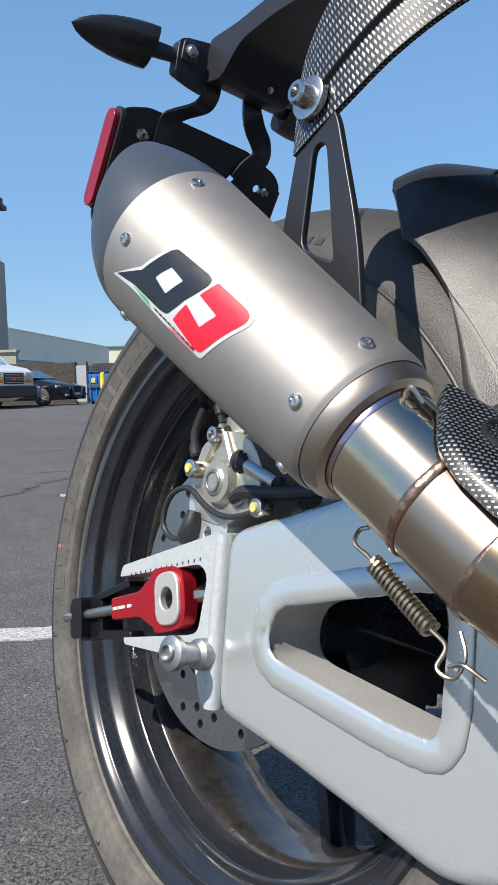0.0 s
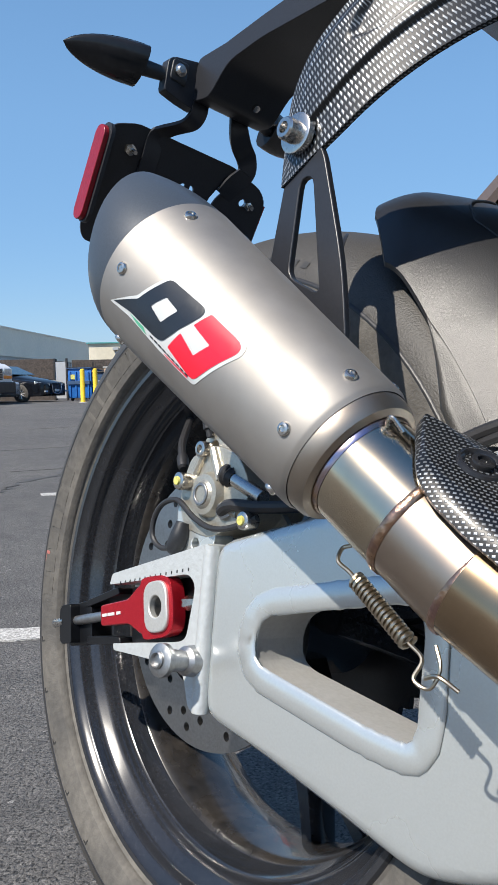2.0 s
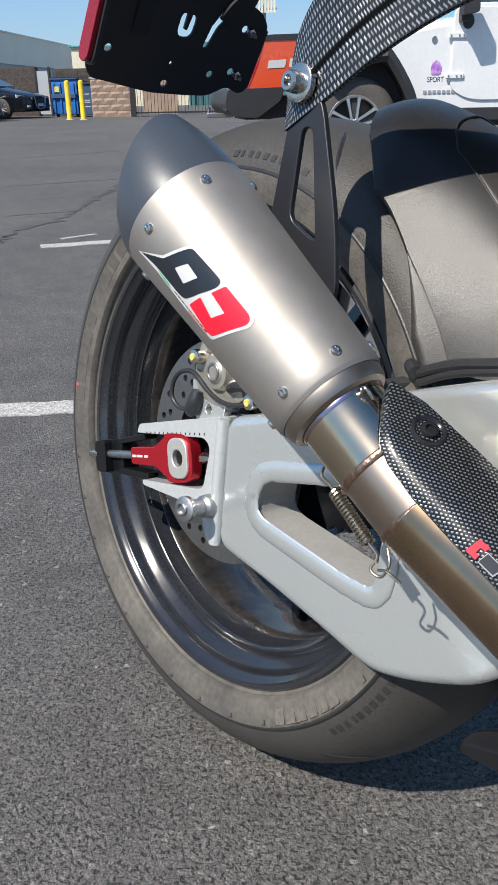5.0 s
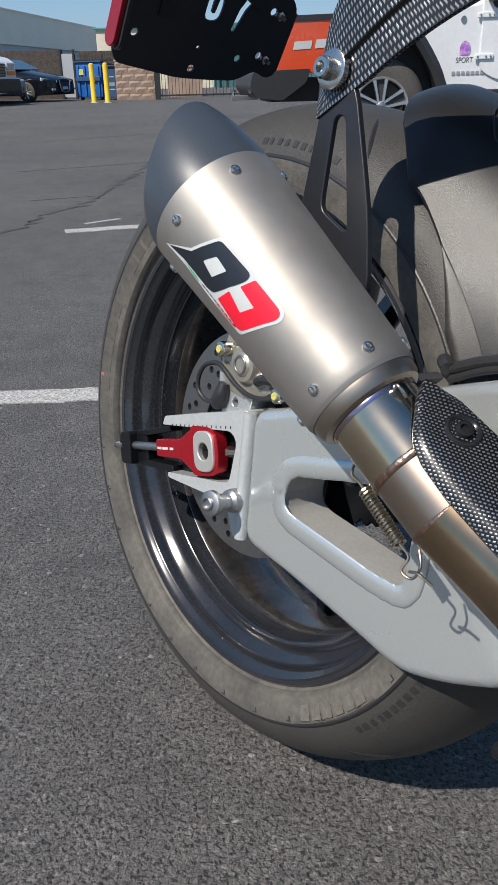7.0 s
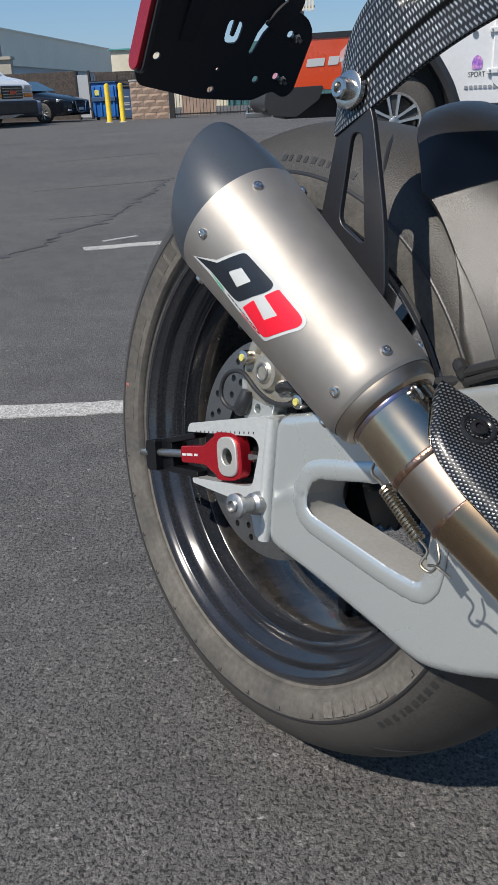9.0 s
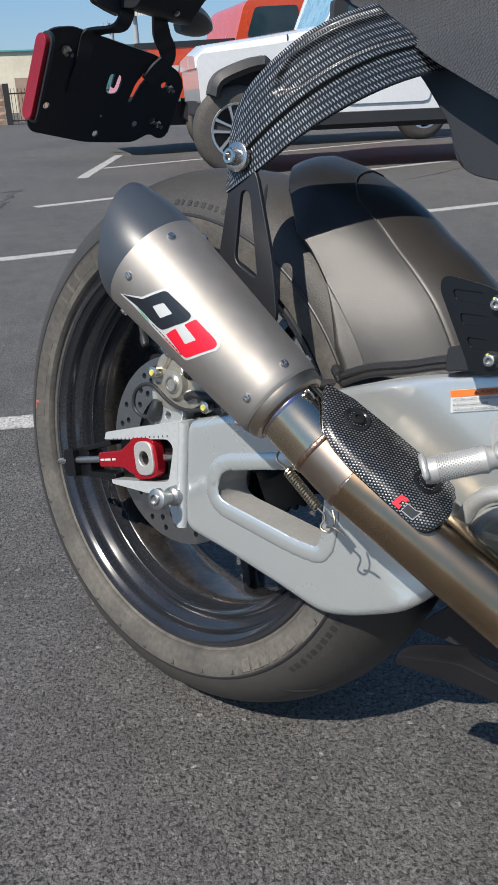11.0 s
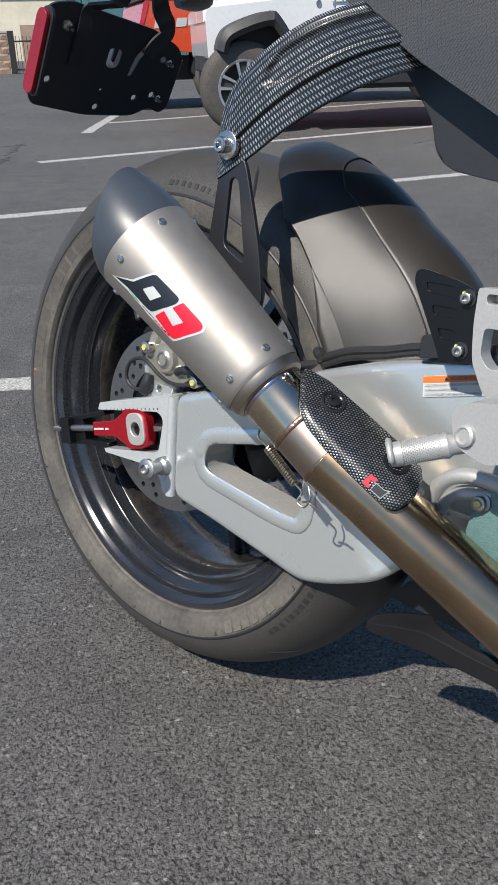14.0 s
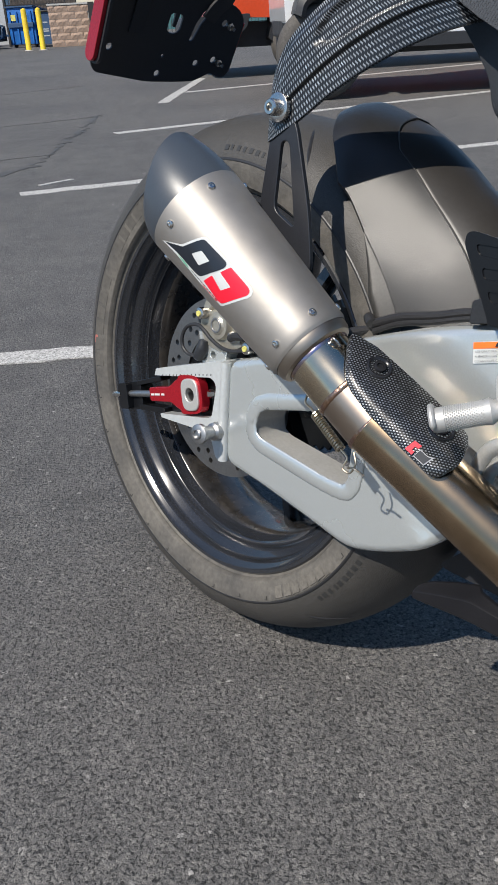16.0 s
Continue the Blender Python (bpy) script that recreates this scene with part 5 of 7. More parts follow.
# ---- plate carrier at the tail ----
carrier_arm = bike_part("plate_arm", plate(rounded([(0.10, 0.572), (-0.100, 0.547), (-0.160, 0.538), (-0.205, 0.536), (-0.207, 0.490), (-0.178, 0.487), (-0.150, 0.516), (-0.100, 0.524), (0.10, 0.530)], [0.006, 0.006, 0.006, 0.008, 0.008, 0.008, 0.012, 0.012, 0.006], 3), on_side(-0.026), 0.088), BLACK_METAL, "black tail arm of the plate carrier", bevel=0.004)
part("arm_flange", plate(rounded([(-0.062, 0.489), (-0.061, 0.522), (-0.054, 0.527), (-0.020, 0.534), (-0.022, 0.482), (-0.040, 0.484)], [0.004, 0.004, 0.004, 0.002, 0.002, 0.006], 2), lambda a, b, d: Vector((-0.2185 + d, a, b)), 0.0130), BLACK_METAL, carrier_arm, bevel=0.002)
part("screw_seat", plate(rounded([(-0.058, 0.502), (-0.056, 0.525), (-0.036, 0.525), (-0.038, 0.502)], 0.004, 2), lambda a, b, d: Vector((-0.2080 + d, a, b)), 0.0042), BLACK_PLASTIC, carrier_arm, bevel=0.001)
part("arm_screw", lathe((-0.2045, -0.048, 0.5132), (1, 0, 0), [(0, 0.0068), (0.004, 0.0068), (0.005, 0.005), (0.007, 0.0040), (0.007, 0.0001)], 12), BOLT_STEEL, carrier_arm)
part("arm_screw", lathe((-0.1695, 0.0300, 0.4955), (0.72, 0, -0.69), [(0, 0.0040), (0.004, 0.0040), (0.005, 0.0001)], 8), BOLT_STEEL, carrier_arm)


def on_plate(a, b, d):
    """a to the bike's left, b up, d towards the rear of the leaning holder."""
    return Vector((-0.275 + 0.2 * a + 0.5 * b - 0.87 * d, a, 0.400 + b + 0.43 * d))


u_slot = [p + Vector((0.002, 0.005)) for p in rounded([(0.006, -0.004), (0.005, 0.019), (0.0115, 0.020), (0.0125, 0.004), (0.0165, 0.004), (0.0175, 0.020), (0.0235, 0.018), (0.0240, -0.003)], [0.0085, 0.006, 0.001, 0.0018, 0.0018, 0.001, 0.006, 0.0085], 4)]
slit = rounded([(0.0430, -0.004), (0.0455, 0.018), (0.0525, 0.034), (0.0610, 0.032), (0.0530, 0.018), (0.0480, -0.004)], 0.0022, 2)
plate_back = bike_part("plate_holder", plate(rounded([(-0.074, -0.056), (-0.082, -0.044), (-0.090, 0.050), (-0.082, 0.060), (-0.058, 0.066), (0.060, 0.055), (0.100, 0.042), (0.114, 0.030), (0.118, -0.036), (0.108, -0.044), (0.090, -0.038), (0.070, -0.052), (0.040, -0.056), (0.0, -0.060)], [0.006, 0.006, 0.008, 0.008, 0.006, 0.004, 0.006, 0.010, 0.010, 0.008, 0.006, 0.008, 0.006, 0.01], 3), on_plate, 0.003,
                       [circle((-0.0625, -0.024), 0.0042, 12), circle((-0.028, 0.012), 0.0035, 12), u_slot, slit, circle((0.013, -0.0480), 0.004, 12), circle((0.0636, -0.0290), 0.0038, 12), circle((0.013, -0.026), 0.002, 8), circle((0.086, 0.023), 0.004, 10), circle((0.088, -0.022), 0.004, 10)]), BLACK_METAL, "black perforated steel plate holder", bevel=0.0008)
def capsule(a, b, r, n=9):
    """Outline of a bar with round ends from a to b."""
    turn = math.atan2(b[1] - a[1], b[0] - a[0])
    return [Vector((c[0] + r * math.cos(turn + q), c[1] + r * math.sin(turn + q))) for c, q0 in ((b, math.pi / 2), (a, 3 * math.pi / 2)) for q in (q0 - math.pi * k / n for k in range(n + 1))]


part("reflector", plate(capsule((-0.2845, 0.3655), (-0.2585, 0.4405), 0.0108), on_side(-0.1010), 0.006), RED_LENS, plate_back, "red side reflector", bevel=0.0015)
part("reflector_backing", plate(capsule((-0.2820, 0.3650), (-0.2555, 0.4415), 0.0128), on_side(-0.0950), 0.004), BLACK_PLASTIC, plate_back)
part("reflector_edge", tube([on_plate(0.1175, -0.034, 0.003), on_plate(0.1150, 0.026, 0.003)], 0.0020, 8, 1), RED_LENS, plate_back, "thin red edge of the far reflector")
for a, b, big in ((-0.060, 0.0408, 1.25), (0.092, 0.022, 1.0), (0.094, -0.023, 1.0)):
    part("plate_nut", lathe(on_plate(a, b, -0.001), Vector((0.87, 0, -0.43)), [(0, 0.0052 * big), (0.005, 0.0052 * big), (0.006, 0.003), (0.013 * big, 0.0027), (0.013 * big, 0.0001)], 6), BOLT_STEEL, plate_back)


def strap(points, half):
    """A flat bent strap, its width across the bike."""
    path = smooth_path(points, 6)
    rings = []
    for i, p in enumerate(path):
        way = (path[min(i + 1, len(path) - 1)] - path[max(i - 1, 0)]).normalized()
        wide = (Vector((0, 1, 0)) - way * way.y).normalized()
        thin = way.cross(wide) * 0.0018
        rings.append([p + wide * half + thin, p - wide * half + thin, p - wide * half - thin, p + wide * half - thin])
    bm = bmesh.new()
    grid_faces(bm, rings, caps=True)
    return part("strap", bm, BLACK_METAL, carrier_arm, "bent black strap")


strap([(-0.206, -0.016, 0.500), (-0.207, -0.016, 0.482), (-0.216, -0.020, 0.470), (-0.242, -0.030, 0.466), (-0.254, -0.036, 0.459), (-0.262, -0.036, 0.435), (-0.284, -0.034, 0.396)], 0.0100)
strap([(-0.206, 0.036, 0.500), (-0.208, 0.040, 0.484), (-0.216, 0.052, 0.473), (-0.226, 0.070, 0.464), (-0.232, 0.076, 0.452), (-0.240, 0.066, 0.438), (-0.250, 0.060, 0.424)], 0.0115)


def indicator(side):
    """A small arrow-shaped turn signal on a stalk; side -1 right, 1 left."""
    root = Vector((-0.208, 0.012 + 0.050 * side, 0.5060 - 0.002 * side))
    out = Vector((-0.31, side, 0.02)).normalized()
    gap = 0.036 - 0.011 * side
    tall, flat = Vector((0.66, 0, 0.75)), Vector((0.75, 0.10 * side, -0.66)).normalized()
    body = []
    for i in range(15):
        t = i / 14
        c = root + out * (gap + 0.080 * t)
        h = 0.0215 * (1 - t ** 2.4) ** 0.72 + 0.0005
        w = 0.0120 * (1 - t ** 2.0) ** 0.75 + 0.0005
        body.append([c + tall * h * math.sin(a) + flat * w * math.cos(a) for a in (2 * math.pi * j / 18 for j in range(18))])
    bm = bmesh.new()
    grid_faces(bm, body, caps=True)
    ob = bike_part("turn_signal", bm, SHINY_BLACK, "small black pointed turn signal")
    part("stalk", tube([root, root + out * gap * 0.5, root + out * (gap + 0.003)], [0.0085, 0.0072, 0.0085], 14, 4), BLACK_PLASTIC, ob)
    lens = []
    for i in range(9):
        t = 0.04 + 0.86 * i / 8
        c = root + out * (gap + 0.080 * t)
        h = 0.0202 * (1 - t ** 2.4) ** 0.72
        w = 0.0120 * (1 - t ** 2.0) ** 0.75
        lens.append([c + tall * h * math.sin(a) - flat * w * (0.80 + 0.28 * math.cos(a)) for a in (math.pi * (-0.5 + j / 8) for j in range(9))])
    bm = bmesh.new()
    grid_faces(bm, lens, closed=False)
    part("lens", bm, material("smoked_lens", (0.25, 0.22, 0.2), 0.15, 0.0, 0.1, 300, coat=0.5), ob)


indicator(-1)
indicator(1)

# ---- ground ----
def asphalt():
    """Weathered asphalt: stones of mixed greys in dark binder, worn patches and oil-dark blotches."""
    m = bpy.data.materials.new("asphalt")
    m.use_nodes = True
    n, l = m.node_tree.nodes, m.node_tree.links
    b = n["Principled BSDF"]
    co = n.new("ShaderNodeTexCoord")
    stones, fine, patch, wear = n.new("ShaderNodeTexVoronoi"), n.new("ShaderNodeTexVoronoi"), n.new("ShaderNodeTexNoise"), n.new("ShaderNodeTexNoise")
    stones.inputs["Scale"].default_value, fine.inputs["Scale"].default_value = 190.0, 400.0
    patch.inputs["Scale"].default_value, patch.inputs["Detail"].default_value = 0.55, 8.0
    wear.inputs["Scale"].default_value, wear.inputs["Detail"].default_value = 9.0, 6.0
    for t in (stones, fine, patch, wear):
        l.new(co.outputs["Object"], t.inputs["Vector"])
    def ramp(src, pts):
        r = n.new("ShaderNodeValToRGB")
        r.color_ramp.elements[0].position, r.color_ramp.elements[0].color = pts[0][0], (*pts[0][1], 1)
        r.color_ramp.elements[1].position, r.color_ramp.elements[1].color = pts[-1][0], (*pts[-1][1], 1)
        for p, c in pts[1:-1]:
            e = r.color_ramp.elements.new(p)
            e.color = (*c, 1)
        l.new(src, r.inputs["Fac"])
        return r
    sep = n.new("ShaderNodeSeparateColor")
    l.new(stones.outputs["Color"], sep.inputs["Color"])
    sep2 = n.new("ShaderNodeSeparateColor")
    l.new(fine.outputs["Color"], sep2.inputs["Color"])
    big = ramp(sep.outputs["Red"], [(0.0, (0.072, 0.071, 0.070)), (0.55, (0.111, 0.108, 0.104)), (0.86, (0.154, 0.149, 0.141)), (0.994, (0.186, 0.179, 0.170)), (0.998, (0.46, 0.45, 0.43))])
    small = ramp(sep2.outputs["Red"], [(0.0, (0.061, 0.060, 0.060)), (0.7, (0.109, 0.106, 0.103)), (1.0, (0.204, 0.197, 0.186))])
    mix = n.new("ShaderNodeMix")
    mix.data_type = "RGBA"
    mix.inputs[0].default_value = 0.50
    l.new(big.outputs["Color"], mix.inputs[6])
    l.new(small.outputs["Color"], mix.inputs[7])
    tone = ramp(patch.outputs["Fac"], [(0.32, (0.78, 0.78, 0.80)), (0.5, (0.97, 0.97, 0.97)), (0.68, (1.12, 1.11, 1.09))])
    spots = ramp(wear.outputs["Fac"], [(0.30, (0.80, 0.80, 0.80)), (0.55, (1.0, 1.0, 1.0)), (0.75, (1.10, 1.09, 1.08))])
    pit, pock = n.new("ShaderNodeTexNoise"), n.new("ShaderNodeTexNoise")
    pit.inputs["Scale"].default_value, pit.inputs["Detail"].default_value, pit.inputs["Distortion"].default_value = 215.0, 2.0, 0.5
    pock.inputs["Scale"].default_value, pock.inputs["Detail"].default_value = 520.0, 2.0
    for t in (pit, pock):
        l.new(co.outputs["Object"], t.inputs["Vector"])
    pits = ramp(pit.outputs["Fac"], [(0.36, (0.30, 0.30, 0.30)), (0.46, (0.97, 0.96, 0.96)), (0.70, (1.16, 1.15, 1.14))])
    pocks = ramp(pock.outputs["Fac"], [(0.35, (0.60, 0.60, 0.60)), (0.46, (1.0, 1.0, 1.0)), (0.66, (1.14, 1.13, 1.12))])
    out = mix.outputs[2]
    for r in (tone, spots, pits, pocks):
        mul = n.new("ShaderNodeMix")
        mul.data_type, mul.blend_type = "RGBA", "MULTIPLY"
        mul.inputs[0].default_value = 1.0
        l.new(out, mul.inputs[6])
        l.new(r.outputs["Color"], mul.inputs[7])
        out = mul.outputs[2]
    l.new(out, b.inputs["Base Color"])
    b.inputs["Roughness"].default_value = 0.80
    h = n.new("ShaderNodeMath")
    h.operation = "ADD"
    l.new(stones.outputs["Distance"], h.inputs[0])
    l.new(fine.outputs["Distance"], h.inputs[1])
    bp = n.new("ShaderNodeBump")
    bp.inputs["Strength"].default_value, bp.inputs["Distance"].default_value = 0.60, 0.0030
    bp.invert = True
    deep_pits = n.new("ShaderNodeMapRange")
    deep_pits.inputs["From Min"].default_value, deep_pits.inputs["From Max"].default_value = 0.34, 0.50
    deep_pits.inputs["To Min"].default_value, deep_pits.inputs["To Max"].default_value = 0.9, 0.0
    l.new(pit.outputs["Fac"], deep_pits.inputs["Value"])
    h2 = n.new("ShaderNodeMath")
    h2.operation = "MULTIPLY_ADD"
    l.new(h.outputs[0], h2.inputs[0])
    h2.inputs[1].default_value = 0.55
    l.new(deep_pits.outputs["Result"], h2.inputs[2])
    l.new(h2.outputs[0], bp.inputs["Height"])
    l.new(bp.outputs["Normal"], b.inputs["Normal"])
    return m


ASPHALT = asphalt()
LINE_PAINT = material("worn_line_paint", (0.50, 0.49, 0.47), 0.75, 0.0, 0.34, 420.0, 0.9, 215.0, second=(0.20, 0.195, 0.185), blotch=190)
TAR = material("crack_tar", (0.062, 0.060, 0.057), 0.7, 0.0, 0.3, 60.0, 0.4, 90.0)
bm = bmesh.new()
bmesh.ops.create_grid(bm, x_segments=8, y_segments=8, size=400)
ground = tagged(mesh_object("ground", bm, ASPHALT, False), "dark grey weathered asphalt car park", "ground", kind="structure")


def strip(points, width, z=0.004, ragged=0.0, seed=1):
    """A flat painted or tarred strip along points on the ground, with uneven edges, a few millimetres thick."""
    rnd = random.Random(seed)
    path = []
    for a, b in zip(points, points[1:]):
        a, b = Vector((*a, 0)), Vector((*b, 0))
        k = max(2, int((b - a).length / 0.05))
        path += [a.lerp(b, i / k) for i in range(k)]
    path.append(Vector((*points[-1], 0)))
    rings = []
    for i, p in enumerate(path):
        way = (path[min(i + 1, len(path) - 1)] - path[max(i - 1, 0)]).normalized()
        side = Vector((-way.y, way.x, 0))
        w0, w1 = width * (0.5 + ragged * (rnd.random() - 0.5)), width * (0.5 + ragged * (rnd.random() - 0.5))
        shift = side * width * ragged * (rnd.random() - 0.5)
        rings.append([p + shift + side * w0, p + shift + side * w0 + Vector((0, 0, z)), p + shift - side * w1 + Vector((0, 0, z)), p + shift - side * w1])
    bm = bmesh.new()
    grid_faces(bm, rings, caps=True)
    return bm


LINES = (((-3.2, 1.52), (0.30, 1.632), 0.080), ((-0.91, 3.79), (2.90, 4.85), 0.095), ((-0.62, 5.95), (4.6, 8.40), 0.10), ((-0.34, 8.10), (0.08, 11.2), 0.11), ((-0.14, 9.15), (6.0, 12.3), 0.11), ((-0.85, 4.00), (-0.70, 4.13), 0.03))
for i, (a, b, w) in enumerate(LINES):
    tagged(mesh_object("painted_line", strip([a, b], w, 0.003, 0.10, i), LINE_PAINT, False), "worn white painted parking line on the asphalt", "marking", kind="structure")
CRACKS = (((-1.28, 3.55), (-1.15, 4.0), (-1.15, 4.3), (-1.09, 4.48), (-1.0, 4.65), (-0.97, 5.05), (-0.93, 5.6), (-0.90, 6.5), (-0.88, 7.3)), ((-1.9, 6.6), (-0.9, 7.15)), ((-2.5, 10.0), (-1.4, 10.95)), ((-1.35, 4.9), (-0.97, 5.05)), ((2.3, 6.3), (3.6, 7.5)))
for i, pts in enumerate(CRACKS):
    tagged(mesh_object("asphalt_crack", strip(pts, 0.036 if i == 0 else 0.014, 0.002, 1.5, 20 + i), TAR, False), "dark tar-filled crack in the asphalt", "crack", kind="structure")

# ---- vehicles across the car park ----
WHITE_PAINT = material("white_car_paint", (0.72, 0.73, 0.74), 0.25, 0.0, 0.03, 30, coat=0.7, second=(0.69, 0.70, 0.71), blotch=2)
ORANGE_PAINT = material("orange_car_paint", (0.72, 0.085, 0.028), 0.28, 0.1, 0.05, 30, coat=0.7, blotch=2)
NAVY_PAINT = material("dark_car_paint", (0.006, 0.007, 0.010), 0.14, 0.0, 0.1, 30, coat=0.2, blotch=2, spec=0.35)
SILVER_CAR = material("silver_car_paint", (0.42, 0.42, 0.43), 0.3, 0.6, 0.05, 30, coat=0.5)
CAR_BLACK = material("black_car_trim", (0.026, 0.027, 0.030), 0.55, 0.0, 0.15, 120, 0.15, 300)
CAR_TYRE = material("car_tyre_rubber", (0.060, 0.055, 0.050), 0.75, 0.0, 0.2, 60, 0.3, 150, second=(0.085, 0.078, 0.070), blotch=4)
ALLOY = material("alloy_wheel", (0.66, 0.66, 0.66), 0.3, 0.9, 0.05, 100)
CAR_GLASS = material("tinted_car_glass", (0.020, 0.045, 0.060), 0.06, 0.0, 0.1, 8, coat=0.9, second=(0.03, 0.06, 0.075), blotch=1.5)
WINDSCREEN = material("windscreen_glass", (0.22, 0.42, 0.50), 0.08, 0.0, 0.15, 8, coat=0.9, second=(0.35, 0.55, 0.62), blotch=4)
HEADLAMP = material("headlamp_glass", (0.55, 0.57, 0.58), 0.12, 0.3, 0.25, 60, coat=0.9)
AMBER = material("amber_lens", (0.75, 0.22, 0.02), 0.2, 0.0, 0.1, 60, coat=0.7)
TAILLAMP = material("tail_lamp_red", (0.55, 0.015, 0.03), 0.18, 0.0, 0.2, 40, coat=0.8)
PURPLE = material("purple_sticker", (0.30, 0.12, 0.55), 0.4, 0.0, 0.3, 60, second=(0.62, 0.32, 0.60), blotch=25)


def vehicle(name, origin, rear_way, label, category):
    """An empty for a vehicle: x to its rear, y away from the viewer's side, z up."""
    ob = tagged(new(name), label, category)
    a = Vector((*rear_way, 0)).normalized()
    b = Vector((-a.y, a.x, 0))
    ob.matrix_world = Matrix(((a.x, b.x, 0, origin[0]), (a.y, b.y, 0, origin[1]), (0, 0, 1, 0), (0, 0, 0, 1)))
    return ob


def wheel(parent, x, y, r, width, spokes=5, rim_r=0.235):
    """A road wheel lying across y, its outer face towards -y."""
    prof = [(0, rim_r), (0, r * 0.80), (0.012, r * 0.90), (0.03, r * 0.965), (0.05, r), (width - 0.05, r), (width, r * 0.9), (width, rim_r)]
    tyre_ob = part("wheel", lathe((x, y, r), (0, 1, 0), prof, 56), CAR_TYRE, parent, "dusty black tyre on an alloy wheel")
    part("rim", lathe((x, y + 0.004, r), (0, 1, 0), [(0.0, rim_r), (0.004, rim_r * 1.02), (0.012, rim_r * 0.95), (0.06, rim_r * 0.90), (0.12, rim_r * 0.88), (0.13, 0.001)], 48), CAR_BLACK, tyre_ob)
    part("rim_lip", lathe((x, y, r), (0, 1, 0), [(0.004, rim_r * 1.03), (-0.004, rim_r * 1.0), (0.0, rim_r * 0.93), (0.03, rim_r * 0.90)], 48), ALLOY, tyre_ob)
    for i in range(spokes):
        a = 2 * math.pi * i / spokes + 0.37
        u = Vector((math.cos(a), 0, math.sin(a)))
        v = Vector((-u.z, 0, u.x))
        c = Vector((x, y + 0.014, r))
        for sign in (-1, 1):
            bm = bmesh.new()
            rings = []
            for s, off, half in ((0.035, 0.020, 0.013), (rim_r * 0.50, 0.034, 0.0135), (rim_r * 0.80, 0.047, 0.016), (rim_r * 0.96, 0.056, 0.026)):
                m = c + u * s + v * off * sign
                rings.append([m - v * half, m - v * half * 0.7 + Vector((0, -0.014, 0)), m + v * half * 0.7 + Vector((0, -0.014, 0)), m + v * half, m + Vector((0, 0.03, 0))])
            grid_faces(bm, rings, caps=True)
            part("spoke", bm, ALLOY, tyre_ob)
        bm = bmesh.new()
        grid_faces(bm, [[c + u * s - v * w + Vector((0, q, 0)), c + u * s + v * w + Vector((0, q, 0)), c + u * s + v * w + Vector((0, q + 0.02, 0)), c + u * s - v * w + Vector((0, q + 0.02, 0))] for s, w, q in ((0.035, 0.016, 0.0), (rim_r * 0.55, 0.030, 0.004), (rim_r * 0.95, 0.048, 0.012))], caps=True)
        part("spoke_web", bm, CAR_BLACK, tyre_ob)
    part("hub_cap", lathe((x, y + 0.0, r), (0, 1, 0), [(-0.004, 0.001), (-0.003, 0.032), (0.006, 0.045), (0.03, 0.05)], 24), DULL_STEEL, tyre_ob)
    return tyre_ob


def side(y0, t):
    return lambda a, b, d: Vector((a, y0 + d, b))


def slab(outline, y0, y1, r=0.03, holes=()):
    """A body panel from a side outline, y0 to y1."""
    return plate(rounded(outline, r, 3), side(y0, 0), y1 - y0, holes)


# white off-roader
jeep = vehicle("off_road_car", (1.075, 7.61), (1.0, 0.01), "white off-road car with black wheel flares and alloy wheels", "car")
part("body", slab([(-0.46, 0.62), (-0.48, 0.98), (-0.44, 1.03), (0.40, 1.09), (0.98, 1.16), (1.02, 1.22), (3.70, 1.22), (3.72, 0.62), (3.40, 0.50), (0.72, 0.50), (0.55, 0.56), (0.40, 0.90), (0.0, 0.88), (-0.34, 0.78), (-0.38, 0.62)], 0.02, 1.40), WHITE_PAINT, jeep, "white body side", bevel=0.02)
hood = []
for x, z in ((-0.49, 1.02), (-0.36, 1.10), (0.30, 1.16), (0.90, 1.22), (1.04, 1.24)):
    hood.append([Vector((x, 0.10, z - 0.10)), Vector((x, 0.12, z - 0.02)), Vector((x, 0.22, z)), Vector((x, 0.8, z + 0.03)), Vector((x, 1.38, z)), Vector((x, 1.48, z - 0.02)), Vector((x, 1.50, z - 0.10))])
bm = bmesh.new()
grid_faces(bm, hood, caps=True)
part("bonnet", bm, WHITE_PAINT, jeep, "white bonnet")
part("bonnet_gap", box((0.575, 0.098, 1.06), (0.583, 0.125, 1.17)), CAR_BLACK, jeep)
# cabin: pillars, glass and roof
part("cabin_side", slab([(1.02, 1.22), (1.34, 1.82), (3.68, 1.84), (3.70, 1.22)], 0.10, 0.16, 0.05, [rounded([(1.24, 1.34), (1.46, 1.76), (2.06, 1.78), (2.06, 1.34)], 0.05, 3), rounded([(2.16, 1.34), (2.16, 1.78), (2.86, 1.78), (2.86, 1.34)], 0.05, 3), rounded([(2.96, 1.34), (2.96, 1.78), (3.58, 1.78), (3.60, 1.34)], 0.05, 3)]), WHITE_PAINT, jeep, "white door frames", bevel=0.01)
part("cabin_side", slab([(1.02, 1.22), (1.34, 1.82), (3.68, 1.84), (3.70, 1.22)], 1.44, 1.50, 0.05, [rounded([(1.24, 1.34), (1.46, 1.76), (2.06, 1.78), (2.06, 1.34)], 0.05, 3)]), WHITE_PAINT, jeep)
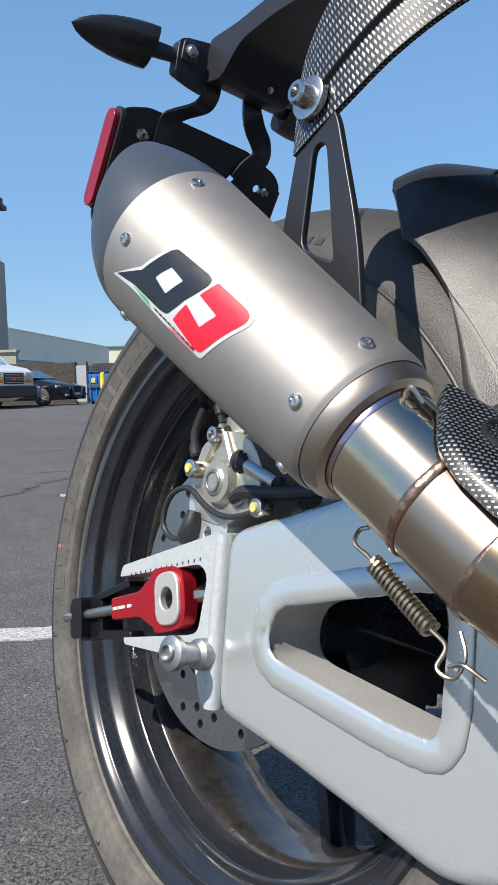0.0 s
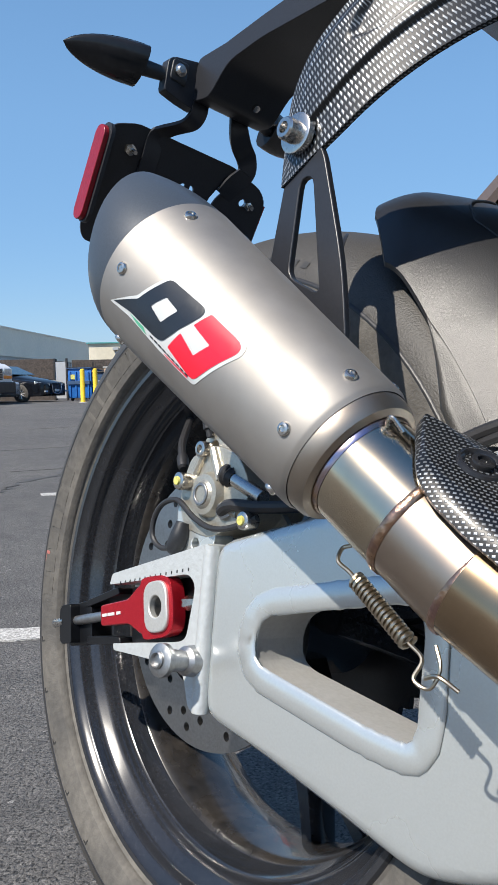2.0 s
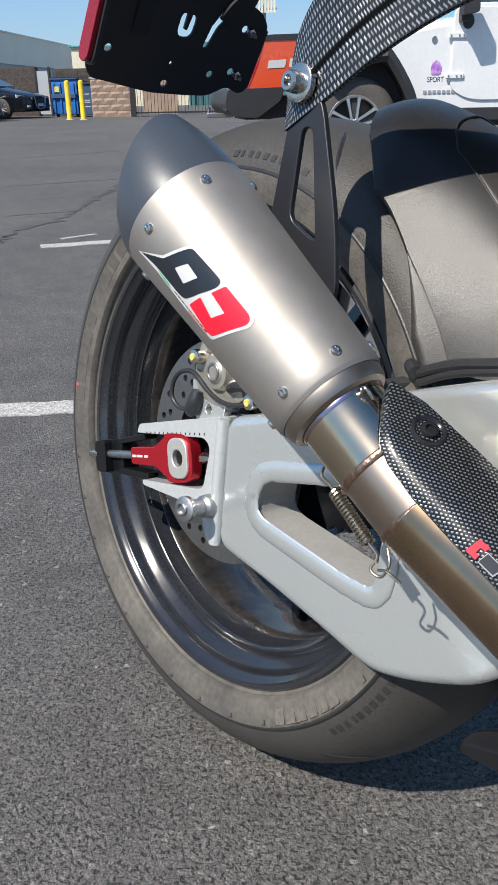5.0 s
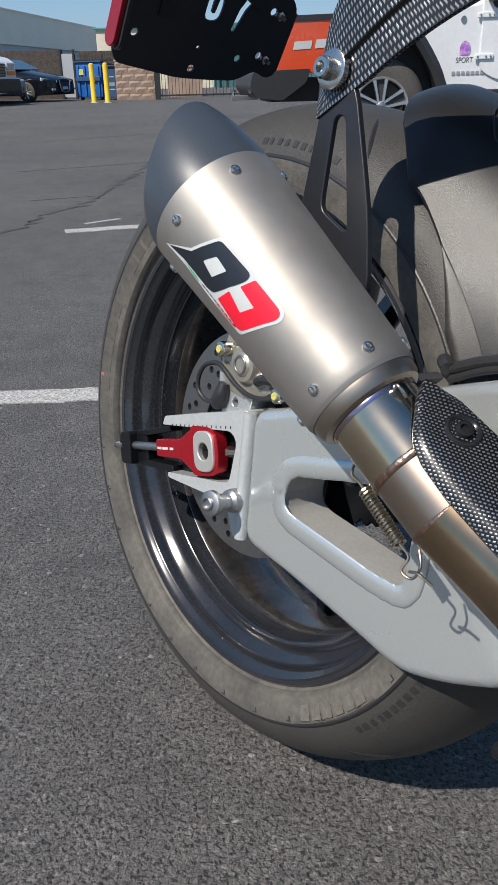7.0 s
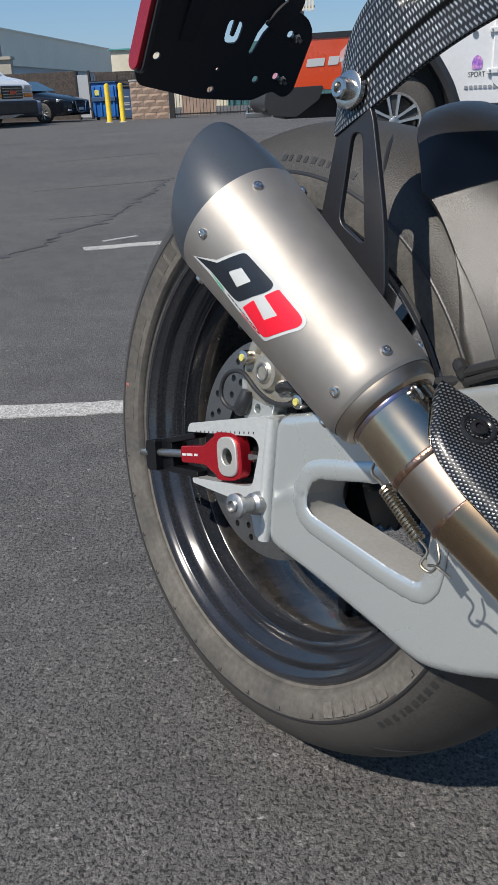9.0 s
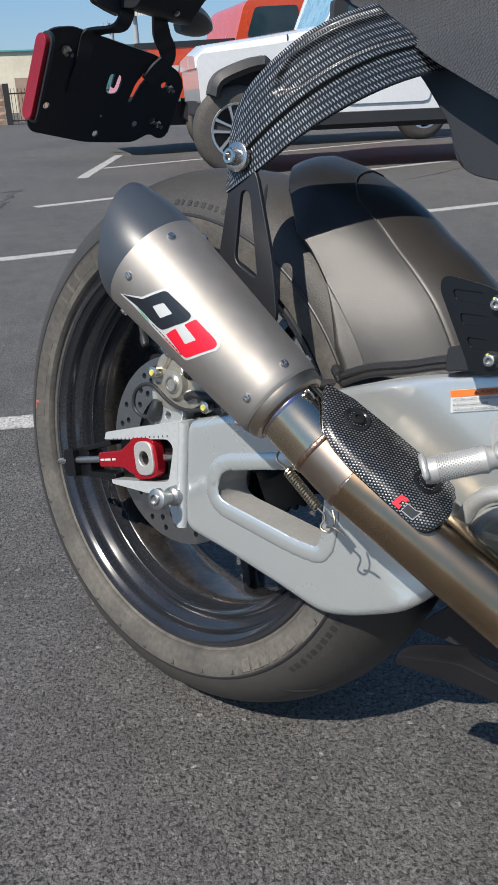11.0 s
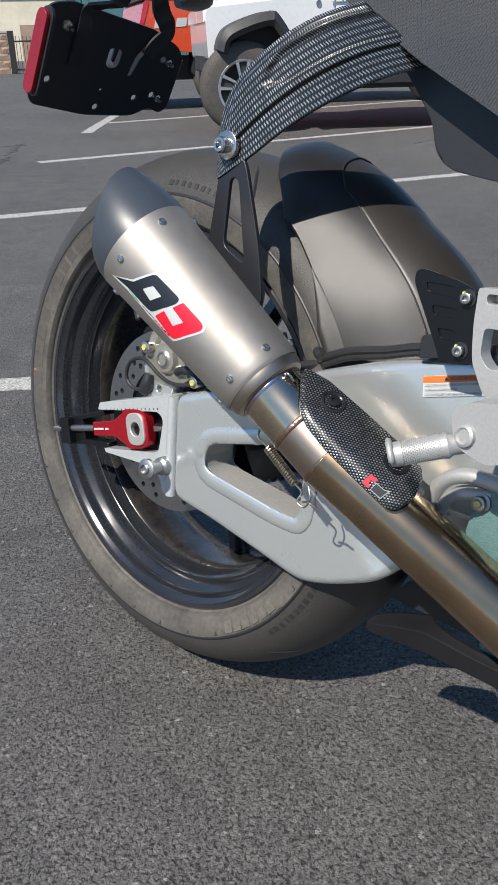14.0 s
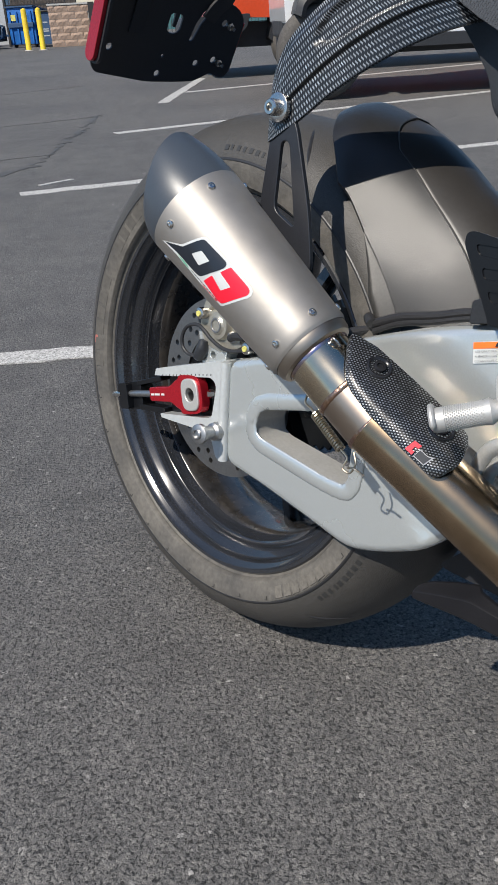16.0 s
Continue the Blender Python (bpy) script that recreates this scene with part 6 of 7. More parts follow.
for pts in ([(1.22, 1.32), (1.44, 1.78), (2.08, 1.79), (2.08, 1.32)], [(2.14, 1.32), (2.14, 1.79), (2.88, 1.79), (2.88, 1.32)], [(2.94, 1.32), (2.94, 1.79), (3.60, 1.79), (3.61, 1.32)]):
    part("window", slab(pts, 0.12, 0.13, 0.04), CAR_GLASS, jeep, "dark tinted side window")
part("windscreen", plate([(0.14, 0.0), (0.17, 0.62), (1.43, 0.62), (1.46, 0.0)], lambda a, b, d: Vector((1.04 + b * 0.50 + d, a, 1.24 + b * 0.90)), 0.012), WINDSCREEN, jeep, "pale blue windscreen with a sunshade behind it")
for y in (0.10, 1.47):
    part("windscreen_pillar", plate([(y, -0.02), (y, 0.66), (y + 0.05, 0.66), (y + 0.05, -0.02)], lambda a, b, d: Vector((1.035 + b * 0.50 + d, a, 1.24 + b * 0.90)), 0.05), WHITE_PAINT, jeep, bevel=0.008)
part("roof", box((1.33, 0.12, 1.82), (3.70, 1.48, 1.88)), CAR_BLACK, jeep, "black roof", bevel=0.03)
# flares, bumper, sill step
flare = smooth_path([(-0.39, 0.700, 0), (-0.35, 0.800, 0), (-0.25, 0.880, 0), (0.00, 0.955, 0), (0.19, 0.985, 0), (0.29, 0.965, 0), (0.50, 0.72, 0), (0.62, 0.50, 0)], 5)
for shift in (0.0, 2.90):
    bm = bmesh.new()
    rings = []
    for i, p in enumerate(flare):
        way = (flare[min(i + 1, len(flare) - 1)] - flare[max(i - 1, 0)]).normalized()
        nrm = Vector((way.y, -way.x, 0))
        lo, hi = p + nrm * 0.10, p
        rings.append([Vector((q.x + shift, y, q.y)) for q, y in ((lo, 0.04), (lo + nrm * 0.01, -0.20), (lo.lerp(hi, 0.35), -0.235), (hi, -0.19), (hi - nrm * 0.01, 0.04))])
    grid_faces(bm, rings, caps=True)
    part("wheel_flare", bm, CAR_BLACK, jeep, "black plastic wheel flare")
    part("arch_liner", slab([(-0.42 + shift, 0.45), (-0.36 + shift, 0.96), (0.34 + shift, 0.97), (0.52 + shift, 0.45)], 0.08, 0.60, 0.05), CAR_BLACK, jeep)
    wheel(jeep, 0.03 + shift, -0.15, 0.385, 0.25)
part("front_bumper", box((-0.46, 0.30, 0.50), (-0.36, 1.20, 0.68)), CAR_BLACK, jeep, "black front bumper", bevel=0.03)
part("grille", box((-0.37, 0.25, 0.62), (-0.33, 1.20, 1.00)), CAR_BLACK, jeep, bevel=0.02)
part("sill_step", slab([(0.64, 0.40), (0.66, 0.50), (2.48, 0.50), (2.42, 0.40)], -0.12, 0.10, 0.02), CAR_BLACK, jeep, "black sill step", bevel=0.01)
part("chassis", box((-0.4, 0.3, 0.34), (3.6, 1.3, 0.60)), CAR_BLACK, jeep)
# door with gaps, hinges, mirror, marks
door = part("door", slab([(0.985, 0.66), (0.985, 1.30), (2.10, 1.30), (2.10, 0.56), (1.30, 0.56), (1.16, 0.58)], 0.004, 0.03, 0.08), WHITE_PAINT, jeep, "white front door", bevel=0.008)
part("rear_door", slab([(2.13, 0.58), (2.13, 1.30), (2.90, 1.30), (2.88, 0.95), (2.66, 0.58)], 0.004, 0.03, 0.06), WHITE_PAINT, jeep, bevel=0.008)
for z in (0.76, 1.08):
    part("hinge", box((0.93, -0.012, z - 0.022), (1.13, 0.006, z + 0.022)), WHITE_PAINT, door, bevel=0.006)
    for x in (0.96, 1.05, 1.10):
        part("hinge_bolt", lathe((x, -0.012, z), (0, -1, 0), [(0, 0.010), (0.006, 0.008), (0.006, 0.0001)], 8), DULL_STEEL, door)
part("mirror_arm", box((1.03, -0.10, 1.18), (1.12, 0.01, 1.30)), CAR_BLACK, jeep, bevel=0.01)
part("mirror", plate(rounded([(-0.06, 0.0), (-0.05, 0.19), (0.10, 0.20), (0.12, 0.02)], 0.035, 3), lambda a, b, d: Vector((1.06 + a, -0.22 + d, 1.22 + b)), 0.13), CAR_BLACK, jeep, "black door mirror", bevel=0.02)
part("door_speaker", lathe((1.14, 0.002, 1.19), (0, -1, 0), [(0, 0.062), (0.008, 0.060), (0.008, 0.0001)], 28), CAR_BLACK, jeep, "round black cap on the door")
part("fuel_badge", lathe((0.79, 0.018, 1.05), (0, -1, 0), [(0, 0.030), (0.006, 0.028), (0.005, 0.022), (0.005, 0.0001)], 20), DULL_STEEL, jeep)
part("sticker", plate(rounded([(0.765, 0.775), (0.775, 0.865), (0.83, 0.895), (0.885, 0.855), (0.880, 0.775)], 0.03, 3), side(0.014, 0), 0.004), PURPLE, jeep, "small purple sticker")
for text, size, x, z in (("SPORT", 0.062, 0.735, 0.715),):
    writing(text, size, (x, 0.0185, z), (1, 0, 0), (0, 0, 1), CAR_BLACK, jeep, "lettering")
for i in range(8):
    part("name_bar", box((0.700 + i * 0.052, 0.012, 0.622), (0.734 + i * 0.052, 0.019, 0.648)), GREY_STICKER, jeep)

# the front is short: draw the panels ahead of the door together, and the rest up to them
for ob in jeep.children:
    if not ob.name.startswith("wheel") or ob.name.startswith("wheel_flare"):
        for piece in (ob, *ob.children):
            for v in piece.data.vertices:
                v.co.x = 0.5 + (v.co.x - 0.5) * 0.80 if v.co.x < 1.4 else v.co.x - 0.18

# orange pick-up behind it, tail to the left
pickup = vehicle("pickup_truck", (-0.23, 10.75), (0.993, 0.12), "orange pick-up truck with black bumper and bed rail", "truck")
part("bed_side", slab([(0.44, 0.70), (0.58, 1.00), (0.64, 1.24), (1.88, 1.27), (1.88, 0.80), (1.80, 0.90), (1.35, 0.90), (1.22, 0.66)], 0.0, 1.75, 0.03), ORANGE_PAINT, pickup, "orange bed side", bevel=0.02)
part("bed_rail", slab([(0.60, 1.235), (0.62, 1.30), (1.90, 1.335), (1.90, 1.265)], -0.01, 1.76, 0.01), CAR_BLACK, pickup, "black bed rail", bevel=0.01)
part("tail_lamp", slab([(0.42, 0.72), (0.57, 1.00), (0.63, 1.22), (0.70, 1.22), (0.62, 0.98), (0.50, 0.72)], -0.008, 0.10, 0.02), TAILLAMP, pickup, "red tail lamp", bevel=0.01)
part("rear_bumper", slab([(0.20, 0.52), (0.24, 0.70), (0.96, 0.72), (0.90, 0.56), (0.60, 0.36), (0.28, 0.40)], -0.03, 1.78, 0.04), CAR_BLACK, pickup, "black rear bumper", bevel=0.03)
part("bumper_step", box((0.22, 0.05, 0.44), (0.42, 0.40, 0.52)), CAR_BLACK, pickup, bevel=0.02)
part("tow_hitch", box((0.05, 0.80, 0.36), (0.40, 0.88, 0.42)), DULL_STEEL, pickup, bevel=0.008)
part("tow_ball", lathe((0.08, 0.84, 0.42), (0, 0, 1), [(0, 0.02), (0.03, 0.015), (0.04, 0.028), (0.06, 0.03), (0.085, 0.0001)], 14), BOLT_STEEL, pickup, "steel tow ball")
part("cab", slab([(1.91, 0.62), (1.91, 1.30), (2.05, 1.74), (2.27, 1.82), (3.90, 1.80), (4.50, 1.32), (5.40, 1.22), (5.55, 0.70), (5.30, 0.60)], 0.02, 1.72, 0.08), ORANGE_PAINT, pickup, "orange cab", bevel=0.03)
for pts in ([(2.06, 1.34), (2.18, 1.68), (2.75, 1.70), (2.75, 1.34)], [(2.83, 1.34), (2.83, 1.70), (3.80, 1.69), (4.28, 1.34)]):
    part("window", slab(pts, 0.006, 0.03, 0.05), CAR_GLASS, pickup, "dark tinted cab window")
part("roof_rail", tube([(2.40, 0.14, 1.81), (2.48, 0.14, 1.855), (3.5, 0.14, 1.855), (3.6, 0.14, 1.81)], 0.018, 8, 4), CAR_BLACK, pickup, "black roof rail")
for x in (1.62, 4.60):
    wheel(pickup, x, -0.01, 0.38, 0.24)
    part("arch_liner", slab([(x - 0.44, 0.40), (x - 0.34, 0.80), (x + 0.34, 0.80), (x + 0.44, 0.40)], 0.05, 0.4, 0.08), CAR_BLACK, pickup)
# decal bars on the bed side
for pts in ([(0.74, 0.93), (0.76, 1.02), (0.98, 1.03), (0.96, 0.94)], [(1.01, 0.94), (1.03, 1.04), (1.16, 1.045), (1.14, 0.95)], [(1.19, 0.95), (1.21, 1.05), (1.27, 1.05), (1.25, 0.955)]):
    part("decal_bar", slab(pts, -0.006, 0.004, 0.008), WHITE_STICKER, pickup, "pale decal shape")
part("chassis", box((0.5, 0.3, 0.34), (5.2, 1.4, 0.62)), CAR_BLACK, pickup)

# white van, dark saloon and silver car by the far wall, their fronts to the right; y runs towards the viewer, 0 at the near side
van = vehicle("van", (-7.94, 25.14), (-0.93, 0.37), "white van with black grille and amber lamps", "van")
part("body", plate(rounded([(0.0, 0.52), (0.02, 1.18), (0.25, 1.32), (0.95, 1.46), (1.55, 1.98), (1.75, 2.06), (5.2, 2.10), (5.3, 0.45), (0.3, 0.35)], 0.08, 3), side(-2.0, 0), 2.0), WHITE_PAINT, van, "white van body", bevel=0.06)
part("windscreen", plate([(-1.85, 0.05), (-1.72, 0.95), (-0.28, 0.95), (-0.15, 0.05)], lambda a, b, d: Vector((0.93 + b * 0.62 - d, a, 1.46 + b * 0.56 + d)), 0.012), WINDSCREEN, van, "pale windscreen")
part("grille", box((-0.02, -1.50, 0.80), (0.06, -0.50, 1.16)), CAR_BLACK, van, "black grille", bevel=0.03)
for i in range(4):
    part("grille_bar", box((-0.03, -1.46, 0.84 + 0.08 * i), (0.0, -0.54, 0.86 + 0.08 * i)), DULL_STEEL, van)
part("badge_bar", box((-0.04, -1.15, 0.93), (-0.02, -0.85, 1.02)), TAILLAMP, van)
part("bumper", box((-0.14, -2.02, 0.36), (0.25, 0.02, 0.74)), CAR_BLACK, van, "dark bumper", bevel=0.05)
for y in (-0.48, -1.98):
    part("headlamp", box((-0.03, y, 0.98), (0.08, y + 0.42, 1.18)), HEADLAMP, van, "clear headlamp", bevel=0.03)
    part("indicator", box((-0.03, y, 0.84), (0.08, y + 0.42, 0.95)), AMBER, van, "amber indicator", bevel=0.02)
for x in (0.95, 4.35):
    part("wheel", lathe((x, 0.02, 0.36), (0, -1, 0), [(0, 0.001), (0, 0.2), (0.0, 0.30), (0.04, 0.36), (0.22, 0.36)], 32), CAR_TYRE, van)

saloon = vehicle("saloon_car", (-6.85, 29.6), (-0.93, 0.37), "black saloon car parked by the wall", "car")
hull = []
for x, zb, zs, zt, w in ((0.0, 0.30, 0.62, 0.70, 0.60), (0.12, 0.22, 0.66, 0.76, 0.80), (0.6, 0.20, 0.72, 0.88, 0.90), (1.35, 0.20, 0.80, 0.98, 0.92), (2.0, 0.20, 0.86, 1.30, 0.92), (2.7, 0.20, 0.88, 1.43, 0.92), (3.6, 0.20, 0.90, 1.36, 0.92), (4.3, 0.24, 0.92, 1.04, 0.90), (4.75, 0.36, 0.88, 0.96, 0.74)):
    c = -0.92
    hull.append([Vector((x, c + w * k, z)) for k, z in ((1.0, zb), (1.0, zs), (0.86, zs + (zt - zs) * 0.35), (0.66, zt - 0.03), (0.0, zt + 0.01), (-0.66, zt - 0.03), (-0.86, zs + (zt - zs) * 0.35), (-1.0, zs), (-1.0, zb))])
bm = bmesh.new()
grid_faces(bm, [smooth_path(r, 2) for r in hull], caps=True)
part("body", bm, NAVY_PAINT, saloon, "glossy black body")
part("grille", plate(rounded([(-1.20, 0.62), (-1.12, 0.36), (-0.72, 0.36), (-0.64, 0.62)], 0.04, 3), lambda a, b, d: Vector((-0.03 + d, a, b)), 0.06), CAR_BLACK, saloon, "black grille")
part("grille_trim", tube([(-0.045, -1.24, 0.66), (-0.05, -1.13, 0.34), (-0.05, -0.71, 0.34), (-0.045, -0.60, 0.66)], 0.020, 8, 5), BOLT_STEEL, saloon, "chrome grille trim")
for y0, y1 in ((-0.50, -0.06), (-1.34, -1.78)):
    part("headlamp", plate([(0.0, 0.60), (0.0, 0.66), (1.0, 0.76), (1.0, 0.66)], lambda a, b, d: Vector((-0.02 + 0.32 * a * a + d, y0 + (y1 - y0) * a, b)), 0.05), HEADLAMP, saloon, "clear headlamp")
    part("fog_lamp", box((-0.01, min(y0, y1) + 0.10, 0.36), (0.10, min(y0, y1) + 0.26, 0.42)), HEADLAMP, saloon)
part("number_plate", box((-0.06, -1.07, 0.38), (-0.045, -0.77, 0.47)), WHITE_STICKER, saloon, "plain pale number plate")
part("windscreen", plate([(-1.60, 0.0), (-1.42, 0.62), (-0.42, 0.62), (-0.24, 0.0)], lambda a, b, d: Vector((1.42 + b * 1.05 - d, a, 1.03 + b * 0.52 + d)), 0.012), CAR_GLASS, saloon, "dark windscreen")
for x in (0.92, 3.70):
    wheel_ob = part("wheel", lathe((x, 0.012, 0.33), (0, -1, 0), [(0.02, 0.001), (0.02, 0.12), (0, 0.225), (0.0, 0.28), (0.03, 0.33), (0.2, 0.33)], 36), CAR_TYRE, saloon)
    for i in range(10):
        a = 2 * math.pi * i / 10
        part("spoke", tube([(x + 0.05 * math.cos(a), 0.005, 0.33 + 0.05 * math.sin(a)), (x + 0.22 * math.cos(a), 0.008, 0.33 + 0.22 * math.sin(a))], 0.018, 6, 1), ALLOY, wheel_ob)

silver_car = vehicle("silver_car", (-8.10, 27.75), (-0.93, 0.37), "silver car mostly hidden behind the van", "car")
bm = bmesh.new()
grid_faces(bm, [smooth_path([p + Vector((0, 0, 0.02)) for p in r], 2) for r in hull[:7]], caps=True)
part("body", bm, SILVER_CAR, silver_car)
part("grille", box((-0.03, -1.3, 0.32), (0.04, -0.55, 0.50)), CAR_BLACK, silver_car)
part("headlamp", box((0.0, -0.50, 0.60), (0.12, -0.12, 0.70)), HEADLAMP, silver_car)
part("wheel", lathe((0.92, 0.012, 0.33), (0, -1, 0), [(0, 0.001), (0, 0.22), (0.0, 0.28), (0.03, 0.33), (0.2, 0.33)], 32), CAR_TYRE, silver_car)

# ---- bollards, bin, walls and gates along the far side ----
YELLOW = material("yellow_bollard_paint", (0.80, 0.56, 0.03), 0.45, 0.0, 0.1, 30, second=(0.68, 0.47, 0.03), blotch=5)
BIN_BLUE = material("blue_bin_paint", (0.016, 0.13, 0.42), 0.5, 0.0, 0.12, 12, second=(0.012, 0.10, 0.34), blotch=3)
BIN_NAVY = material("dark_blue_bin", (0.030, 0.070, 0.150), 0.55, 0.0, 0.12, 12)
BLOCK = material("split_block", (0.37, 0.265, 0.20), 0.9, 0.0, 0.15, 30, 0.8, 45, second=(0.30, 0.215, 0.165), blotch=3)
BROWN_BLOCK = material("brown_block", (0.085, 0.068, 0.058), 0.9, 0.0, 0.35, 14, 0.6, 40, second=(0.060, 0.050, 0.045), blotch=5)
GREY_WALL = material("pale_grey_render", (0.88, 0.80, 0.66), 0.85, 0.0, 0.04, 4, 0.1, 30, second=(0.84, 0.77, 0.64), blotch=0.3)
# shade on the warehouse's lower wall is put into this darker blue-grey
LOW_WALL = material("shaded_lower_render", (0.48, 0.52, 0.54), 0.85, 0.0, 0.05, 4)
CREAM_WALL = material("cream_render", (0.74, 0.68, 0.55), 0.85, 0.0, 0.05, 4, second=(0.62, 0.57, 0.45), blotch=0.4)
TEAL_TRIM = material("teal_trim", (0.09, 0.32, 0.33), 0.6, 0.0, 0.06, 6)
TEAL_WALL = material("teal_sheet_wall", (0.055, 0.16, 0.17), 0.55, 0.1, 0.1, 4, second=(0.045, 0.13, 0.14), blotch=0.6)
TAN_WALL = material("tan_render", (0.62, 0.42, 0.20), 0.85, 0.0, 0.05, 4, second=(0.58, 0.39, 0.19), blotch=0.4)
ROOF_BROWN = material("brown_roof_edge", (0.09, 0.065, 0.055), 0.7, 0.0, 0.1, 10)
TOWER_WALL = material("beige_render", (0.40, 0.37, 0.31), 0.85, 0.0, 0.05, 4)
FENCE_BLACK = material("black_fence_paint", (0.022, 0.020, 0.020), 0.6, 0.0, 0.1, 20)
CONCRETE = material("concrete", (0.42, 0.41, 0.39), 0.85, 0.0, 0.1, 20, 0.3, 40)
PALE_SHEET = material("pale_sheet_metal", (0.40, 0.42, 0.44), 0.5, 0.1, 0.06, 6)


def bollard():
    ob = tagged(mesh_object("bollard", lathe((0, 0, 0), (0, 0, 1), [(0, 0.001), (0, 0.085), (0.01, 0.080), (1.06, 0.080), (1.10, 0.070), (1.125, 0.040), (1.13, 0.001)], 24), YELLOW), "yellow painted steel bollard on the asphalt", "bollard", "bollards by the bin")
    foot = part("collar", lathe((0, 0, 0), (0, 0, 1), [(0, 0.001), (0.0, 0.13), (0.015, 0.12), (0.02, 0.082)], 20), CONCRETE, ob)
    return ob


post = bollard()
post.location = (-4.92, 27.2, 0)
copy_thing(post, pose(-4.46, 27.0, 0))

bin_ob = tagged(new("waste_bin"), "blue steel waste bin with sloping dark lids", "bin")
bin_ob.matrix_world = pose(-6.15, 31.0, 0, 0, 0, -22)
part("bin_body", plate(rounded([(0.0, 0.10), (0.0, 0.95), (0.0, 1.22), (1.15, 1.05), (1.1, 0.10)], 0.02, 2), lambda a, b, d: Vector((d, a, b)), 1.02), BIN_BLUE, bin_ob, "blue bin body", bevel=0.02)
part("lid", plate([(-0.06, 1.22), (-0.06, 1.26), (1.20, 1.09), (1.20, 1.05)], lambda a, b, d: Vector((d - 0.03, a, b)), 1.08), BIN_NAVY, bin_ob, "dark sloping lid")
for x in (0.08, 0.34, 0.60, 0.88):
    part("rib", box((x, -0.05, 0.14), (x + 0.06, 0.0, 1.10)), BIN_BLUE, bin_ob, bevel=0.01)
part("fork_pocket", box((0.02, -0.09, 0.62), (1.0, -0.001, 0.76)), BIN_NAVY, bin_ob, bevel=0.01)
part("notice", box((0.16, -0.062, 0.82), (0.34, -0.052, 1.00)), GOLD_DOT, bin_ob, "yellow notice")
for x in (0.10, 0.90):
    part("caster", lathe((x, 0.12, 0.08), (1, 0, 0), [(-0.03, 0.001), (-0.03, 0.08), (0.03, 0.08), (0.03, 0.001)], 14), FENCE_BLACK, bin_ob)
side_bin = tagged(new("wheeled_bin"), "dark blue plastic bin beside the steel one", "bin")
side_bin.matrix_world = pose(-5.08, 30.4, 0, 0, 0, -8)
part("bin_body", plate(rounded([(0, 0.08), (-0.04, 1.04), (0.58, 1.04), (0.54, 0.08)], 0.03, 2), lambda a, b, d: Vector((a, d, b)), 0.7), BIN_NAVY, side_bin, bevel=0.02)
part("lid", box((-0.07, -0.05, 1.04), (0.62, 0.75, 1.10)), FENCE_BLACK, side_bin, bevel=0.02)
for z, w in ((0.72, 0.16), (0.52, 0.20), (0.46, 0.20), (0.32, 0.22)):
    part("print_bar", box((0.26 - w / 2, -0.006, z), (0.26 + w / 2, 0.004, z + 0.035)), PALE_SHEET, side_bin)

# split-face block wall: real courses
wall = tagged(mesh_object("block_wall", box((-4.55, 29.52, 0), (-3.22, 29.80, 1.20)), CONCRETE), "pale brown split-face concrete block wall", "wall", kind="structure")
rnd = random.Random(4)
unit = bmesh.new()
vs = [[unit.verts.new((x * 0.205, -0.018 - 0.016 * rnd.random() if 0 < i < 6 and 0 < j < 3 else -0.014, z * 0.096)) for i, x in enumerate((-1, -0.7, -0.3, 0.02, 0.35, 0.66, 1))] for j, z in enumerate((-1, -0.35, 0.3, 1))]
for j in range(3):
    for i in range(6):
        unit.faces.new((vs[j][i], vs[j][i + 1], vs[j + 1][i + 1], vs[j + 1][i]))
rim_e = vs[0] + [vs[1][6], vs[2][6]] + vs[3][::-1] + [vs[2][0], vs[1][0]]
back = [unit.verts.new((v.co.x, 0.03, v.co.z)) for v in rim_e]
for i in range(len(rim_e)):
    unit.faces.new((rim_e[i - 1], rim_e[i], back[i], back[i - 1]))
bmesh.ops.recalc_face_normals(unit, faces=unit.faces)
block_mesh = bpy.data.meshes.new("block")
unit.to_mesh(block_mesh)
unit.free()
block_mesh.materials.append(BLOCK)
for row in range(6):
    for col in range(4):
        x = -4.55 + 0.21 + 0.42 * col - (0.21 if row % 2 else 0)
        lo, hi = max(x - 0.205, -4.55), min(x + 0.205, -3.22)
        if hi - lo < 0.08:
            continue
        ob = new("block", block_mesh)
        ob.parent = wall
        ob.matrix_local = Matrix.Translation(((lo + hi) / 2, 29.52, 0.10 + 0.2 * row)) @ Matrix.Diagonal(((hi - lo) / 0.41, 1 + 0.5 * rnd.random(), 1, 1))
tagged(mesh_object("wall_cap", box((-4.58, 29.48, 1.20), (-3.18, 29.84, 1.25)), CONCRETE), "concrete wall cap", "wall", kind="structure")
tagged(mesh_object("brown_wall", box((-11.0, 34.0, 0), (-7.25, 34.3, 1.72)), BROWN_BLOCK), "dark brown block wall behind the cars", "wall", kind="structure")
tagged(mesh_object("brown_wall", box((-6.6, 34.2, 0), (-4.2, 34.5, 1.66)), BROWN_BLOCK), "dark brown block wall behind the bin", "wall", kind="structure")
swing_gate = tagged(new("sheet_gate"), "pale sheet-metal gate leaf standing open", "gate")
swing_gate.matrix_world = pose(-7.10, 33.2, 0, 0, 0, -12)
part("sheet", box((0, 0, 0.08), (0.46, 0.03, 1.56)), PALE_SHEET, swing_gate)
for x in (-0.06, 0.47):
    part("gate_post", box((x, -0.03, 0), (x + 0.07, 0.05, 1.70)), FENCE_BLACK, swing_gate)
picket_gate = tagged(new("picket_gate"), "black steel picket gate closing the yard", "gate")
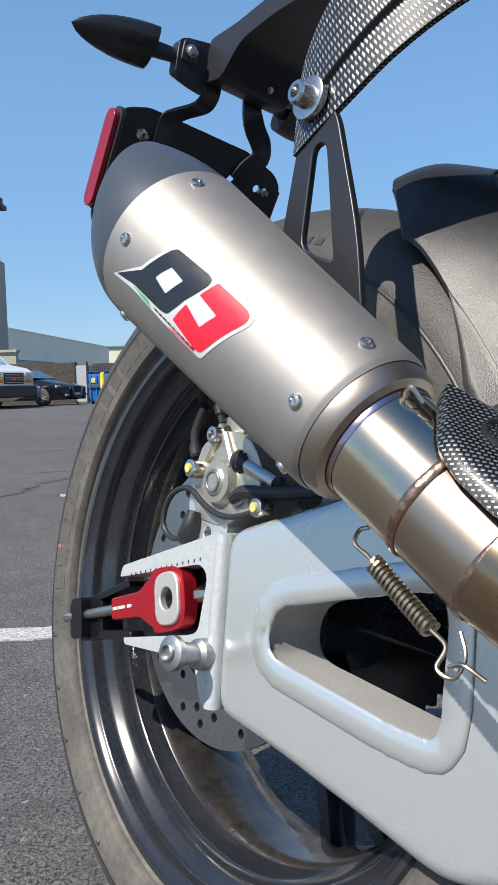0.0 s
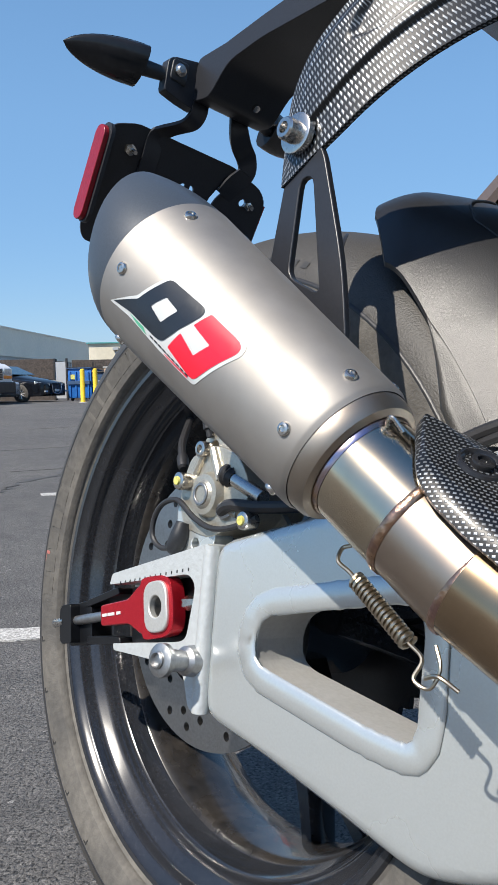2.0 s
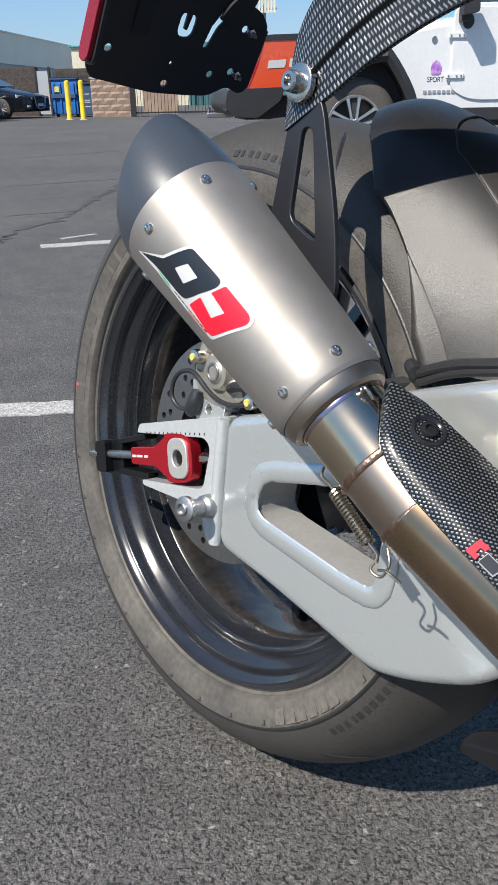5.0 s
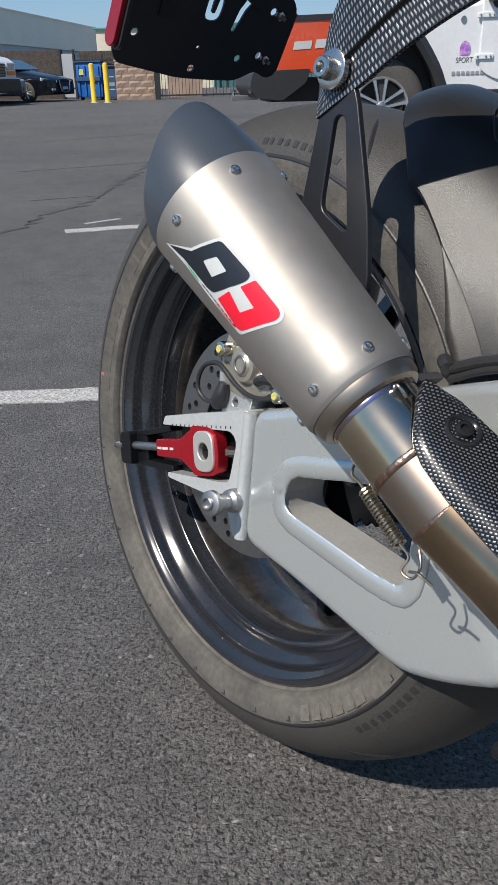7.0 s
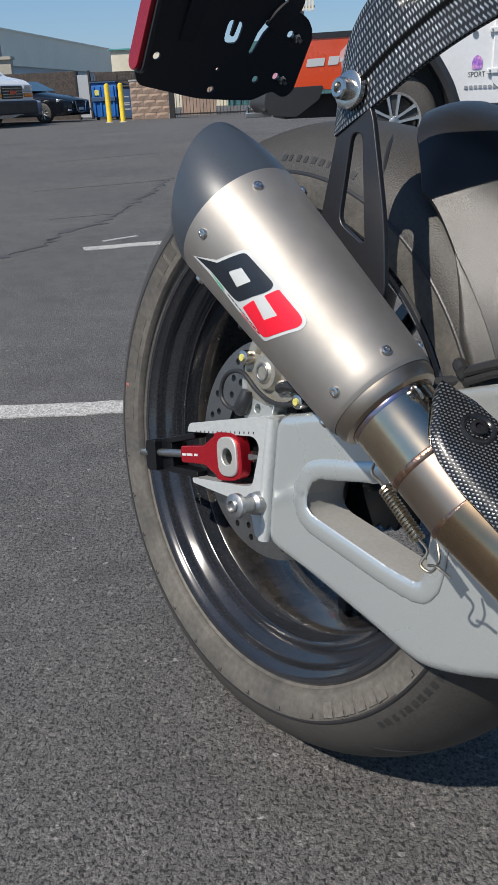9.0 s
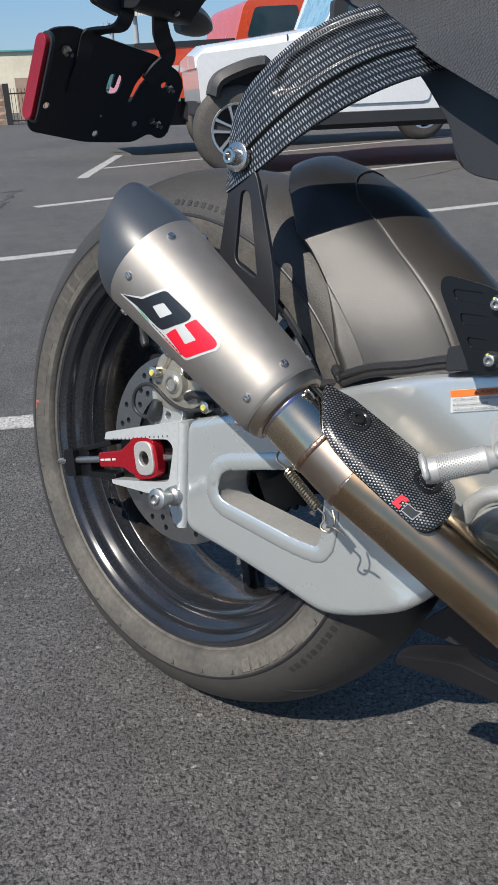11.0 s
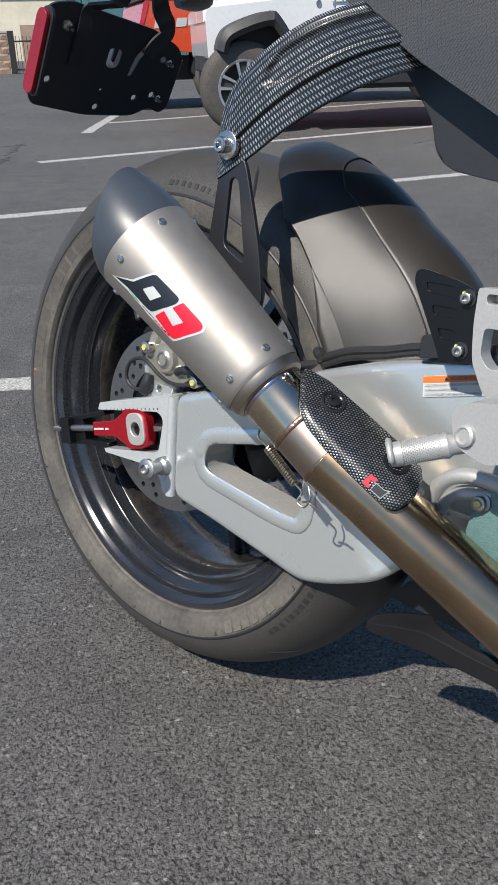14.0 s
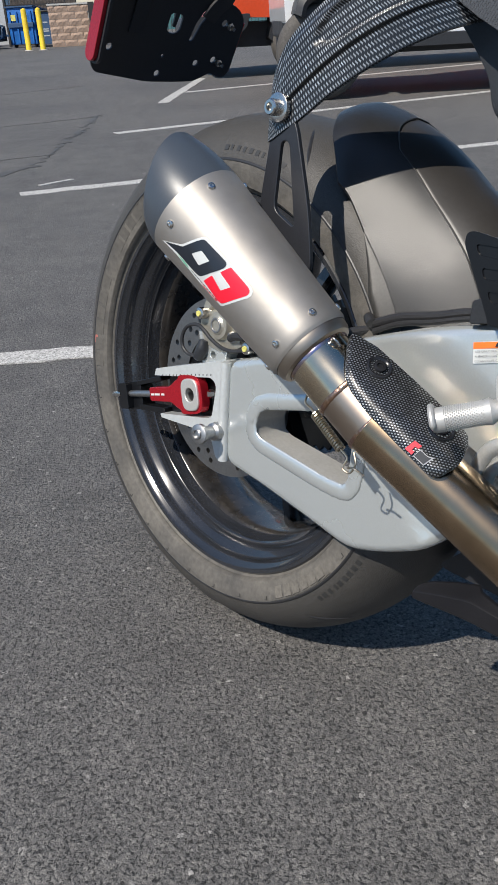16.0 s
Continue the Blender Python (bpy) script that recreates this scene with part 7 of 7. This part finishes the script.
picket_gate.matrix_world = pose(-3.12, 29.2, 0)
for z in (0.10, 0.92):
    part("rail", box((0, 0, z), (7.4, 0.05, z + 0.05)), FENCE_BLACK, picket_gate)
part("gate_post", box((-0.10, -0.04, 0), (0.08, 0.12, 1.25)), FENCE_BLACK, picket_gate)
picket = box((-0.008, 0.014, 0.05), (0.008, 0.030, 1.10))
picket_mesh = bpy.data.meshes.new("picket")
picket.to_mesh(picket_mesh)
picket.free()
picket_mesh.materials.append(FENCE_BLACK)
for i in range(64):
    ob = new("picket", picket_mesh)
    ob.parent = picket_gate
    ob.location = (0.14 + i * 0.113, 0, 0)
low_fence = tagged(new("picket_fence"), "black steel picket fence behind the bins", "fence")
low_fence.matrix_world = pose(-6.7, 33.6, 0)
for x in (0.0, 1.05, 2.15):
    part("fence_post", box((x, 0.005, 0), (x + 0.05, 0.045, 1.55)), FENCE_BLACK, low_fence)
for z in (0.60, 1.30):
    part("rail", box((0, 0, z), (2.2, 0.05, z + 0.05)), FENCE_BLACK, low_fence)
for i in range(20):
    ob = new("picket", picket_mesh)
    ob.parent = low_fence
    ob.location = (0.05 + i * 0.113, 0, 0.42)
yard_wall = tagged(mesh_object("yard_wall", box((-3.2, 33.5, 0), (-1.9, 33.8, 1.5)), BLOCK), "pale brown block wall behind the gate", "wall", kind="structure")

# ---- buildings beyond ----
def building(name, label):
    return tagged(new(name), label, "building")


def wall_run(a, b, z0, z1, thick, bm=None):
    a, b = Vector((*a, 0)), Vector((*b, 0))
    way = (b - a).normalized()
    nrm = Vector((-way.y, way.x, 0)) * thick
    bm = bm or bmesh.new()
    vs = [bm.verts.new(Vector((p.x, p.y, z))) for p in (a, b, b + nrm, a + nrm) for z in (z0, z1)]
    for f in ((0, 2, 3, 1), (2, 4, 5, 3), (4, 6, 7, 5), (6, 0, 1, 7), (1, 3, 5, 7), (0, 6, 4, 2)):
        bm.faces.new([vs[i] for i in f])
    return bm


ware = building("warehouse", "long pale grey warehouse with a flat roof")
part("upper_wall", wall_run((-27.2, 50), (-21.6, 126), 4.1, 7.15, 20), GREY_WALL, ware, "pale grey parapet wall")
part("lower_wall", wall_run((-27.5, 50), (-21.9, 126), 0, 4.1, 19), LOW_WALL, ware, "lower wall with shade painted into its blue-grey")
part("roof_edge", wall_run((-27.1, 50), (-21.5, 126), 7.15, 7.30, 20.2), GREY_WALL, ware)
for i in range(4):
    part("window_strip", wall_run((-26.9 + 0.37 * i, 58 + 5 * i), (-26.65 + 0.37 * i, 61.4 + 5 * i), 2.4, 3.5, 0.6), TEAL_WALL, ware, "teal window strip")
part("awning", wall_run((-26.6, 52), (-25.0, 74), 3.5, 3.8, 1.0), TEAL_TRIM, ware, "teal awning")
part("end_wall", wall_run((-21.6, 126), (4, 138), 0, 7.2, 4), GREY_WALL, ware)

store = building("store_building", "low cream building with a teal roof edge")
part("wall", wall_run((-10.3, 60), (-2.35, 60), 0, 3.70, 12), CREAM_WALL, store)
part("roof_edge", wall_run((-10.45, 59.85), (-2.3, 59.85), 3.70, 3.79, 12.3), TEAL_TRIM, store, "teal roof edge")
part("downpipe", tube([(-8.3, 59.9, 0.0), (-8.3, 59.9, 3.2)], 0.06, 8, 1), PALE_SHEET, store)
part("downpipe_head", box((-8.5, 59.7, 3.2), (-8.1, 60, 3.4)), PALE_SHEET, store)

shed = building("sheet_shed", "teal corrugated sheet-metal shed")
part("wall", wall_run((-2.3, 57.5), (2.0, 84), 0, 3.75, -8), TEAL_WALL, shed, "teal corrugated wall")
for i in range(22):
    part("sheet_rib", wall_run((-2.36 + 0.192 * i, 57.6 + 1.18 * i), (-2.30 + 0.192 * i, 57.95 + 1.18 * i), 0, 3.70, 0.10), TEAL_WALL, shed)
part("front_wall", wall_run((-2.3, 57.4), (5.7, 57.4), 0, 3.7, 0.2), TEAL_WALL, shed)
for i in range(16):
    part("sheet_rib", box((-2.2 + 0.48 * i, 57.28, 0), (-2.05 + 0.48 * i, 57.4, 3.66)), TEAL_WALL, shed)
part("notice", box((-1.75, 57.2, 2.05), (-1.35, 57.27, 2.65)), WHITE_STICKER, shed, "white notice")
part("notice", box((-3.0, 57.2, 2.2), (-2.6, 57.27, 2.6)), TAILLAMP, shed, "red notice")

tower = building("entrance_tower", "tall beige rendered entrance tower with a cornice")
part("shaft", box((-17.0, 38, 0), (-12.60, 42, 9.9)), TOWER_WALL, tower)
part("lower_shaft", box((-17.1, 37.9, 0), (-12.42, 42.1, 7.2)), TOWER_WALL, tower)
part("cornice", box((-17.4, 37.6, 9.9), (-12.25, 42.4, 10.15)), ROOF_BROWN, tower, "dark cornice", bevel=0.05)
part("cornice_cap", box((-17.3, 37.7, 10.15), (-12.42, 42.3, 10.5)), ROOF_BROWN, tower)
part("annex", box((-14.0, 37.6, 0), (-10.78, 38, 2.4)), TOWER_WALL, tower)
part("annex_cap", box((-14.1, 37.5, 2.4), (-10.72, 38.1, 2.52)), TOWER_WALL, tower)
part("lamp", box((-12.45, 37.6, 4.25), (-12.05, 37.9, 4.42)), PALE_SHEET, tower)

tan = building("tan_building", "tan rendered building with a brown gabled roof")
part("gable_wall", plate([(10.95, 0), (10.95, 7.05), (15.35, 11.9), (19.75, 7.05), (19.75, 0)], lambda a, b, d: Vector((a, 35 + d, b)), 3), TAN_WALL, tan)
part("roof", plate([(10.50, 6.95), (10.50, 7.45), (15.35, 12.9), (20.15, 7.45), (20.15, 6.95), (15.35, 12.3)], lambda a, b, d: Vector((a, 34.4 + d, b)), 4), ROOF_BROWN, tan, "brown roof edge")
part("eave", box((10.55, 34.4, 6.80), (11.2, 36, 7.05)), ROOF_BROWN, tan)

mast = tagged(new("antenna_mast"), "distant grey antenna mast with panel arrays", "mast")
mast.matrix_world = pose(5.2, 120, 0)
part("pole", lathe((0, 0, 0), (0, 0, 1), [(0, 0.50), (11.9, 0.30), (11.9, 0.001)], 14), PALE_SHEET, mast)
for row, z in enumerate((10.9,)):
    part("platform", box((-0.8, -0.8, z - 0.1), (1.7, 0.8, z + 0.05)), DULL_STEEL, mast)
    for i in range(6):
        part("antenna_panel", box((-0.75 + 0.40 * i, -0.9, z - 0.55), (-0.48 + 0.40 * i, -0.7, z + 1.1)), CREAM_WALL, mast)
second_mast = tagged(new("antenna_mast"), "distant pale antenna mast", "mast")
second_mast.matrix_world = pose(1.9, 115, 0)
part("pole", lathe((0, 0, 0), (0, 0, 1), [(0, 0.4), (9.3, 0.3), (9.3, 0.001)], 12), PALE_SHEET, second_mast)
for i in range(4):
    part("antenna_panel", box((-0.9 + 0.5 * i, -0.5, 8.0 + 0.3 * (i % 2)), (-0.78 + 0.5 * i, -0.3, 9.3 + 0.3 * (i % 2))), PALE_SHEET, second_mast)
